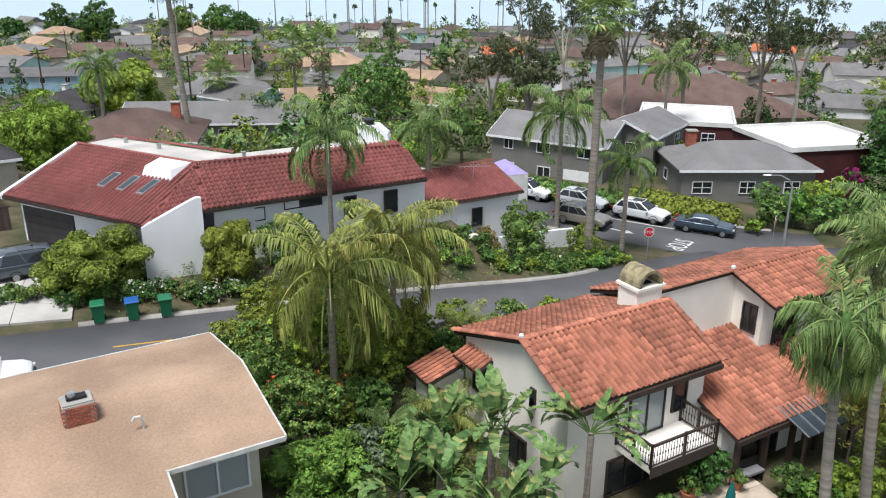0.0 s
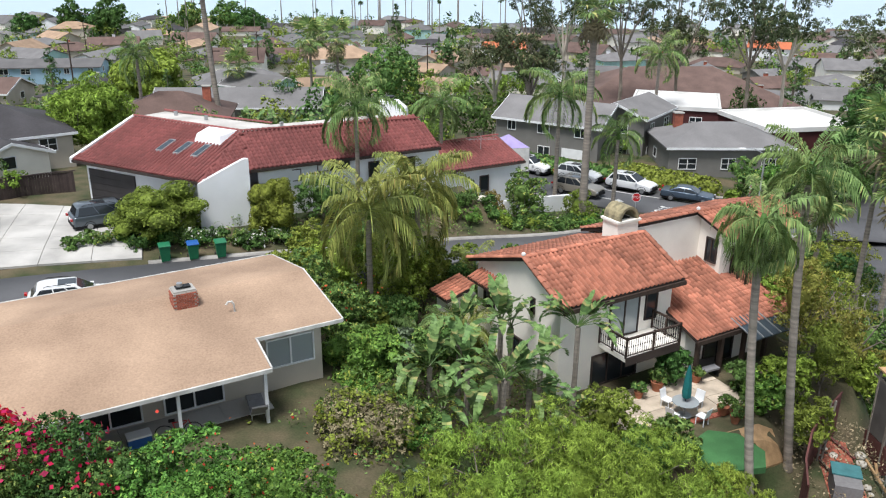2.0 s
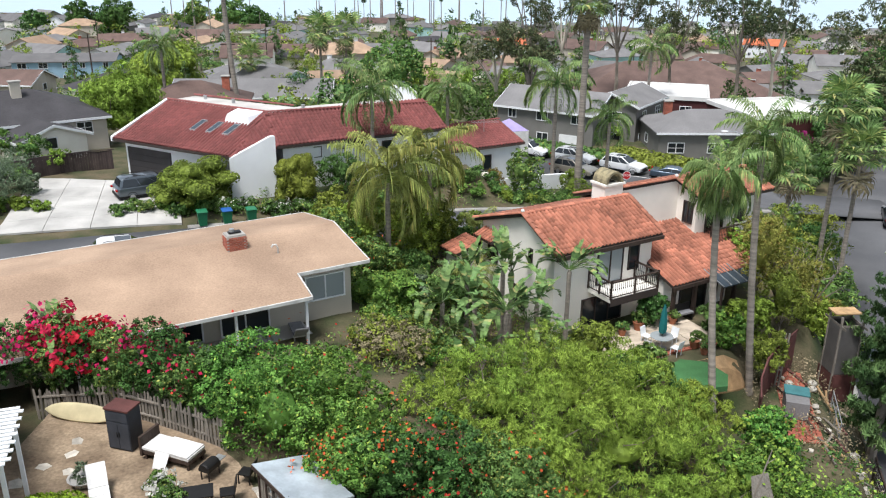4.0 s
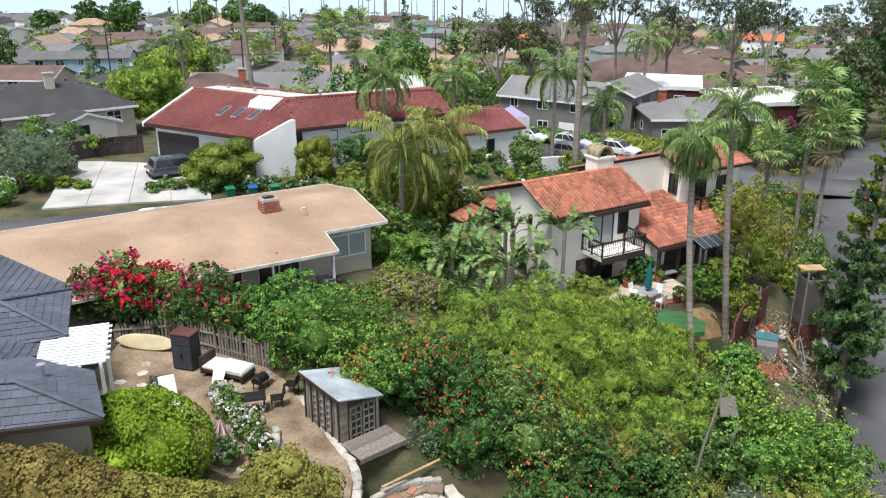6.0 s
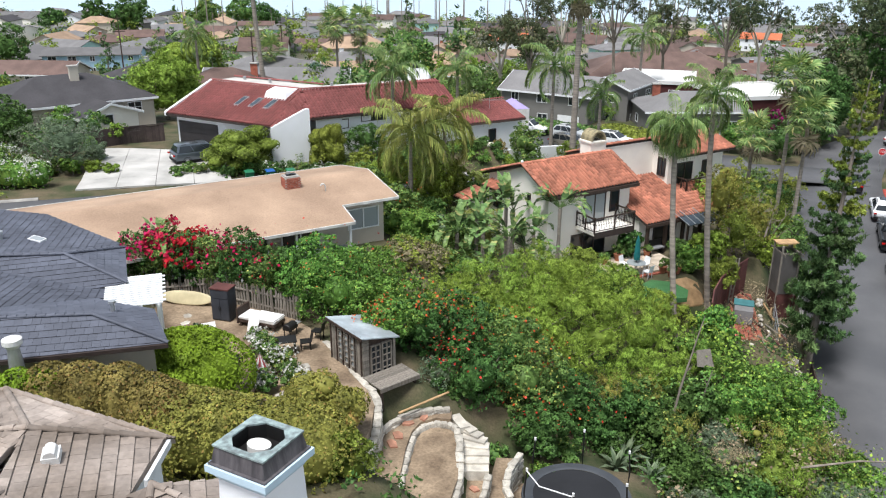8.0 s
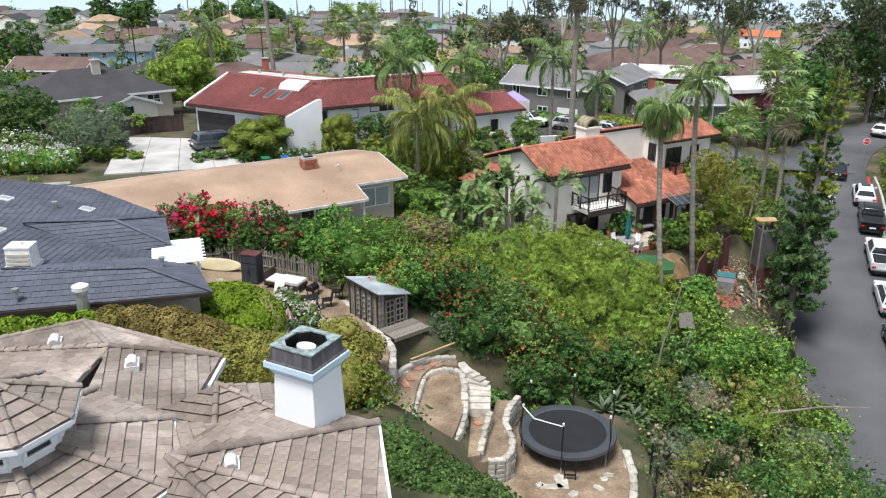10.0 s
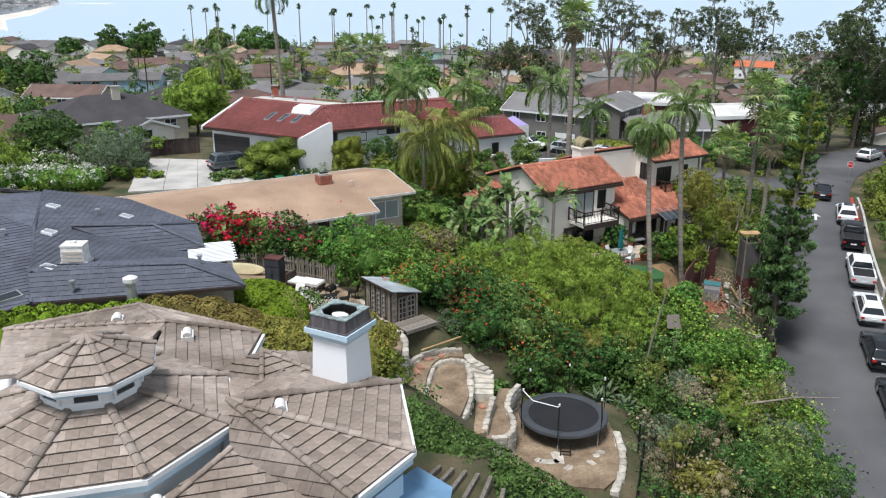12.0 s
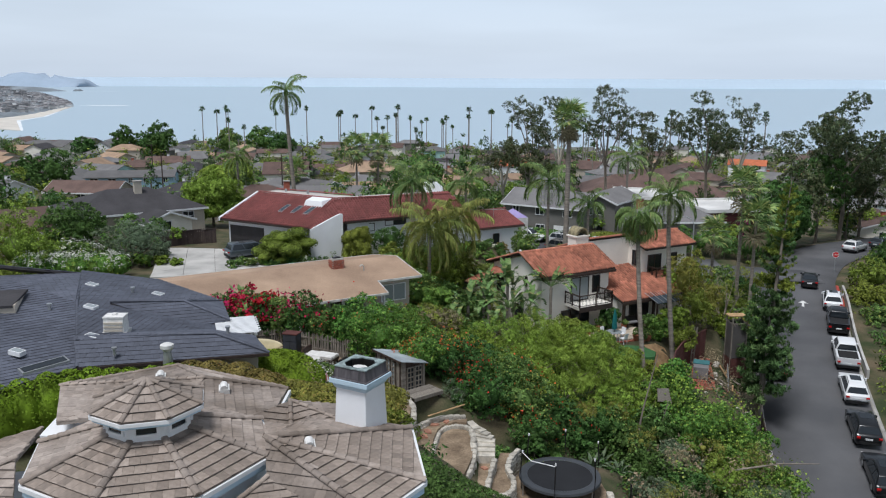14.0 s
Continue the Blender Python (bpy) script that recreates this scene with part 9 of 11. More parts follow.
tagged(G().slab([sea_side(s, -9, 1.6) for s in S9] + [sea_side(s, w, 0.3) for s, w in zip(reversed(S9), (5, 8, 14, 18, 24, 26, 30, 30))], 1.2).ob("beach", M["sand"]), "pale strip of beach below the bluff", "beach", kind="structure")
M["foam"] = mat("white_surf_foam", (0.80, 0.83, 0.86), 0.7, 0.15, 0.06, 0.1, 0.5, 0.2)
tagged(G().slab([sea_side(s, w - 2, 0.12) for s, w in zip(S9, (30, 30, 26, 24, 18, 14, 8, 4))] + [sea_side(s, w, 0.1) for s, w in zip(reversed(S9), (8, 12, 22, 22, 30, 32, 38, 34))], 0.6).ob("surf", M["foam"]), "white band of breaking surf along the beach", "surf", kind="structure")
for x, y, rx, ry in ((-780, 1490, 55, 5), (-762, 1470, 40, 3.5), (-1640, 2985, 60, 6), (-1560, 2985, 90, 5)):
    o = G().loft([[(x + rx * q * math.cos(a), y + ry * q * math.sin(a), zq) for a in [k * 0.5236 for k in range(12)]] for q, zq in ((1.0, -34.3), (0.9, -33.8))]).ob("surf", M["foam"])
    tagged(o, "streak of white surf off the point", "surf", kind="structure")
rock = G().loft([[(-1640 + q * 16 * (1 + 0.2 * math.sin(k * 2.3)) * math.cos(k * 0.785), 2992 + q * 12 * math.sin(k * 0.785), zq + math.sin(k * 1.9) * 0.8) for k in range(8)] for q, zq in ((1.3, -36), (1.0, -30.5), (0.5, -27.5))]).ob("sea_rock", M["coast"])
tagged(rock, "dark rock standing in the bay", "rock")
# haze over the bay is painted in as greyed wall and roof colours
M["cliff_pale"] = mat("painted_haze_wall", (0.64, 0.63, 0.62), 0.9, 0.1, 0.05, 0.05, 1, 0.0, island=0.5)
M["cliff_dark"] = mat("painted_haze_roof", (0.37, 0.355, 0.36), 0.9, 0.1, 0.05, 0.05, 1, 0.0, island=0.5)
walls_, roofs_ = G(), G()
for i in range(620):
    s, c = 0.1 + 0.84 * hr.random(), 0.06 + 0.92 * hr.random() ** 1.1
    p = bluff(s, c)
    w_, h = hr.uniform(3, 7), hr.uniform(2.0, 4.0)
    m4 = pose(p.x, p.y, p.z, 0, 0, hr.uniform(0, 90))
    walls_.box(-w_, w_, -4.5, 4.5, -4, h, m4)
    roofs_.box(-w_ - 0.6, w_ + 0.6, -5.1, 5.1, h, h + 0.8, m4)
tagged(walls_.ob("far_town", M["cliff_pale"]), "pale blocky buildings crowded on the far hillside, haze in their colour", "buildings", kind="stuff")
tagged(roofs_.ob("far_town_roofs", M["cliff_dark"]), "grey roofs crowded on the far hillside, haze in their colour", "roofs", kind="stuff")


# ---------- driveway, bins, fences by the street ----------
def patch(name, c00, c10, c11, c01, nu, nv, material, label, category, lift=0.05, gap=0.012, parts=None):
    """Paving laid as separate slabs over the ground between four corners."""
    t = thing(name, Matrix.Identity(4), label, category, kind="structure")
    P = [np.array(p, float) for p in (c00, c10, c11, c01)]
    at = lambda u, v: P[0] * (1 - u) * (1 - v) + P[1] * u * (1 - v) + P[2] * u * v + P[3] * (1 - u) * v
    for i in range(nu):
        for j in range(nv):
            e = gap
            q = [at((i + a) / nu, (j + c) / nv) for a, c in ((e, e), (1 - e, e), (1 - e, 1 - e), (e, 1 - e))]
            pts = [(p[0], p[1], gz(p[0], p[1]) + lift) for p in q]
            part(parts or "slab", G().slab(pts, 0.14), material if not isinstance(material, list) else material[(i * 7 + j * 3) % len(material)], t)
    return t


patch("driveway", (-33.5, 27.9), (-22.4, 32.7), (-25.9, 41.0), (-38.4, 42.2), 4, 5, M["concrete"], "pale concrete driveway in cracked panels", "driveway", 0.16, 0.006)


def wheelie_bin(x, y, turn, body, lid, label):
    t = thing("wheelie_bin", pose(x, y, gz(x, y) + 0.05, 0, 0, turn), label, "bin", "bins at the kerb")
    part("bin_body", G().loft([[(-a, -c, z), (a, -c, z), (a, c, z), (-a, c, z)] for a, c, z in ((0.26, 0.3, 0.05), (0.33, 0.39, 0.98), (0.36, 0.42, 1.0), (0.36, 0.42, 1.04))]), M[body], t)
    part("lid", G().loft([[(-a, -c, z), (a, -c, z), (a, c + 0.05, z), (-a, c + 0.05, z)] for a, c, z in ((0.37, 0.44, 1.04), (0.37, 0.44, 1.08), (0.28, 0.34, 1.13))]), M[lid], t)
    part("handle", G().tube((-0.26, 0.5, 1.0), (0.26, 0.5, 1.0), 0.02), M[body], t)
    for s in (-1, 1):
        part("wheel", G().tube((s * 0.3, 0.34, 0.12), (s * 0.36, 0.34, 0.12), 0.13, 0.13, 12), M["rubber"], t)
    return t


wheelie_bin(-20.9, 32.75, 27, "plastic_green", "plastic_green", "green wheelie bin at the kerb")
wheelie_bin(-19.35, 33.5, 27, "plastic_green", "plastic_blue", "green wheelie bin with a blue lid")
wheelie_bin(-17.8, 34.25, 27, "plastic_green", "plastic_green", "green wheelie bin at the kerb")


def board_fence(name, label, pts, h, material, board=0.16, gap=0.012, cap=True, category="fence", uneven=0.0, lean=0.0, picket=False):
    """Upright boards side by side along a line of (x, y), each a part."""
    t = thing(name, Matrix.Identity(4), label, category)
    rng = random.Random(len(pts) * 31)
    line = densify([(x, y, 0) for x, y in pts], 0.25)
    seg = np.linalg.norm(np.diff(line[:, :2], axis=0), axis=1)
    cum = np.concatenate([[0], np.cumsum(seg)])
    n = int(cum[-1] / (board + gap))
    for k in range(n):
        s = (k + 0.5) * (board + gap)
        x, y = np.interp(s, cum, line[:, 0]), np.interp(s, cum, line[:, 1])
        x2, y2 = np.interp(s + 0.1, cum, line[:, 0]), np.interp(s + 0.1, cum, line[:, 1])
        a = math.degrees(math.atan2(y2 - y, x2 - x))
        hh = h + rng.uniform(-uneven, uneven)
        m4 = pose(x, y, gz(x, y) - 0.05, rng.uniform(-lean, lean), rng.uniform(-lean, lean), a)
        g = G()
        if picket:
            g.slab([m4 @ Vector(p) for p in ((-board / 2, -0.012, 0), (board / 2, -0.012, 0), (board / 2, -0.012, hh - 0.1), (0, -0.012, hh), (-board / 2, -0.012, hh - 0.1))], 0.024, tuple(m4.to_3x3() @ Vector((0, 1, 0))))
        else:
            g.box(-board / 2, board / 2, -0.015, 0.015, 0, hh, m4)
        part("board" if not picket else "picket", g, M[material], t)
    for i in range(len(pts) - 1):
        (xa, ya), (xb, yb) = pts[i], pts[i + 1]
        L, a = math.hypot(xb - xa, yb - ya), math.degrees(math.atan2(yb - ya, xb - xa))
        za, zb = gz(xa, ya), gz(xb, yb)
        for zz in ((h * 0.3, h * 0.75) if not cap else (h + 0.02,)):
            part("rail", G().slab([(xa, ya, za + zz), (xb, yb, zb + zz), (xb - math.sin(radians(a)) * 0.08, yb + math.cos(radians(a)) * 0.08, zb + zz), (xa - math.sin(radians(a)) * 0.08, ya + math.cos(radians(a)) * 0.08, za + zz)], 0.07), M[material], t)
    return t


board_fence("fence", "dark-stained board fence beside the driveway", [(-40.5, 40.5), (-38.2, 43.4), (-35.6, 45.6), (-33.4, 46.2)], 1.7, "fence_dark", 0.2, 0.01)
board_fence("fence", "dark-stained board screen beside the minivan", [(-25.6, 36.5), (-24.3, 39.0), (-23.6, 40.2)], 1.5, "fence_dark", 0.2, 0.01)
board_fence("picket_fence", "weathered grey picket fence under the climbers", [(-17.6, 5.2), (-14.2, 4.9), (-11.6, 4.0), (-9.2, 2.9)], 1.35, "wood_grey", 0.11, 0.05, False, uneven=0.1, lean=3.0, picket=True)
board_fence("fence", "curved maroon board fence beside the brick path", [(12.8, 13.6), (13.3, 15.4), (14.2, 17.4), (15.4, 19.2), (16.8, 21.0)], 2.3, "fence_red", 0.18, 0.01)
board_fence("fence", "dark timber rail fence above the road", [(20.3, 14.2), (20.7, 17.2), (21.4, 20.4)], 1.2, "wood_dark", 0.09, 0.12, True)

# low white garden wall and rocks on the corner bank
wl2 = thing("garden_wall", Matrix.Identity(4), "low white rendered garden wall on the bank", "wall")
for (xa, ya), (xb, yb) in (((0.6, 51.2), (3.4, 52.6)), ((3.4, 52.6), (6.4, 54.4))):
    part("wall_section", G().slab([(xa, ya, -1.0), (xb, yb, -1.2), (xb - 0.15, yb + 0.25, -1.2), (xa - 0.15, ya + 0.25, -1.0)], 2.2), M["stucco_white"], wl2)


def rock(x, y, s, material="stone", label="pale rounded garden rock"):
    rng = np.random.default_rng(int(abs(x * 91 + y * 57)))
    bm = bmesh.new()
    bmesh.ops.create_icosphere(bm, subdivisions=2, radius=s)
    for v in bm.verts:
        v.co = v.co * (1 + 0.18 * noise.noise(v.co * (2.2 / s) + Vector((x, y, 0)))) * Vector((1.1, 0.9, 0.65)).length / 1.55
        v.co.z *= 0.7
    me = bpy.data.meshes.new("rock")
    bm.to_mesh(me)
    bm.free()
    me.materials.append(M[material])
    o = new("rock", me)
    o.matrix_basis = pose(x, y, gz(x, y) + s * 0.3, 0, 0, rng.uniform(0, 360))
    return tagged(o, label, "rock", "garden rocks")


for i in range(11):
    rock(-2.5 + 1.1 * i + rr.uniform(-0.3, 0.3), 46.6 + 0.52 * i + rr.uniform(-0.4, 0.5), rr.uniform(0.22, 0.42))

# ---------- back garden: shed, furniture, terraces ----------
sh = thing("garden_shed", pose(-5.3, -2.25, 1.75, 0, 0, 44), "weathered grey board shed with a pale metal roof", "shed")
for k in range(7):
    part("board", G().box(-0.04, 0.0, 0.04 + 0.35 * k, 0.36 + 0.35 * k, 0, 2.05), M["wood_grey"], sh)
for k in range(6):
    part("batten", G().box(-0.085, -0.04, 0.02 + 0.46 * k, 0.09 + 0.46 * k, 0, 2.08), M["wood_dark"], sh)
for k in range(3):
    window(sh, -0.04, 0.62 + 0.46 * k, 1.15, -90, 0.28, 1.35, M["wood_grey"], 1, M["curtain"], bars=4)
part("wall", G().loft([[(0, y_, 0), (1.62, y_, 0), (1.62, y_, 1.6), (0, y_, 2.0)] for y_ in (0.03, 2.45)]), M["wood_dark"], sh)
for k in range(12):
    part("shingle", G().box(-0.02, 0.28, -0.03, 0.03, 0.16 * k, 0.16 * k + 0.15), M["wood_grey"], sh)
for k in range(2):
    window(sh, 0.6 + 0.56 * k, 0.0, 0.82, 0, 0.5, 1.45, M["wood_grey"], 2, M["glass"], "door", bars=4)
part("corner_post", G().box(1.5, 1.62, -0.05, 0.05, 0, 1.62), M["wood_grey"], sh)
part("roof", G().slab([(-0.16, -0.18, 2.10), (1.78, -0.16, 1.62), (1.78, 2.58, 1.64), (-0.16, 2.58, 2.12)], 0.05), M["sheet_metal"], sh, "pale bluish metal roof sheet")
part("fascia", G().slab([(-0.19, -0.2, 2.08), (-0.15, -0.2, 2.08), (-0.15, 2.56, 2.1), (-0.19, 2.56, 2.1)], 0.12), M["wood_dark"], sh)
dk = thing("timber_deck", pose(-5.28, -2.27, 0.0, 0, 0, 44), "grey plank platform in front of the shed", "deck")
for k in range(8):
    part("plank", G().box(-0.1, 1.9, -1.29 + 0.155 * k, -1.29 + 0.155 * k + 0.145, 1.98, 2.03), M["wood_grey"], dk)
part("skirt_board", G().box(-0.1, 1.9, -1.34, -1.295, 1.84, 2.025), M["wood_grey"], dk)
for a, c in ((0.05, -1.15), (1.75, -1.15), (1.75, -0.15), (0.05, -0.15)):
    part("post", G().box(a - 0.06, a + 0.06, c - 0.06, c + 0.06, -0.8, 1.98), M["wood_dark"], dk)
for k in range(5):
    o = G().box(-1.3, 1.3, -0.05, 0.05, 0, 0.04).ob("timber_plank", M["wood_tan"])
    px, py = -3.2 + 0.12 * k, -3.6 + 0.22 * k
    o.matrix_basis = pose(px, py, gz(px, py) + 0.06 + 0.03 * k, 0, 0, 28 + 4 * k)
    tagged(o, "loose raw timber plank on the ground", "plank", "planks under the deck")

for nm, lb, zt, outline in (("dirt_yard", "bare trodden tan dirt of the back yard", 1.965, [(-16.6, -0.6), (-12.5, -2.6), (-8.6, -4.6), (-7.4, -4.2), (-6.6, -5.4), (-6.2, -7.2), (-4.6, -7.5), (-4.4, -6.0), (-4.5, -4.4), (-4.9, -3.4), (-5.6, -2.3), (-6.2, -1.2), (-7.7, 0.9), (-8.6, 2.2), (-9.6, 3.1), (-12.0, 4.3), (-14.6, 5.0), (-16.8, 5.2)]),
                            ("dirt_yard", "bare tan dirt round the trampoline", -2.035, [(1.0, -3.4), (5.6, -3.4), (6.0, -5.6), (6.0, -8.6), (5.0, -10.0), (2.4, -9.9), (0.6, -8.6), (0.8, -6.0)])):
    o = G().prism(outline, zt - 0.3, zt).ob(nm, M["soil_tan"])
    tagged(o, lb, "soil", kind="structure")
cab = thing("storage_cabinet", pose(-12.9, 2.9, 1.9, 0, 0, -12) @ Matrix.Diagonal((0.78, 0.9, 1.04, 1)), "dark blue-grey cabinet with a brown top", "cabinet")
M["cab_blue"] = mat("dark_blue_grey_paint", (0.045, 0.05, 0.062), 0.6, 0.2, 2.0, 0.08, 30, 0.1)
part("body", G().box(-0.6, 0.6, -0.38, 0.38, 0.1, 1.6), M["cab_blue"], cab)
part("top", G().box(-0.64, 0.64, -0.42, 0.42, 1.6, 1.66), M["fence_red"], cab)
for k in range(2):
    dr = part("door", G().box(-0.57 + 0.58 * k, -0.01 + 0.58 * k, -0.41, -0.38, 0.15, 1.15), M["cab_blue"], cab)
    part("handle", G().box(-0.08 + 0.12 * k, -0.05 + 0.12 * k, -0.44, -0.41, 0.6, 0.8), M["iron"], dr)
part("drawer", G().box(-0.57, 0.57, -0.41, -0.38, 1.2, 1.55), M["cab_blue"], cab)
for s in (-0.5, 0.5):
    part("leg", G().box(s - 0.05, s + 0.05, -0.3, 0.3, 0, 0.1), M["wood_dark"], cab)
bd = thing("daybed", pose(-10.9, 2.25, 1.9, 0, 0, -18), "timber daybed with a patterned throw", "bed")
part("frame", G().box(-1.0, 1.0, -0.45, 0.45, 0.3, 0.42), M["wood_dark"], bd)
part("headboard", G().box(-1.08, -0.98, -0.48, 0.48, 0.2, 0.95), M["wood_dark"], bd)
part("mattress", G().loft([[(-a, -c, z), (a, -c, z), (a, c, z), (-a, c, z)] for a, c, z in ((0.95, 0.42, 0.42), (0.98, 0.46, 0.48), (0.98, 0.46, 0.56), (0.9, 0.4, 0.6))]), M["cloth_white"], bd)
part("throw", G().slab([(-0.4, -0.47, 0.62), (0.95, -0.47, 0.62), (0.95, 0.45, 0.62), (-0.3, 0.45, 0.62)], 0.05).slab([(-0.35, -0.5, 0.62), (0.25, -0.5, 0.62), (0.2, -0.75, 0.15), (-0.3, -0.8, 0.1)], 0.04), M["cloth_white"], bd)
for a in (-0.9, 0.9):
    for c in (-0.38, 0.38):
        part("leg", G().box(a - 0.04, a + 0.04, c - 0.04, c + 0.04, 0, 0.3), M["wood_dark"], bd)
gr = thing("barbecue_grill", pose(-9.3, 1.35, 1.97, 0, 0, -20) @ Matrix.Diagonal((0.7, 0.7, 0.62, 1)), "black barbecue grill with side shelves", "grill")
part("lid", G().loft([[(math.cos(a) * 0.3 * s, x_, 0.75 + abs(math.sin(a)) * 0.28 * s) for a in [math.pi * k / 8 for k in range(9)]] for x_, s in ((-0.45, 0.8), (-0.4, 1), (0.4, 1), (0.45, 0.8))]), M["iron"], gr)
part("firebox", G().box(-0.3, 0.3, -0.45, 0.45, 0.55, 0.76), M["iron"], gr)
part("shelf", G().box(-0.22, 0.22, 0.5, 0.95, 0.68, 0.72), M["steel"], gr)
for a in (-0.22, 0.22):
    for c in (-0.38, 0.38):
        part("leg", G().box(a - 0.025, a + 0.025, c - 0.025, c + 0.025, 0, 0.55), M["iron"], gr)


def garden_table(x, y, turn, label, w=1.0, d=0.7, material="iron"):
    t = thing("garden_table", pose(x, y, gz(x, y), 0, 0, turn), label, "table")
    part("tabletop", G().box(-w / 2, w / 2, -d / 2, d / 2, 0.68, 0.72), M[material], t)
    for a in (-1, 1):
        for c in (-1, 1):
            part("leg", G().box(a * w * 0.42 - 0.025, a * w * 0.42 + 0.025, c * d * 0.4 - 0.025, c * d * 0.4 + 0.025, 0, 0.68), M[material], t)
    return t


def garden_chair(x, y, turn, label, material="iron", group="garden chairs"):
    t = thing("garden_chair", pose(x, y, gz(x, y), 0, 0, turn), label, "chair", group)
    part("seat", G().box(-0.23, 0.23, -0.23, 0.23, 0.42, 0.46), M[material], t)
    part("backrest", G().slab([(-0.23, 0.22, 0.46), (0.23, 0.22, 0.46), (0.22, 0.32, 0.9), (-0.22, 0.32, 0.9)], 0.03, (0, 1, 0)), M[material], t)
    for a in (-0.2, 0.2):
        for c in (-0.2, 0.2):
            part("leg", G().box(a - 0.018, a + 0.018, c - 0.018, c + 0.018, 0, 0.42), M[material], t)
    return t


garden_table(-9.1, -0.35, 20, "small black metal garden table")
garden_chair(-8.3, 0.1, -70, "black metal garden chair in the yard")
garden_chair(-8.0, 1.2, -100, "black metal garden chair in the yard")
garden_chair(-10.9, -1.7, 160, "dark metal chair beside the roses")


def lounger(x, y, turn, z, cloth, label):
    t = thing("sun_lounger", pose(x, y, z, 0, 0, turn), label, "lounger")
    part("frame", G().box(-0.32, 0.32, -0.95, 0.5, 0.24, 0.3), M["steel"], t)
    for k in range(3):
        part("cushion", G().box(-0.31, 0.31, -0.95 + 0.48 * k, -0.49 + 0.48 * k, 0.3, 0.38), M[cloth], t)
    part("backrest", G().slab([(-0.31, 0.5, 0.38), (0.31, 0.5, 0.38), (0.31, 1.05, 0.95), (-0.31, 1.05, 0.95)], 0.08), M[cloth], t)
    for a in (-0.27, 0.27):
        for c in (-0.85, 0.4):
            part("leg", G().box(a - 0.02, a + 0.02, c - 0.02, c + 0.02, 0, 0.24), M["steel"], t)
    return t


lounger(-12.3, -0.4, 30, 1.92, "cloth_white", "white garden lounger by the roses")
lounger(-9.15, 13.1, 205, 1.4, "cloth_grey", "grey cushioned lounger on the bungalow porch")
pl = thing("planter_bowl", pose(-13.35, 0.6, 1.9), "dark round planter bowl with succulents", "planter")
part("bowl", G().loft([[(math.cos(a) * r, math.sin(a) * r, z) for a in [2 * math.pi * k / 16 for k in range(16)]] for r, z in ((0.25, 0), (0.5, 0.3), (0.52, 0.34), (0.44, 0.34), (0.4, 0.28))]), M["concrete"], pl)
part("plant", G().add(*[(lambda v, f: ([tuple(p) for p in v], [tuple(q) for q in f]))(*leaf_cloud(np.random.default_rng(1), [(0, 0, 0.45, 0.4, 0.4, 0.3)], 160, 0.25, 0.25))][0]), M["leaf_grey"], pl)
sb = thing("surfboard", pose(-15.3, 4.35, 2.3, 62, 0, -6), "cream surfboard lying against the picket fence", "surfboard")
rings = []
for i in range(15):
    t = -1 + 2 * i / 14
    w = 0.36 * max(0.02, (1 - abs(t) ** 2.6)) ** 0.7
    rings.append([(t * 1.45, math.cos(a) * w, math.sin(a) * 0.045 * (1 - 0.6 * abs(t)) + 0.06 * t * t) for a in [2 * math.pi * k / 12 for k in range(12)]])
part("board", G().loft(rings), M["surf_cream"], sb, smooth=True)
part("fin", G().slab([(-1.2, 0, -0.02), (-1.0, 0, -0.02), (-1.22, 0, -0.2)], 0.012, (0, 1, 0)), M["iron"], sb)
# folded striped parasol on the little brick terrace
M["stripe_red"] = mat("faded_red_canvas", (0.42, 0.10, 0.11), 0.85, 0.15, 2, 0.08, 30, 0.1)
ps = thing("striped_parasol", pose(-9.5, -3.0, 1.95, 4, 6, 0) @ Matrix.Diagonal((0.85, 0.85, 0.72, 1)), "folded red and white striped parasol", "parasol")
part("pole", G().tube((0, 0, 0), (0, 0, 2.0), 0.025), M["steel"], ps)
for k in range(12):
    a0, a1 = 2 * math.pi * k / 12, 2 * math.pi * (k + 1) / 12
    part("gore", G().add([(0, 0, 1.95), (math.cos(a0) * 0.5, math.sin(a0) * 0.5, 0.7), (math.cos((a0 + a1) / 2) * 0.36, math.sin((a0 + a1) / 2) * 0.36, 0.66), (math.cos(a1) * 0.5, math.sin(a1) * 0.5, 0.7)], [(0, 1, 2), (0, 2, 3)]), M["stripe_red"] if k % 2 else M["cloth_white"], ps)
patch("brick_terrace", (-11.0, -3.6), (-8.6, -3.9), (-8.5, -1.8), (-10.6, -1.6), 10, 16, M["flag_red"], "small terrace of red brick pavers", "terrace", 0.04, 0.04, "paver")


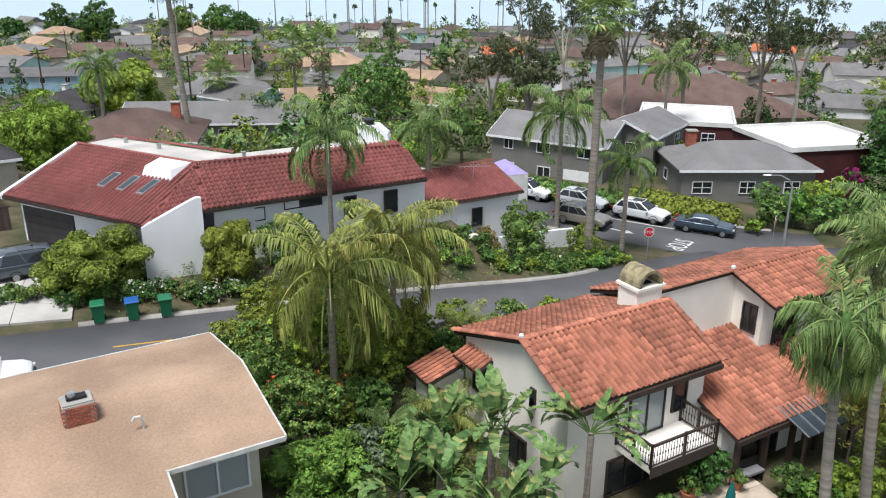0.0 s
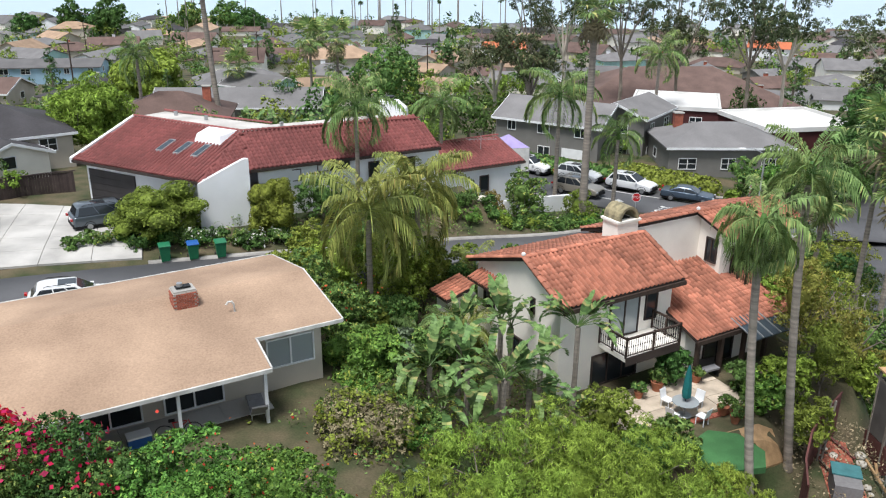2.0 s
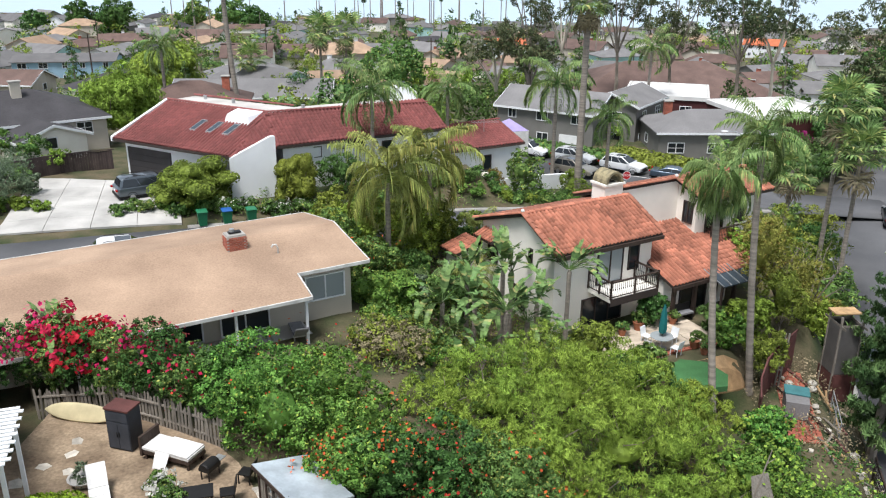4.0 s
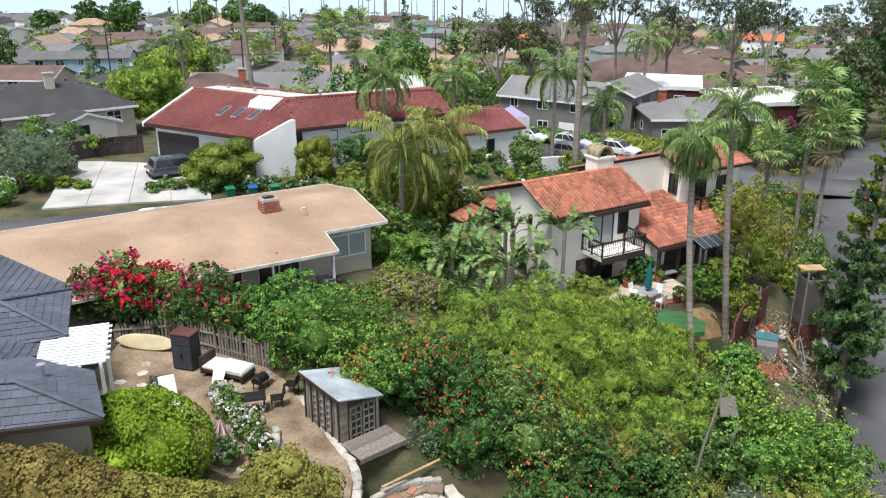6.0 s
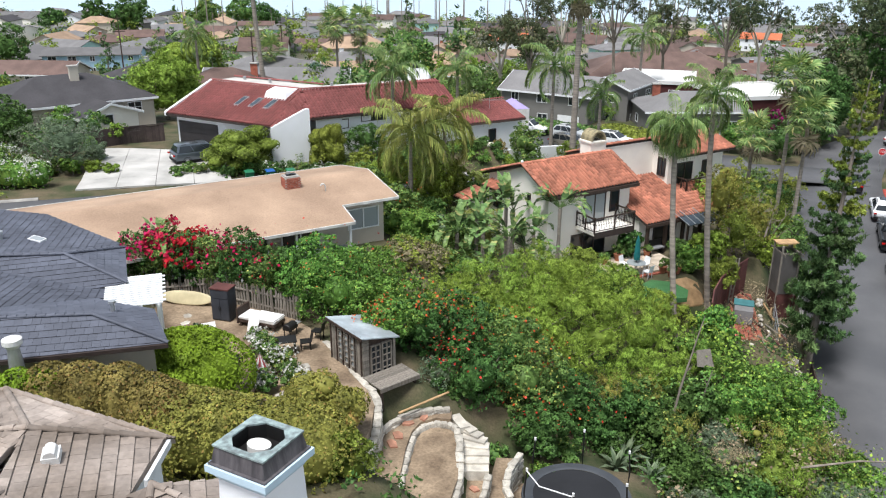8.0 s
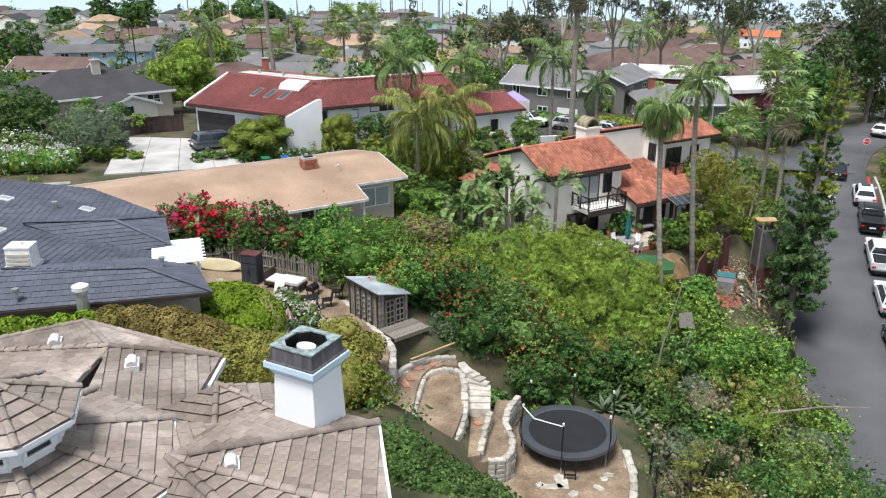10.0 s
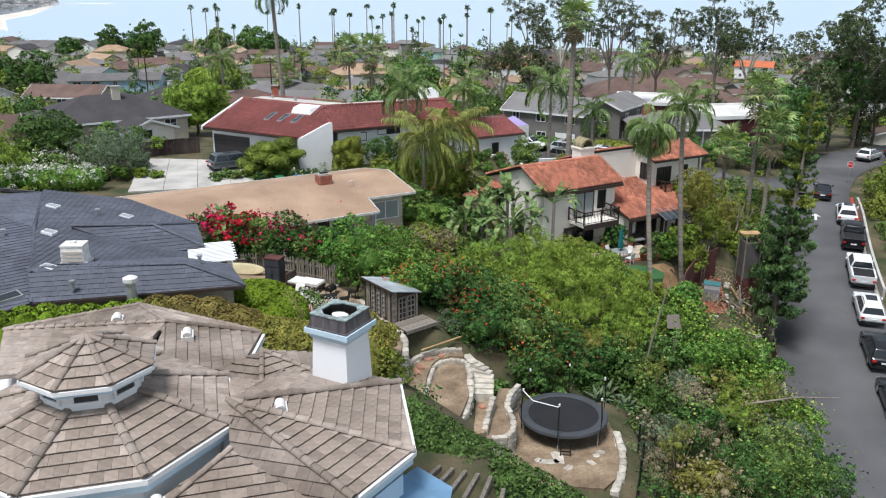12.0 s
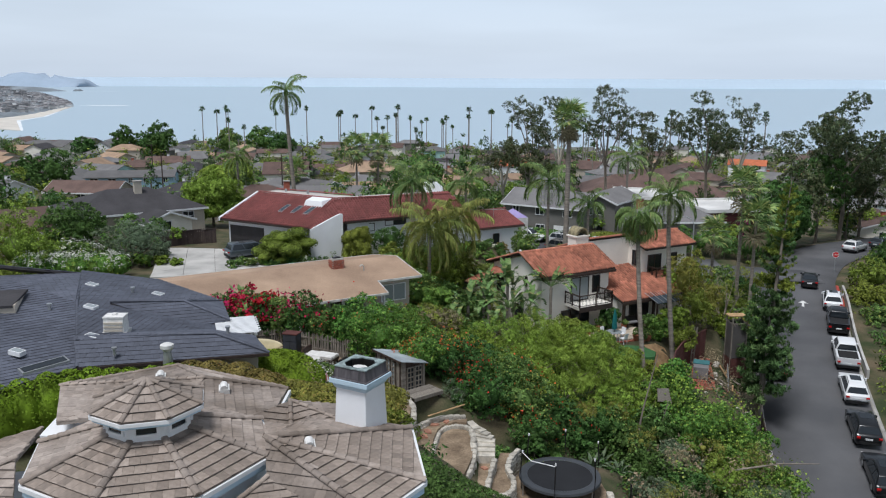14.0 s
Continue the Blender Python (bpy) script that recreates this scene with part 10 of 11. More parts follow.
def stone_wall(name, label, pts, w=0.34, course=0.3, seed=0):
    """A dry wall of rough stones along (x, y, top); the stones are parts."""
    t = thing(name, Matrix.Identity(4), label, "wall", "stone walls of the terraces")
    rng = random.Random(seed)
    line = densify(pts, 0.42)
    bases = []
    for k in range(4):
        bm = bmesh.new()
        bmesh.ops.create_cube(bm, size=1)
        for v in bm.verts:
            v.co += Vector((rng.uniform(-0.09, 0.09), rng.uniform(-0.09, 0.09), rng.uniform(-0.08, 0.08)))
        bmesh.ops.bevel(bm, geom=bm.edges[:], offset=0.09, segments=1, affect="EDGES")
        me = bpy.data.meshes.new("stone")
        bm.to_mesh(me)
        bm.free()
        me.materials.append(M["stone"])
        bases.append(me)
    for i in range(len(line) - 1):
        p, q = line[i], line[i + 1]
        a = math.degrees(math.atan2(q[1] - p[1], q[0] - p[0]))
        L = math.hypot(q[0] - p[0], q[1] - p[1])
        low = min(gz(p[0] + dx, p[1] + dy) for dx in (-0.5, 0.5) for dy in (-0.5, 0.5))
        n = max(1, min(8, int(math.ceil((p[2] - low + 0.15) / course))))
        for k in range(n):
            o = new("stone", bases[rng.randrange(4)])
            o.parent = t
            o.matrix_basis = pose((p[0] + q[0]) / 2, (p[1] + q[1]) / 2, p[2] - course * (k + 0.5), 0, 0, a + rng.uniform(-8, 8)) @ Matrix.Diagonal((L * 1.02, w * rng.uniform(0.9, 1.15), course * 1.02, 1))
    return t


stone_wall("stone_edging", "pale rough stone edging of the dirt path", [(-7.6, 0.9, 2.0), (-6.1, -1.3, 2.0), (-5.5, -2.3, 2.0), (-4.75, -3.3, 1.95), (-4.4, -4.3, 1.9), (-4.25, -5.6, 1.75), (-4.3, -6.6, 1.65), (-4.5, -7.6, 1.6)], 0.3, 0.24, 1)
stone_wall("stone_edging", "pale stone edging of the rose bed", [(-7.9, -1.6, 2.2), (-7.6, -2.6, 2.2), (-7.7, -3.6, 2.2), (-8.4, -4.4, 2.2)], 0.28, 0.24, 2)
stone_wall("stone_wall", "pale dry-stone wall round the planting bed", [(-3.2, -7.6, 0.5), (-3.16, -6.5, 0.5), (-3.12, -5.2, 0.5), (-3.06, -4.1, 0.5), (-2.8, -3.4, 0.5), (-2.3, -3.05, 0.5), (-1.75, -3.07, 0.5), (-1.35, -3.4, 0.47), (-1.18, -4.3, 0.4), (-1.08, -5.5, 0.3), (-1.06, -6.5, 0.2), (-1.16, -7.4, 0.1), (-1.4, -8.3, 0.0)], 0.27, 0.22, 3)
stone_wall("stone_wall", "low outer stone wall above the bed", [(-4.35, -4.6, 0.9), (-3.95, -3.85, 0.9), (-3.3, -3.1, 0.9), (-2.4, -2.6, 0.85), (-1.7, -2.4, 0.75)], 0.22, 0.2, 4)
stone_wall("stone_wall", "pale dry-stone wall stepping down to the trampoline", [(1.3, -3.2, -0.68), (0.9, -4.1, -0.7), (0.72, -5.4, -0.75), (1.02, -6.5, -0.85), (1.0, -7.3, -0.88), (0.7, -7.9, -0.9), (0.05, -8.05, -0.9)], 0.27, 0.22, 5)
stone_wall("stone_wall", "low stone kerb between steps and bed", [(0.05, -5.3, -0.3), (-0.1, -6.1, -0.42), (-0.2, -7.0, -0.55), (-0.3, -7.9, -0.65)], 0.24, 0.2, 6)
for nm, lb, zt, dp, outline in (("planting_bed", "bare tan soil of the walled bed", 0.3, 1.6, [(-3.1, -8.6), (-1.4, -8.4), (-1.1, -6.5), (-1.14, -5.0), (-1.25, -3.9), (-1.5, -3.3), (-2.3, -3.1), (-2.9, -3.5), (-3.1, -4.4), (-3.15, -6.0)]),
                                ("planting_bed", "tan soil strip with flagstones between walls", 0.62, 1.5, [(-4.6, -7.4), (-3.2, -7.4), (-3.2, -5.2), (-3.1, -4.0), (-2.8, -3.3), (-2.2, -2.95), (-1.6, -3.0), (-1.6, -2.4), (-2.4, -2.55), (-3.3, -3.05), (-4.0, -3.9), (-4.4, -4.7)]),
                                ("planting_bed", "tan soil strip below the stone steps", -0.62, 1.4, [(-1.3, -8.6), (-0.3, -8.2), (-0.1, -6.4), (0.0, -5.3), (-1.0, -5.3), (-1.1, -6.6)]),
                                ("planting_bed", "tan soil strip beside the trampoline", -0.98, 1.4, [(-0.3, -8.2), (0.7, -7.9), (1.0, -7.0), (0.75, -5.6), (0.9, -4.2), (1.3, -3.2), (0.3, -3.2), (0.1, -4.6), (0.0, -5.6)])):
    o = G().prism(outline, zt - dp, zt).ob(nm, M["soil_tan"])
    tagged(o, lb, "soil", kind="structure")
stone_wall("stone_wall", "pale stone wall at the slope's edge", [(6.0, -5.6, -1.75), (6.1, -7.2, -1.85), (5.9, -8.8, -1.95), (5.4, -10.2, -2.05)], 0.34, 0.24, 7)
stp = thing("garden_steps", Matrix.Identity(4), "curved flight of rough grey stone steps", "steps")
for k in range(8):
    u = k / 7
    x, y, z = -1.25 + 0.75 * math.sin(min(1, u * 1.5) * math.pi / 2), -2.75 - 2.35 * u ** 1.3, 0.42 - 0.62 * u
    part("step", G().box(-0.52, 0.52, -0.22, 0.22, -0.5, 0, pose(x, y, z, 0, 0, -62 + 66 * min(1, u * 1.5))), M["stone"], stp)
for x, y, w, d in ((-3.3, -3.5, 0.5, 0.3), (-2.7, -3.0, 0.5, 0.3), (-3.6, -4.4, 0.55, 0.4), (-3.75, -5.0, 0.6, 0.35), (-0.5, -5.9, 0.4, 0.3), (3.1, -7.7, 1.1, 0.55), (2.7, -8.1, 1.0, 0.4), (3.55, -8.5, 0.5, 0.35), (4.6, -8.0, 0.5, 0.3), (2.2, -8.0, 0.4, 0.3), (5.1, -7.1, 0.45, 0.35), (4.9, -7.4, 0.35, 0.3), (-14.6, 2.2, 0.5, 0.4), (-15.2, 1.4, 0.5, 0.4), (-14.2, 1.2, 0.45, 0.4), (-14.8, 3.0, 0.5, 0.4), (-15.6, 0.4, 0.6, 0.5)):
    o = G().slab([(-w / 2, -d * 0.4, 0.05), (0.1 * w, -d / 2, 0.05), (w / 2, -d * 0.1, 0.05), (w * 0.35, d / 2, 0.05), (-w * 0.4, d * 0.4, 0.05)], 0.08).ob("flagstone", M["flag_red"] if x < 0.5 and x > -4 else M["stone"])
    zf = gz(x, y)
    if -4.2 < x < -0.3 and y > -7:
        zf = 0.62 if x < -1 else -0.62
    o.matrix_basis = pose(x, y, zf + 0.02, 0, 0, rr.uniform(0, 180))
    tagged(o, "flat reddish flagstone in the soil" if x < 0.5 and x > -4 else "flat pale flagstone in the soil", "flagstone", "flagstones of the garden")

tr = thing("trampoline", pose(3.45, -5.25, -2.1), "round black trampoline with net poles", "trampoline")
ringp = lambda r, z: [(math.cos(a) * r, math.sin(a) * r, z) for a in [2 * math.pi * k / 32 for k in range(32)]]
part("mat", G().add(ringp(1.72, 0.95), [tuple(range(32))]), M["black_mesh"], tr)
M["pad_grey"] = mat("dark_grey_pad_vinyl", (0.055, 0.06, 0.068), 0.5, 0.15, 1.0, 0.05, 30, 0.05)
part("spring_pad", G().add(ringp(1.70, 0.97) + ringp(1.8, 1.0) + ringp(2.12, 0.98) + ringp(2.15, 0.86), [(i + 32 * j, (i + 1) % 32 + 32 * j, (i + 1) % 32 + 32 * (j + 1), i + 32 * (j + 1)) for j in range(3) for i in range(32)]), M["pad_grey"], tr)
part("frame_ring", G().loft([[(math.cos(a) * (2.08 + 0.035 * math.cos(b_)), math.sin(a) * (2.08 + 0.035 * math.cos(b_)), 0.88 + 0.035 * math.sin(b_)) for b_ in [2 * math.pi * k / 6 for k in range(6)]] for a in [2 * math.pi * k / 32 for k in range(33)]], False), M["steel"], tr)
for k in range(6):
    a = radians(20 + 60 * k)
    c, s = math.cos(a), math.sin(a)
    part("leg", G().tube((c * 2.05, s * 2.05, 0), (c * 2.05, s * 2.05, 0.9), 0.03), M["steel"], tr)
    po = part("net_pole", G().path([(c * 2.14, s * 2.14, 0.5), (c * 2.2, s * 2.2, 1.6), (c * 2.12, s * 2.12, 2.5)], [0.035, 0.035, 0.03], 6), M["iron"], tr)
    part("pole_cap", G().tube((c * 2.12, s * 2.12, 2.5), (c * 2.12, s * 2.12, 2.62), 0.045), M["trim_white"], po)
part("entry_bar", G().path([(math.cos(radians(200)) * 2.12, math.sin(radians(200)) * 2.12, 2.5), (math.cos(radians(225)) * 2.2, math.sin(radians(225)) * 2.2, 2.45), (math.cos(radians(260)) * 2.12, math.sin(radians(260)) * 2.12, 2.45)], [0.025] * 3, 6), M["trim_white"], tr)
part("ladder", G().box(-0.25, -0.2, -2.35, -2.3, 0, 0.9).box(0.2, 0.25, -2.35, -2.3, 0, 0.9).box(-0.25, 0.25, -2.36, -2.28, 0.28, 0.32).box(-0.25, 0.25, -2.36, -2.28, 0.58, 0.62), M["iron"], tr)
# wire fence and timber edging at the slope
wf = thing("wire_fence", Matrix.Identity(4), "black post-and-wire fence at the slope", "fence")
wp = [(7.0, -6.2), (6.9, -8.0), (6.5, -9.8), (6.0, -11.6), (5.4, -13.4)]
for x, y in wp:
    part("post", G().box(x - 0.04, x + 0.04, y - 0.04, y + 0.04, gz(x, y) - 0.2, gz(x, y) + 1.5), M["iron"], wf)
for (xa, ya), (xb, yb) in zip(wp[:-1], wp[1:]):
    for k in range(7):
        part("wire", G().tube((xa, ya, gz(xa, ya) + 0.15 + 0.2 * k), (xb, yb, gz(xb, yb) + 0.15 + 0.2 * k), 0.008, 0.008, 4, False), M["iron"], wf)
for k in range(7):
    o = G().box(-0.75, 0.75, -0.07, 0.07, -0.1, 0.14).ob("timber_sleeper", M["wood_grey"])
    x, y = -2.0 + 0.5 * k, -16.7 - 0.14 * k
    o.matrix_basis = pose(x, y, gz(x, y) + 0.05, 0, 0, 62 + 4 * k)
    tagged(o, "weathered timber sleeper edging a step", "sleeper", "sleepers of the side steps")

# ---------- patio of the stucco house ----------
patch("patio", (6.2, 17.6), (12.6, 21.0), (10.9, 24.0), (4.9, 20.4), 4, 3, M["flag_cream"], "cream patio slabs divided by brick bands", "patio", 0.06, 0.012)
patch("brick_band", (6.0, 17.3), (12.9, 20.9), (13.0, 20.6), (6.2, 17.0), 24, 1, M["brick"], "red brick border of the patio", "paving", 0.07, 0.06, "brick_paver")
patch("garden_path", (10.6, 18.0), (13.2, 19.4), (13.6, 18.4), (11.2, 16.9), 3, 2, M["wood_tan"], "sandy decomposed-granite path", "path", 0.05, 0.0)
tf = [(8.9, 17.0), (9.9, 18.1), (11.2, 17.9), (12.0, 16.6), (11.7, 15.4), (10.2, 15.0), (9.0, 15.7)]
tagged(G().slab([(x, y, -1.5) for x, y in reversed(tf)][::-1], 0.3).ob("lawn", M["turf"]), "small patch of vivid green artificial turf", "lawn", kind="structure")
pt = thing("patio_table", pose(9.1, 19.4, -1.55), "round glass-topped patio table", "table")
part("tabletop", G().tube((0, 0, 0.7), (0, 0, 0.73), 0.62, 0.62, 24), M["curtain"], pt)
part("base", G().tube((0, 0, 0), (0, 0, 0.7), 0.06).tube((0, 0, 0), (0, 0, 0.04), 0.35, 0.3, 12), M["steel"], pt)
um = thing("folded_umbrella", pose(9.1, 19.4, -1.55), "folded dark teal patio umbrella", "umbrella")
part("pole", G().tube((0, 0, 0.02), (0, 0, 2.6), 0.025), M["wood_dark"], um)
part("canopy", G().loft([[(math.cos(a) * r * (1 + 0.2 * (k % 2)), math.sin(a) * r * (1 + 0.2 * (k % 2)), z) for k, a in enumerate([2 * math.pi * j / 12 for j in range(12)])] for r, z in ((0.17, 0.95), (0.19, 1.2), (0.13, 2.1), (0.03, 2.6))]), M["teal_cloth"], um)
for k in range(4):
    a = radians(45 + 90 * k)
    garden_chair(9.1 + math.cos(a) * 0.95, 19.4 + math.sin(a) * 0.95, math.degrees(a) - 90, "white patio chair at the glass table", "trim_white", "chairs round the patio table")
for x, y, s in ((10.9, 19.6, 0.3), (11.3, 18.9, 0.26), (8.2, 21.6, 0.34), (10.3, 22.6, 0.28), (11.8, 19.5, 0.3), (7.2, 20.8, 0.25)):
    po = thing("potted_plant", pose(x, y, gz(x, y) + 0.05), "leafy plant in a terracotta pot", "potted plant", "pots on the patio")
    part("pot", G().loft([[(math.cos(a) * r, math.sin(a) * r, z) for a in [2 * math.pi * k / 14 for k in range(14)]] for r, z in ((s * 0.6, 0), (s * 0.95, s * 1.4), (s, s * 1.5), (s * 0.85, s * 1.5))]), M["terracotta_pot"], po)
    v, f = leaf_cloud(np.random.default_rng(int(x * 10)), [(0, 0, s * 2.2, s * 1.3, s * 1.3, s)], 260, 0.2, 0.45)
    o = new("foliage", mesh_np("foliage", v, f, M["leaf_mid"]))
    o.parent = po
bn = thing("garden_bench", pose(11.0, 23.2, -1.55, 0, 0, 30), "iron garden bench with patterned cushion", "bench")
part("seat", G().box(-0.6, 0.6, -0.22, 0.22, 0.4, 0.5), M["cloth_grey"], bn)
part("backrest", G().box(-0.6, 0.6, 0.22, 0.27, 0.5, 0.95), M["iron"], bn)
for a in (-0.55, 0.55):
    part("leg", G().box(a - 0.03, a + 0.03, -0.2, 0.25, 0, 0.4), M["iron"], bn)

# ---------- works beside the hill street ----------
tw = thing("lift_tower", pose(19.0, 20.4, -4.6, 0, 0, 8) @ Matrix.Diagonal((0.8, 0.8, 1.0, 1)), "tall open lift shaft with mesh panels and maroon base", "tower")
for a in (-0.75, 0.75):
    for c in (-0.75, 0.75):
        part("post", G().box(a - 0.06, a + 0.06, c - 0.06, c + 0.06, 0, 5.1), M["wood_grey"], tw)
M["mesh_panel"] = mat("smoky_mesh_panel", (0.095, 0.088, 0.085), 0.6, 0.2, 1.0, 0.15, 60, 0.1)
for k, (a, c, sx, sy) in enumerate(((0, -0.75, 0.68, 0.02), (0, 0.75, 0.68, 0.02), (-0.75, 0, 0.02, 0.68), (0.75, 0, 0.02, 0.68))):
    part("mesh_panel", G().box(a - sx, a + sx, c - sy, c + sy, 1.7, 4.5), M["mesh_panel"], tw)
    part("base_panel", G().box(a - sx * 1.05, a + sx * 1.05, c - sy * 1.6, c + sy * 1.6, 0, 1.65), M["fence_red"], tw)
    part("rail", G().box(a - sx * 1.05, a + sx * 1.05, c - sy * 2, c + sy * 2, 4.5, 4.62), M["wood_grey"], tw)
part("roof_board", G().box(-0.9, 0.9, -0.2, 0.9, 5.05, 5.12), M["wood_tan"], tw)
patch("brick_path", (14.3, 13.4), (15.9, 13.2), (17.0, 20.2), (15.6, 20.8), 6, 26, M["brick"], "worn red brick path on the slope", "path", 0.05, 0.03, "brick_paver")
lp = thing("leaning_post", pose(15.2, 18.6, gz(15.2, 18.6), 0, 3, 0), "weathered grey timber trellis post", "post")
part("post", G().box(-0.14, -0.06, -0.05, 0.05, -0.2, 3.2).box(0.06, 0.14, -0.05, 0.05, -0.2, 3.2), M["wood_grey"], lp)
for k in range(8):
    part("rung", G().box(-0.12, 0.12, -0.03, 0.03, 0.3 + 0.36 * k, 0.36 + 0.36 * k), M["wood_grey"], lp)
M["tarp_teal"] = mat("faded_teal_tarpaulin", (0.055, 0.17, 0.18), 0.6, 0.2, 2.0, 0.1, 20, 0.2)
tp = thing("wheelbarrow_cover", pose(15.4, 16.2, gz(15.4, 16.2) + 0.1, 0, 0, -14), "faded teal tarpaulin over a grey box", "box")
part("box", G().box(-0.55, 0.55, -1.0, 0.7, 0, 0.9), M["roof_grey"], tp)
part("tarpaulin", G().slab([(-0.6, -0.2, 0.98), (0.6, -0.25, 0.98), (0.62, 0.75, 0.95), (-0.58, 0.78, 0.96)], 0.06), M["tarp_teal"], tp)
for k in range(10):
    x, y = 16.6 + rr.uniform(-1.4, 2.2), 13.4 + rr.uniform(-2.0, 3.2)
    o = G().box(-0.7, 0.7, -0.05, 0.05, 0, 0.06).ob("scrap_board", M[rr.choice(["wood_grey", "wood_tan", "wood_grey"])])
    o.matrix_basis = pose(x, y, gz(x, y) + 0.08, rr.uniform(-6, 6), rr.uniform(-6, 6), rr.uniform(40, 130))
    tagged(o, "loose scrap board on bare soil", "board", "scrap boards on the slope")
for k in range(16):
    x, y = 16.8 + rr.uniform(-1.6, 2.2), 15.4 + rr.uniform(-2.6, 4.6)
    L_ = rr.uniform(0.4, 1.3)
    o = G().box(-L_, L_, -0.06, 0.06, 0, 0.07).ob("timber_batten", M[rr.choice(["wood_grey", "wood_dark", "wood_tan", "fence_red"])])
    o.matrix_basis = pose(x, y, gz(x, y) + 0.12, rr.uniform(-8, 8), rr.uniform(-10, 10), 75 + rr.uniform(-35, 35))
    tagged(o, "loose timber batten lying on bare soil", "batten", "scrap battens on the slope")
for k in range(14):
    rock(16.6 + rr.uniform(-1.8, 2.8), 14.6 + rr.uniform(-2.4, 5.0), rr.uniform(0.12, 0.26), "stone", "pale lump of rubble on bare soil")
ld = thing("handrail", pose(17.4, 16.0, gz(17.4, 16.0), 0, 0, 78), "grey steel pipe handrail beside the path", "handrail")
for k in range(3):
    part("post", G().tube((-1.4 + 1.4 * k, 0, -0.2), (-1.4 + 1.4 * k, 0, 1.0 + 0.1 * k), 0.03), M["steel"], ld)
for z_ in (0.55, 1.0):
    part("rail", G().tube((-1.5, 0, z_), (1.5, 0, z_ + 0.2), 0.028), M["steel"], ld)
for k in range(6):
    x, y = 18.9 + 0.12 * k, 12.6 + 1.1 * k
    o = G().box(-0.5, 0.5, -0.18, 0.18, -0.3, 0.12).ob("stone_step", M["stone"])
    o.matrix_basis = pose(x, y, gz(x, y), 0, 0, 10)
    tagged(o, "rough concrete step on the slope", "step", "steps beside the fence")
# white corrugated scrap sheet in the creeper and a dead stalk
o = G().slab([(-0.6, -0.4, 0), (0.6, -0.45, 0.0), (0.5, 0.55, 0.08), (-0.5, 0.45, 0.08)], 0.03).ob("roof_sheet", M["wood_grey"])
o.matrix_basis = pose(10.9, 6.9, -1.3, 52, 14, 30)
tagged(o, "tilted pale sheet sticking out of the creeper", "sheet")
for k, (x, y, h, lx, ly) in enumerate(((8.4, 2.9, 7.4, 1.3, 0.4), (9.9, 4.4, 4.4, 0.9, 0.4), (11.6, 1.2, 3.6, 0.7, -0.2), (13.2, 3.4, 3.2, 0.5, 0.3))):
    g = G().path([(0, 0, 0), (lx * 0.4, ly * 0.4, h * 0.5), (lx, ly, h)], [0.075, 0.055, 0.02], 6)
    for m in range(9):
        f_ = 0.45 + 0.06 * m
        a = 2.4 * m
        q = Vector((lx * f_, ly * f_, h * f_))
        g.path([q, q + Vector((math.cos(a) * 0.3, math.sin(a) * 0.3, 0.16))], [0.015, 0.008], 4)
    o = g.ob("dead_stalk", M["bark"])
    o.matrix_basis = pose(x, y, gz(x, y) - 0.1)
    tagged(o, "tall bare dead agave stalk with short twigs", "stalk", "dead stalks on the slope")
o = G().path([(0, 0, 0), (2.4, -0.1, 0.55), (4.6, -0.3, 0.75)], [0.06, 0.045, 0.02], 6).ob("dead_stalk", M["bark"])
o.matrix_basis = pose(14.0, 0.4, -3.2)
tagged(o, "leaning dry flower stalk over the road", "stalk", "dead stalks on the slope")

# guard wall, signs, lamp, road lettering
gw = thing("guard_wall", Matrix.Identity(4), "long low white guard wall along the hill street", "wall")
seg = hs[(hs[:, 1] > 28) & (hs[:, 1] < 54)]
tt = np.gradient(seg[:, :2], axis=0)
tt /= np.linalg.norm(tt, axis=1)[:, None]
off = seg[:, :2] + np.stack([tt[:, 1], -tt[:, 0]], 1) * (w3 + 0.45)
for i in range(0, len(seg) - 3, 3):
    a, c = off[i], off[min(i + 3, len(seg) - 1)]
    dd = (c - a) / np.linalg.norm(c - a)
    nn = np.array((-dd[1], dd[0])) * 0.22
    part("wall_section", G().slab([(*a, seg[i, 2] + 0.75), (*(a - nn), seg[i, 2] + 0.75), (*(c - nn), seg[i + 3, 2] + 0.75), (*c, seg[i + 3, 2] + 0.75)][::-1], 1.6), M["concrete"], gw)


def letters(text, size, material, m4, name, parent=None, label="", extrude=0.004):
    cu = bpy.data.curves.new(name, "FONT")
    cu.body, cu.size, cu.extrude, cu.align_x, cu.align_y = text, size, extrude, "CENTER", "CENTER"
    tmp = bpy.data.objects.new(name, cu)
    me = bpy.data.meshes.new_from_object(tmp)
    bpy.data.objects.remove(tmp)
    me.materials.clear()
    me.materials.append(material)
    o = new(name, me)
    o.parent = parent
    o.matrix_basis = m4
    if label:
        o["label"] = label
    return o


def stop_sign(x, y, turn, h, word, label):
    t = thing("stop_sign", pose(x, y, gz(x, y), 0, 0, turn), label, "road sign", "road signs")
    part("post", G().box(-0.03, 0.03, -0.02, 0.02, -0.2, h + 0.4), M["steel"], t)
    octp = lambda r, yy: [(math.cos(radians(22.5 + 45 * k)) * r, yy, h + math.sin(radians(22.5 + 45 * k)) * r) for k in range(8)]
    pl_ = part("plate", G().loft([octp(0.41, -0.03), octp(0.41, -0.045)]), M["trim_white"], t)
    part("face", G().loft([octp(0.37, -0.045), octp(0.37, -0.05)]), M["sign_red"], pl_)
    if word:
        letters("STOP", 0.3, M["trim_white"], pose(0, -0.056, h, 90, 0, 0), "lettering", pl_)
    return t


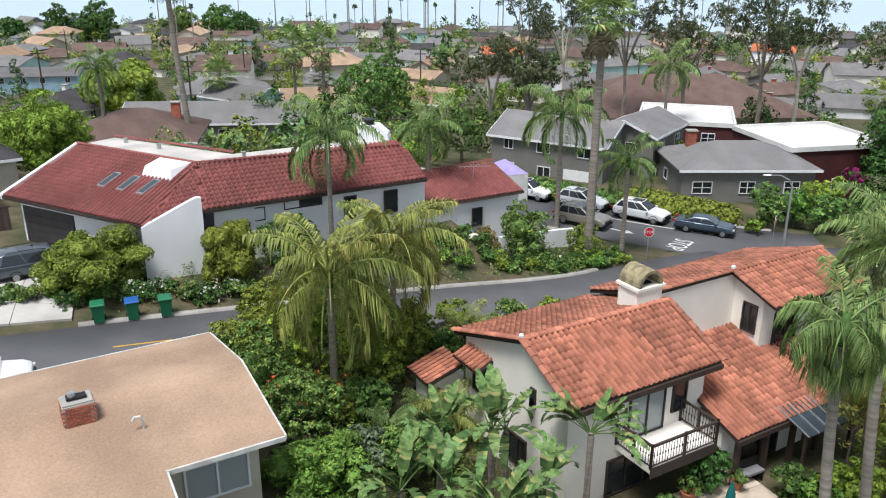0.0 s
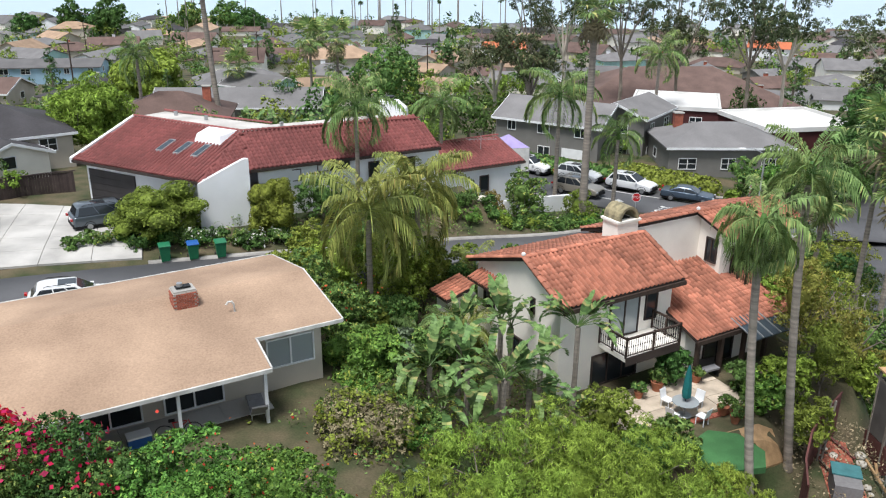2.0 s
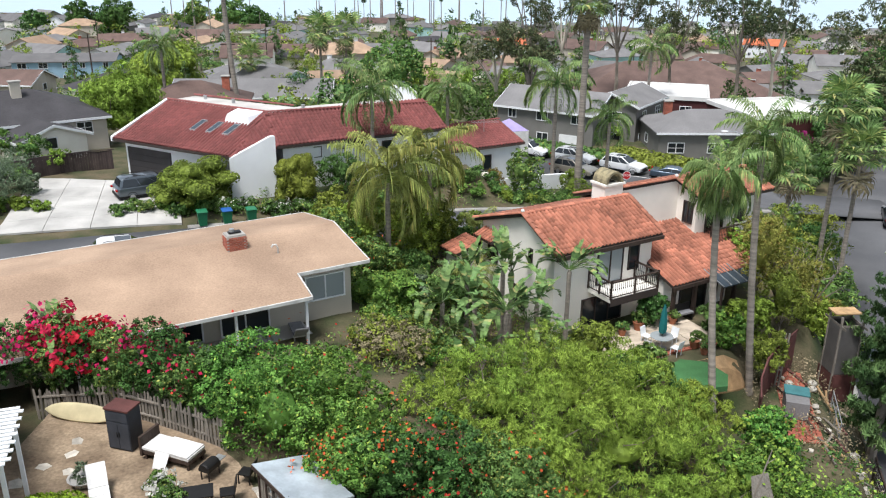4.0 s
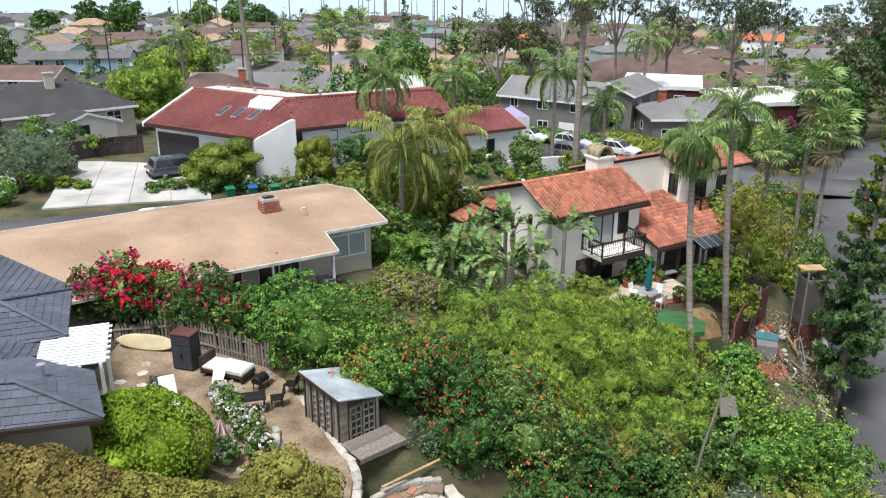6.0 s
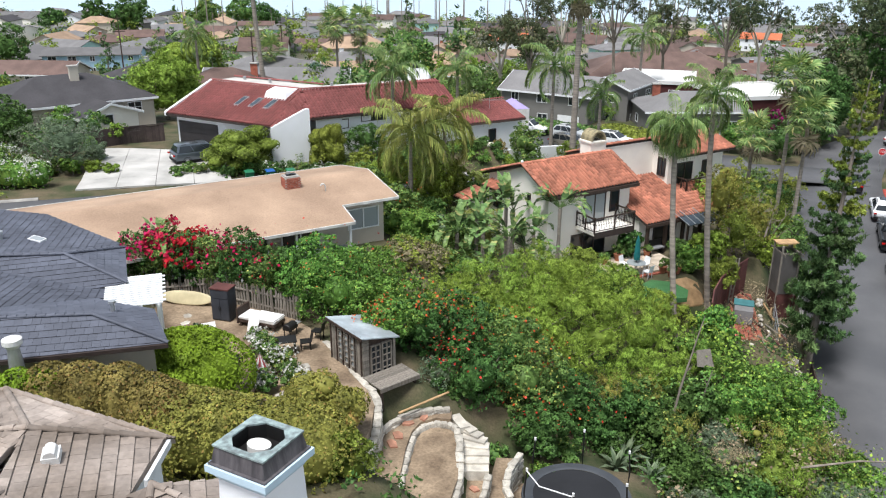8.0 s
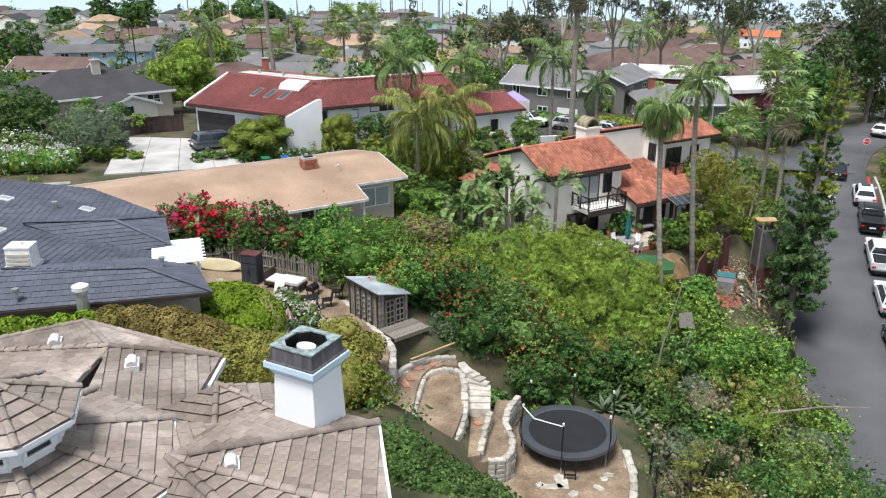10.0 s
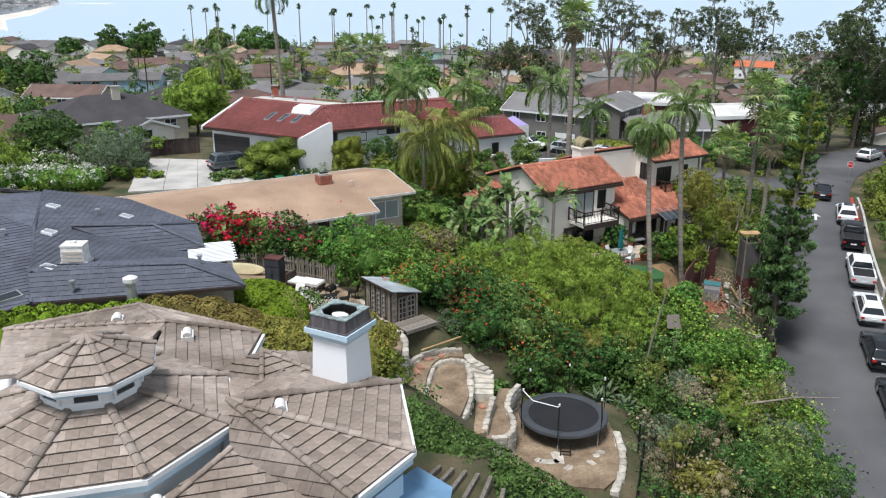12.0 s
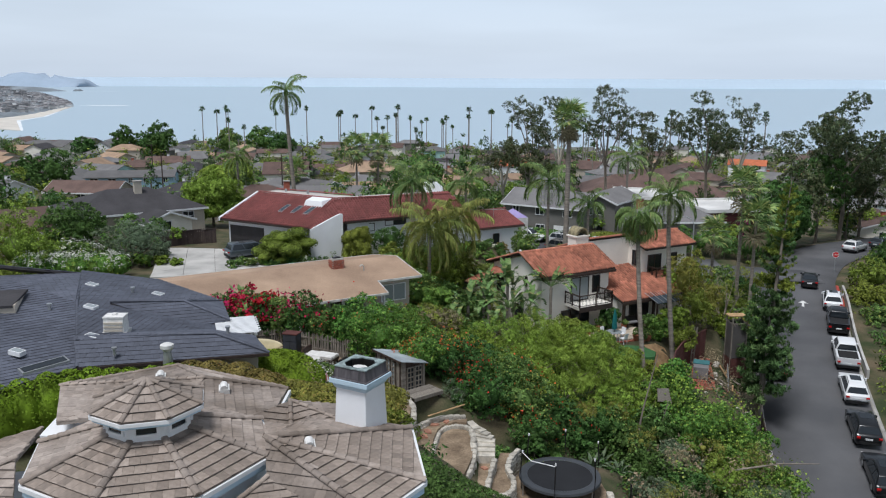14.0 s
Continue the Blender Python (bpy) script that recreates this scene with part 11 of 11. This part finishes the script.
stop_sign(41.3, 59.6, -12, 2.3, True, "red octagonal STOP sign on a steel post")
stop_sign(11.6, 52.7, 8, 2.2, True, "octagonal road sign on a post at the corner")
stop_sign(22.4, 57.9, 60, 2.2, True, "red octagonal STOP sign beside the lamp post")
lm = thing("street_lamp", pose(23.2, 57.6, gz(23.2, 57.6), 0, 0, 0), "tall grey street lamp with a curved arm", "street lamp")
part("pole", G().tube((0, 0, -0.2), (0, 0, 5.2), 0.11, 0.07, 10), M["steel"], lm)
part("arm", G().path([(0, 0, 5.1), (-0.3, 0, 5.7), (-1.0, 0, 6.05), (-1.7, 0, 6.05)], [0.05, 0.045, 0.04, 0.035], 8), M["steel"], lm)
part("lamp_head", G().loft([[(-1.7 - a, c * s, 6.05 + z * s) for c, z in ((-0.14, 0), (0, 0.08), (0.14, 0), (0, -0.06))] for a, s in ((0, 0.5), (0.15, 1), (0.5, 0.9), (0.62, 0.4))]), M["trim_white"], lm)
for x, y, a, sx, sy in ((14.8, 57.0, -122, 0.9, 1.0),):
    o = letters("STOP", 1.5, M["paint_white"], pose(x, y, gz(x, y) + 0.03, 0, 0, a) @ Matrix.Diagonal((0.75, 1.5, 1, 1)), "road_lettering", None, "", 0.006)
    tagged(o, "white painted word STOP on asphalt", "road marking", kind="structure")
x, y = 33.0, 45.8
z = gz(x, y) + 0.05
m4 = pose(x, y, z, 4.5, 0, -17)
tagged(G().slab([m4 @ Vector(p) for p in ((-0.12, -1.0, 0), (0.12, -1.0, 0), (0.12, 0.2, 0), (0.5, 0.2, 0), (0, 1.0, 0), (-0.5, 0.2, 0), (-0.12, 0.2, 0))], 0.02).ob("road_arrow", M["paint_white"]), "white painted arrow on the asphalt", "road marking", kind="structure")
x, y = 10.6, 60.0
m4 = pose(x, y, gz(x, y) + 0.04, 0, 0, -122)
tagged(G().slab([m4 @ Vector(p) for p in ((-0.1, -1.4, 0), (0.1, -1.4, 0), (0.1, 0.4, 0), (0.45, 0.4, 0), (0, 1.2, 0), (-0.45, 0.4, 0), (-0.1, 0.4, 0))], 0.02).ob("road_arrow", M["paint_white"]), "white painted arrow on the asphalt", "road marking", kind="structure")
fh = thing("fire_hydrant", pose(18.2, 53.4, gz(18.2, 53.4)), "small red fire hydrant at the kerb", "hydrant")
part("barrel", G().tube((0, 0, 0), (0, 0, 0.6), 0.12, 0.11, 12), M["sign_red"], fh)
part("bonnet", G().tube((0, 0, 0.6), (0, 0, 0.76), 0.14, 0.05, 12), M["sign_red"], fh)
for s in (-1, 1):
    part("outlet", G().tube((0, 0, 0.42), (s * 0.2, 0, 0.42), 0.06, 0.06, 8), M["sign_red"], fh)
# lilac canopy beside the small wing, dish and aerials on roofs
cn = thing("canopy_tent", pose(0.8, 60.0, gz(0.8, 60.0), 0, 0, 20), "lilac peaked canopy tent with white sides", "canopy")
ap = (0, 0, 5.6)
cor = [(-1.5, -1.5, 4.6), (1.5, -1.5, 4.6), (1.5, 1.5, 4.6), (-1.5, 1.5, 4.6)]
for k in range(4):
    part("canopy_panel", G().slab([cor[k], cor[(k + 1) % 4], ap], 0.03), M["purple_cloth"], cn)
    part("leg", G().tube((cor[k][0], cor[k][1], 0), cor[k], 0.03), M["steel"], cn)
    part("side_panel", G().slab([cor[k], cor[(k + 1) % 4], (*cor[(k + 1) % 4][:2], 2.4), (*cor[k][:2], 2.4)], 0.02, (0.7, 0.7, 0)), M["cloth_white"], cn)
an = thing("roof_aerial", pose(-1.6, 54.6, 2.6, 0, 0, 20), "spindly metal aerial lying over the tiles", "aerial")
part("mast", G().tube((0, 0, 0), (0, 0, 1.2), 0.025), M["steel"], an)
part("boom", G().tube((-1.2, 0, 0.9), (1.4, 0, 0.8), 0.02), M["steel"], an)
for k in range(8):
    part("element", G().tube((-1.1 + 0.33 * k, -0.6, 0.88), (-1.1 + 0.33 * k, 0.6, 0.88), 0.01, 0.01, 4), M["steel"], an)
# porch things of the bungalow
cl = thing("cool_box", pose(-12.9, 10.6, 1.42, 0, 0, 35), "blue cool box with a white lid", "cool box")
part("body", G().box(-0.42, 0.42, -0.24, 0.24, 0, 0.38), M["plastic_blue"], cl)
part("lid", G().box(-0.44, 0.44, -0.26, 0.26, 0.38, 0.46), M["trim_white"], cl)
patch("porch_floor", (-16.5, 8.2), (-8.6, 13.6), (-9.9, 15.6), (-18, 10.0), 5, 2, M["concrete"], "grey concrete porch slab", "porch", 0.05, 0.004)
bk = thing("bicycle", pose(-11.6, 11.2, 1.42, 12, 0, 20), "red bicycle leaning on the porch", "bicycle")
for s in (-0.52, 0.52):
    part("wheel", G().loft([[(s + math.cos(a) * (0.32 + 0.018 * math.cos(b_)), 0.018 * math.sin(b_), 0.34 + math.sin(a) * (0.32 + 0.018 * math.cos(b_))) for b_ in [2 * math.pi * k / 5 for k in range(5)]] for a in [2 * math.pi * k / 20 for k in range(21)]], False), M["rubber"], bk)
part("frame", G().tube((-0.52, 0, 0.34), (-0.1, 0, 0.34), 0.015).tube((-0.1, 0, 0.34), (-0.2, 0, 0.8), 0.018).tube((-0.1, 0, 0.34), (0.38, 0, 0.8), 0.018).tube((-0.18, 0, 0.75), (0.38, 0, 0.8), 0.018).tube((0.38, 0, 0.85), (0.52, 0, 0.34), 0.015), M["sign_red"], bk)
part("saddle", G().box(-0.32, -0.1, -0.06, 0.06, 0.84, 0.9), M["rubber"], bk)
part("handlebar", G().tube((0.36, -0.25, 0.95), (0.36, 0.25, 0.95), 0.015).tube((0.38, 0, 0.8), (0.36, 0, 0.95), 0.015), M["steel"], bk)
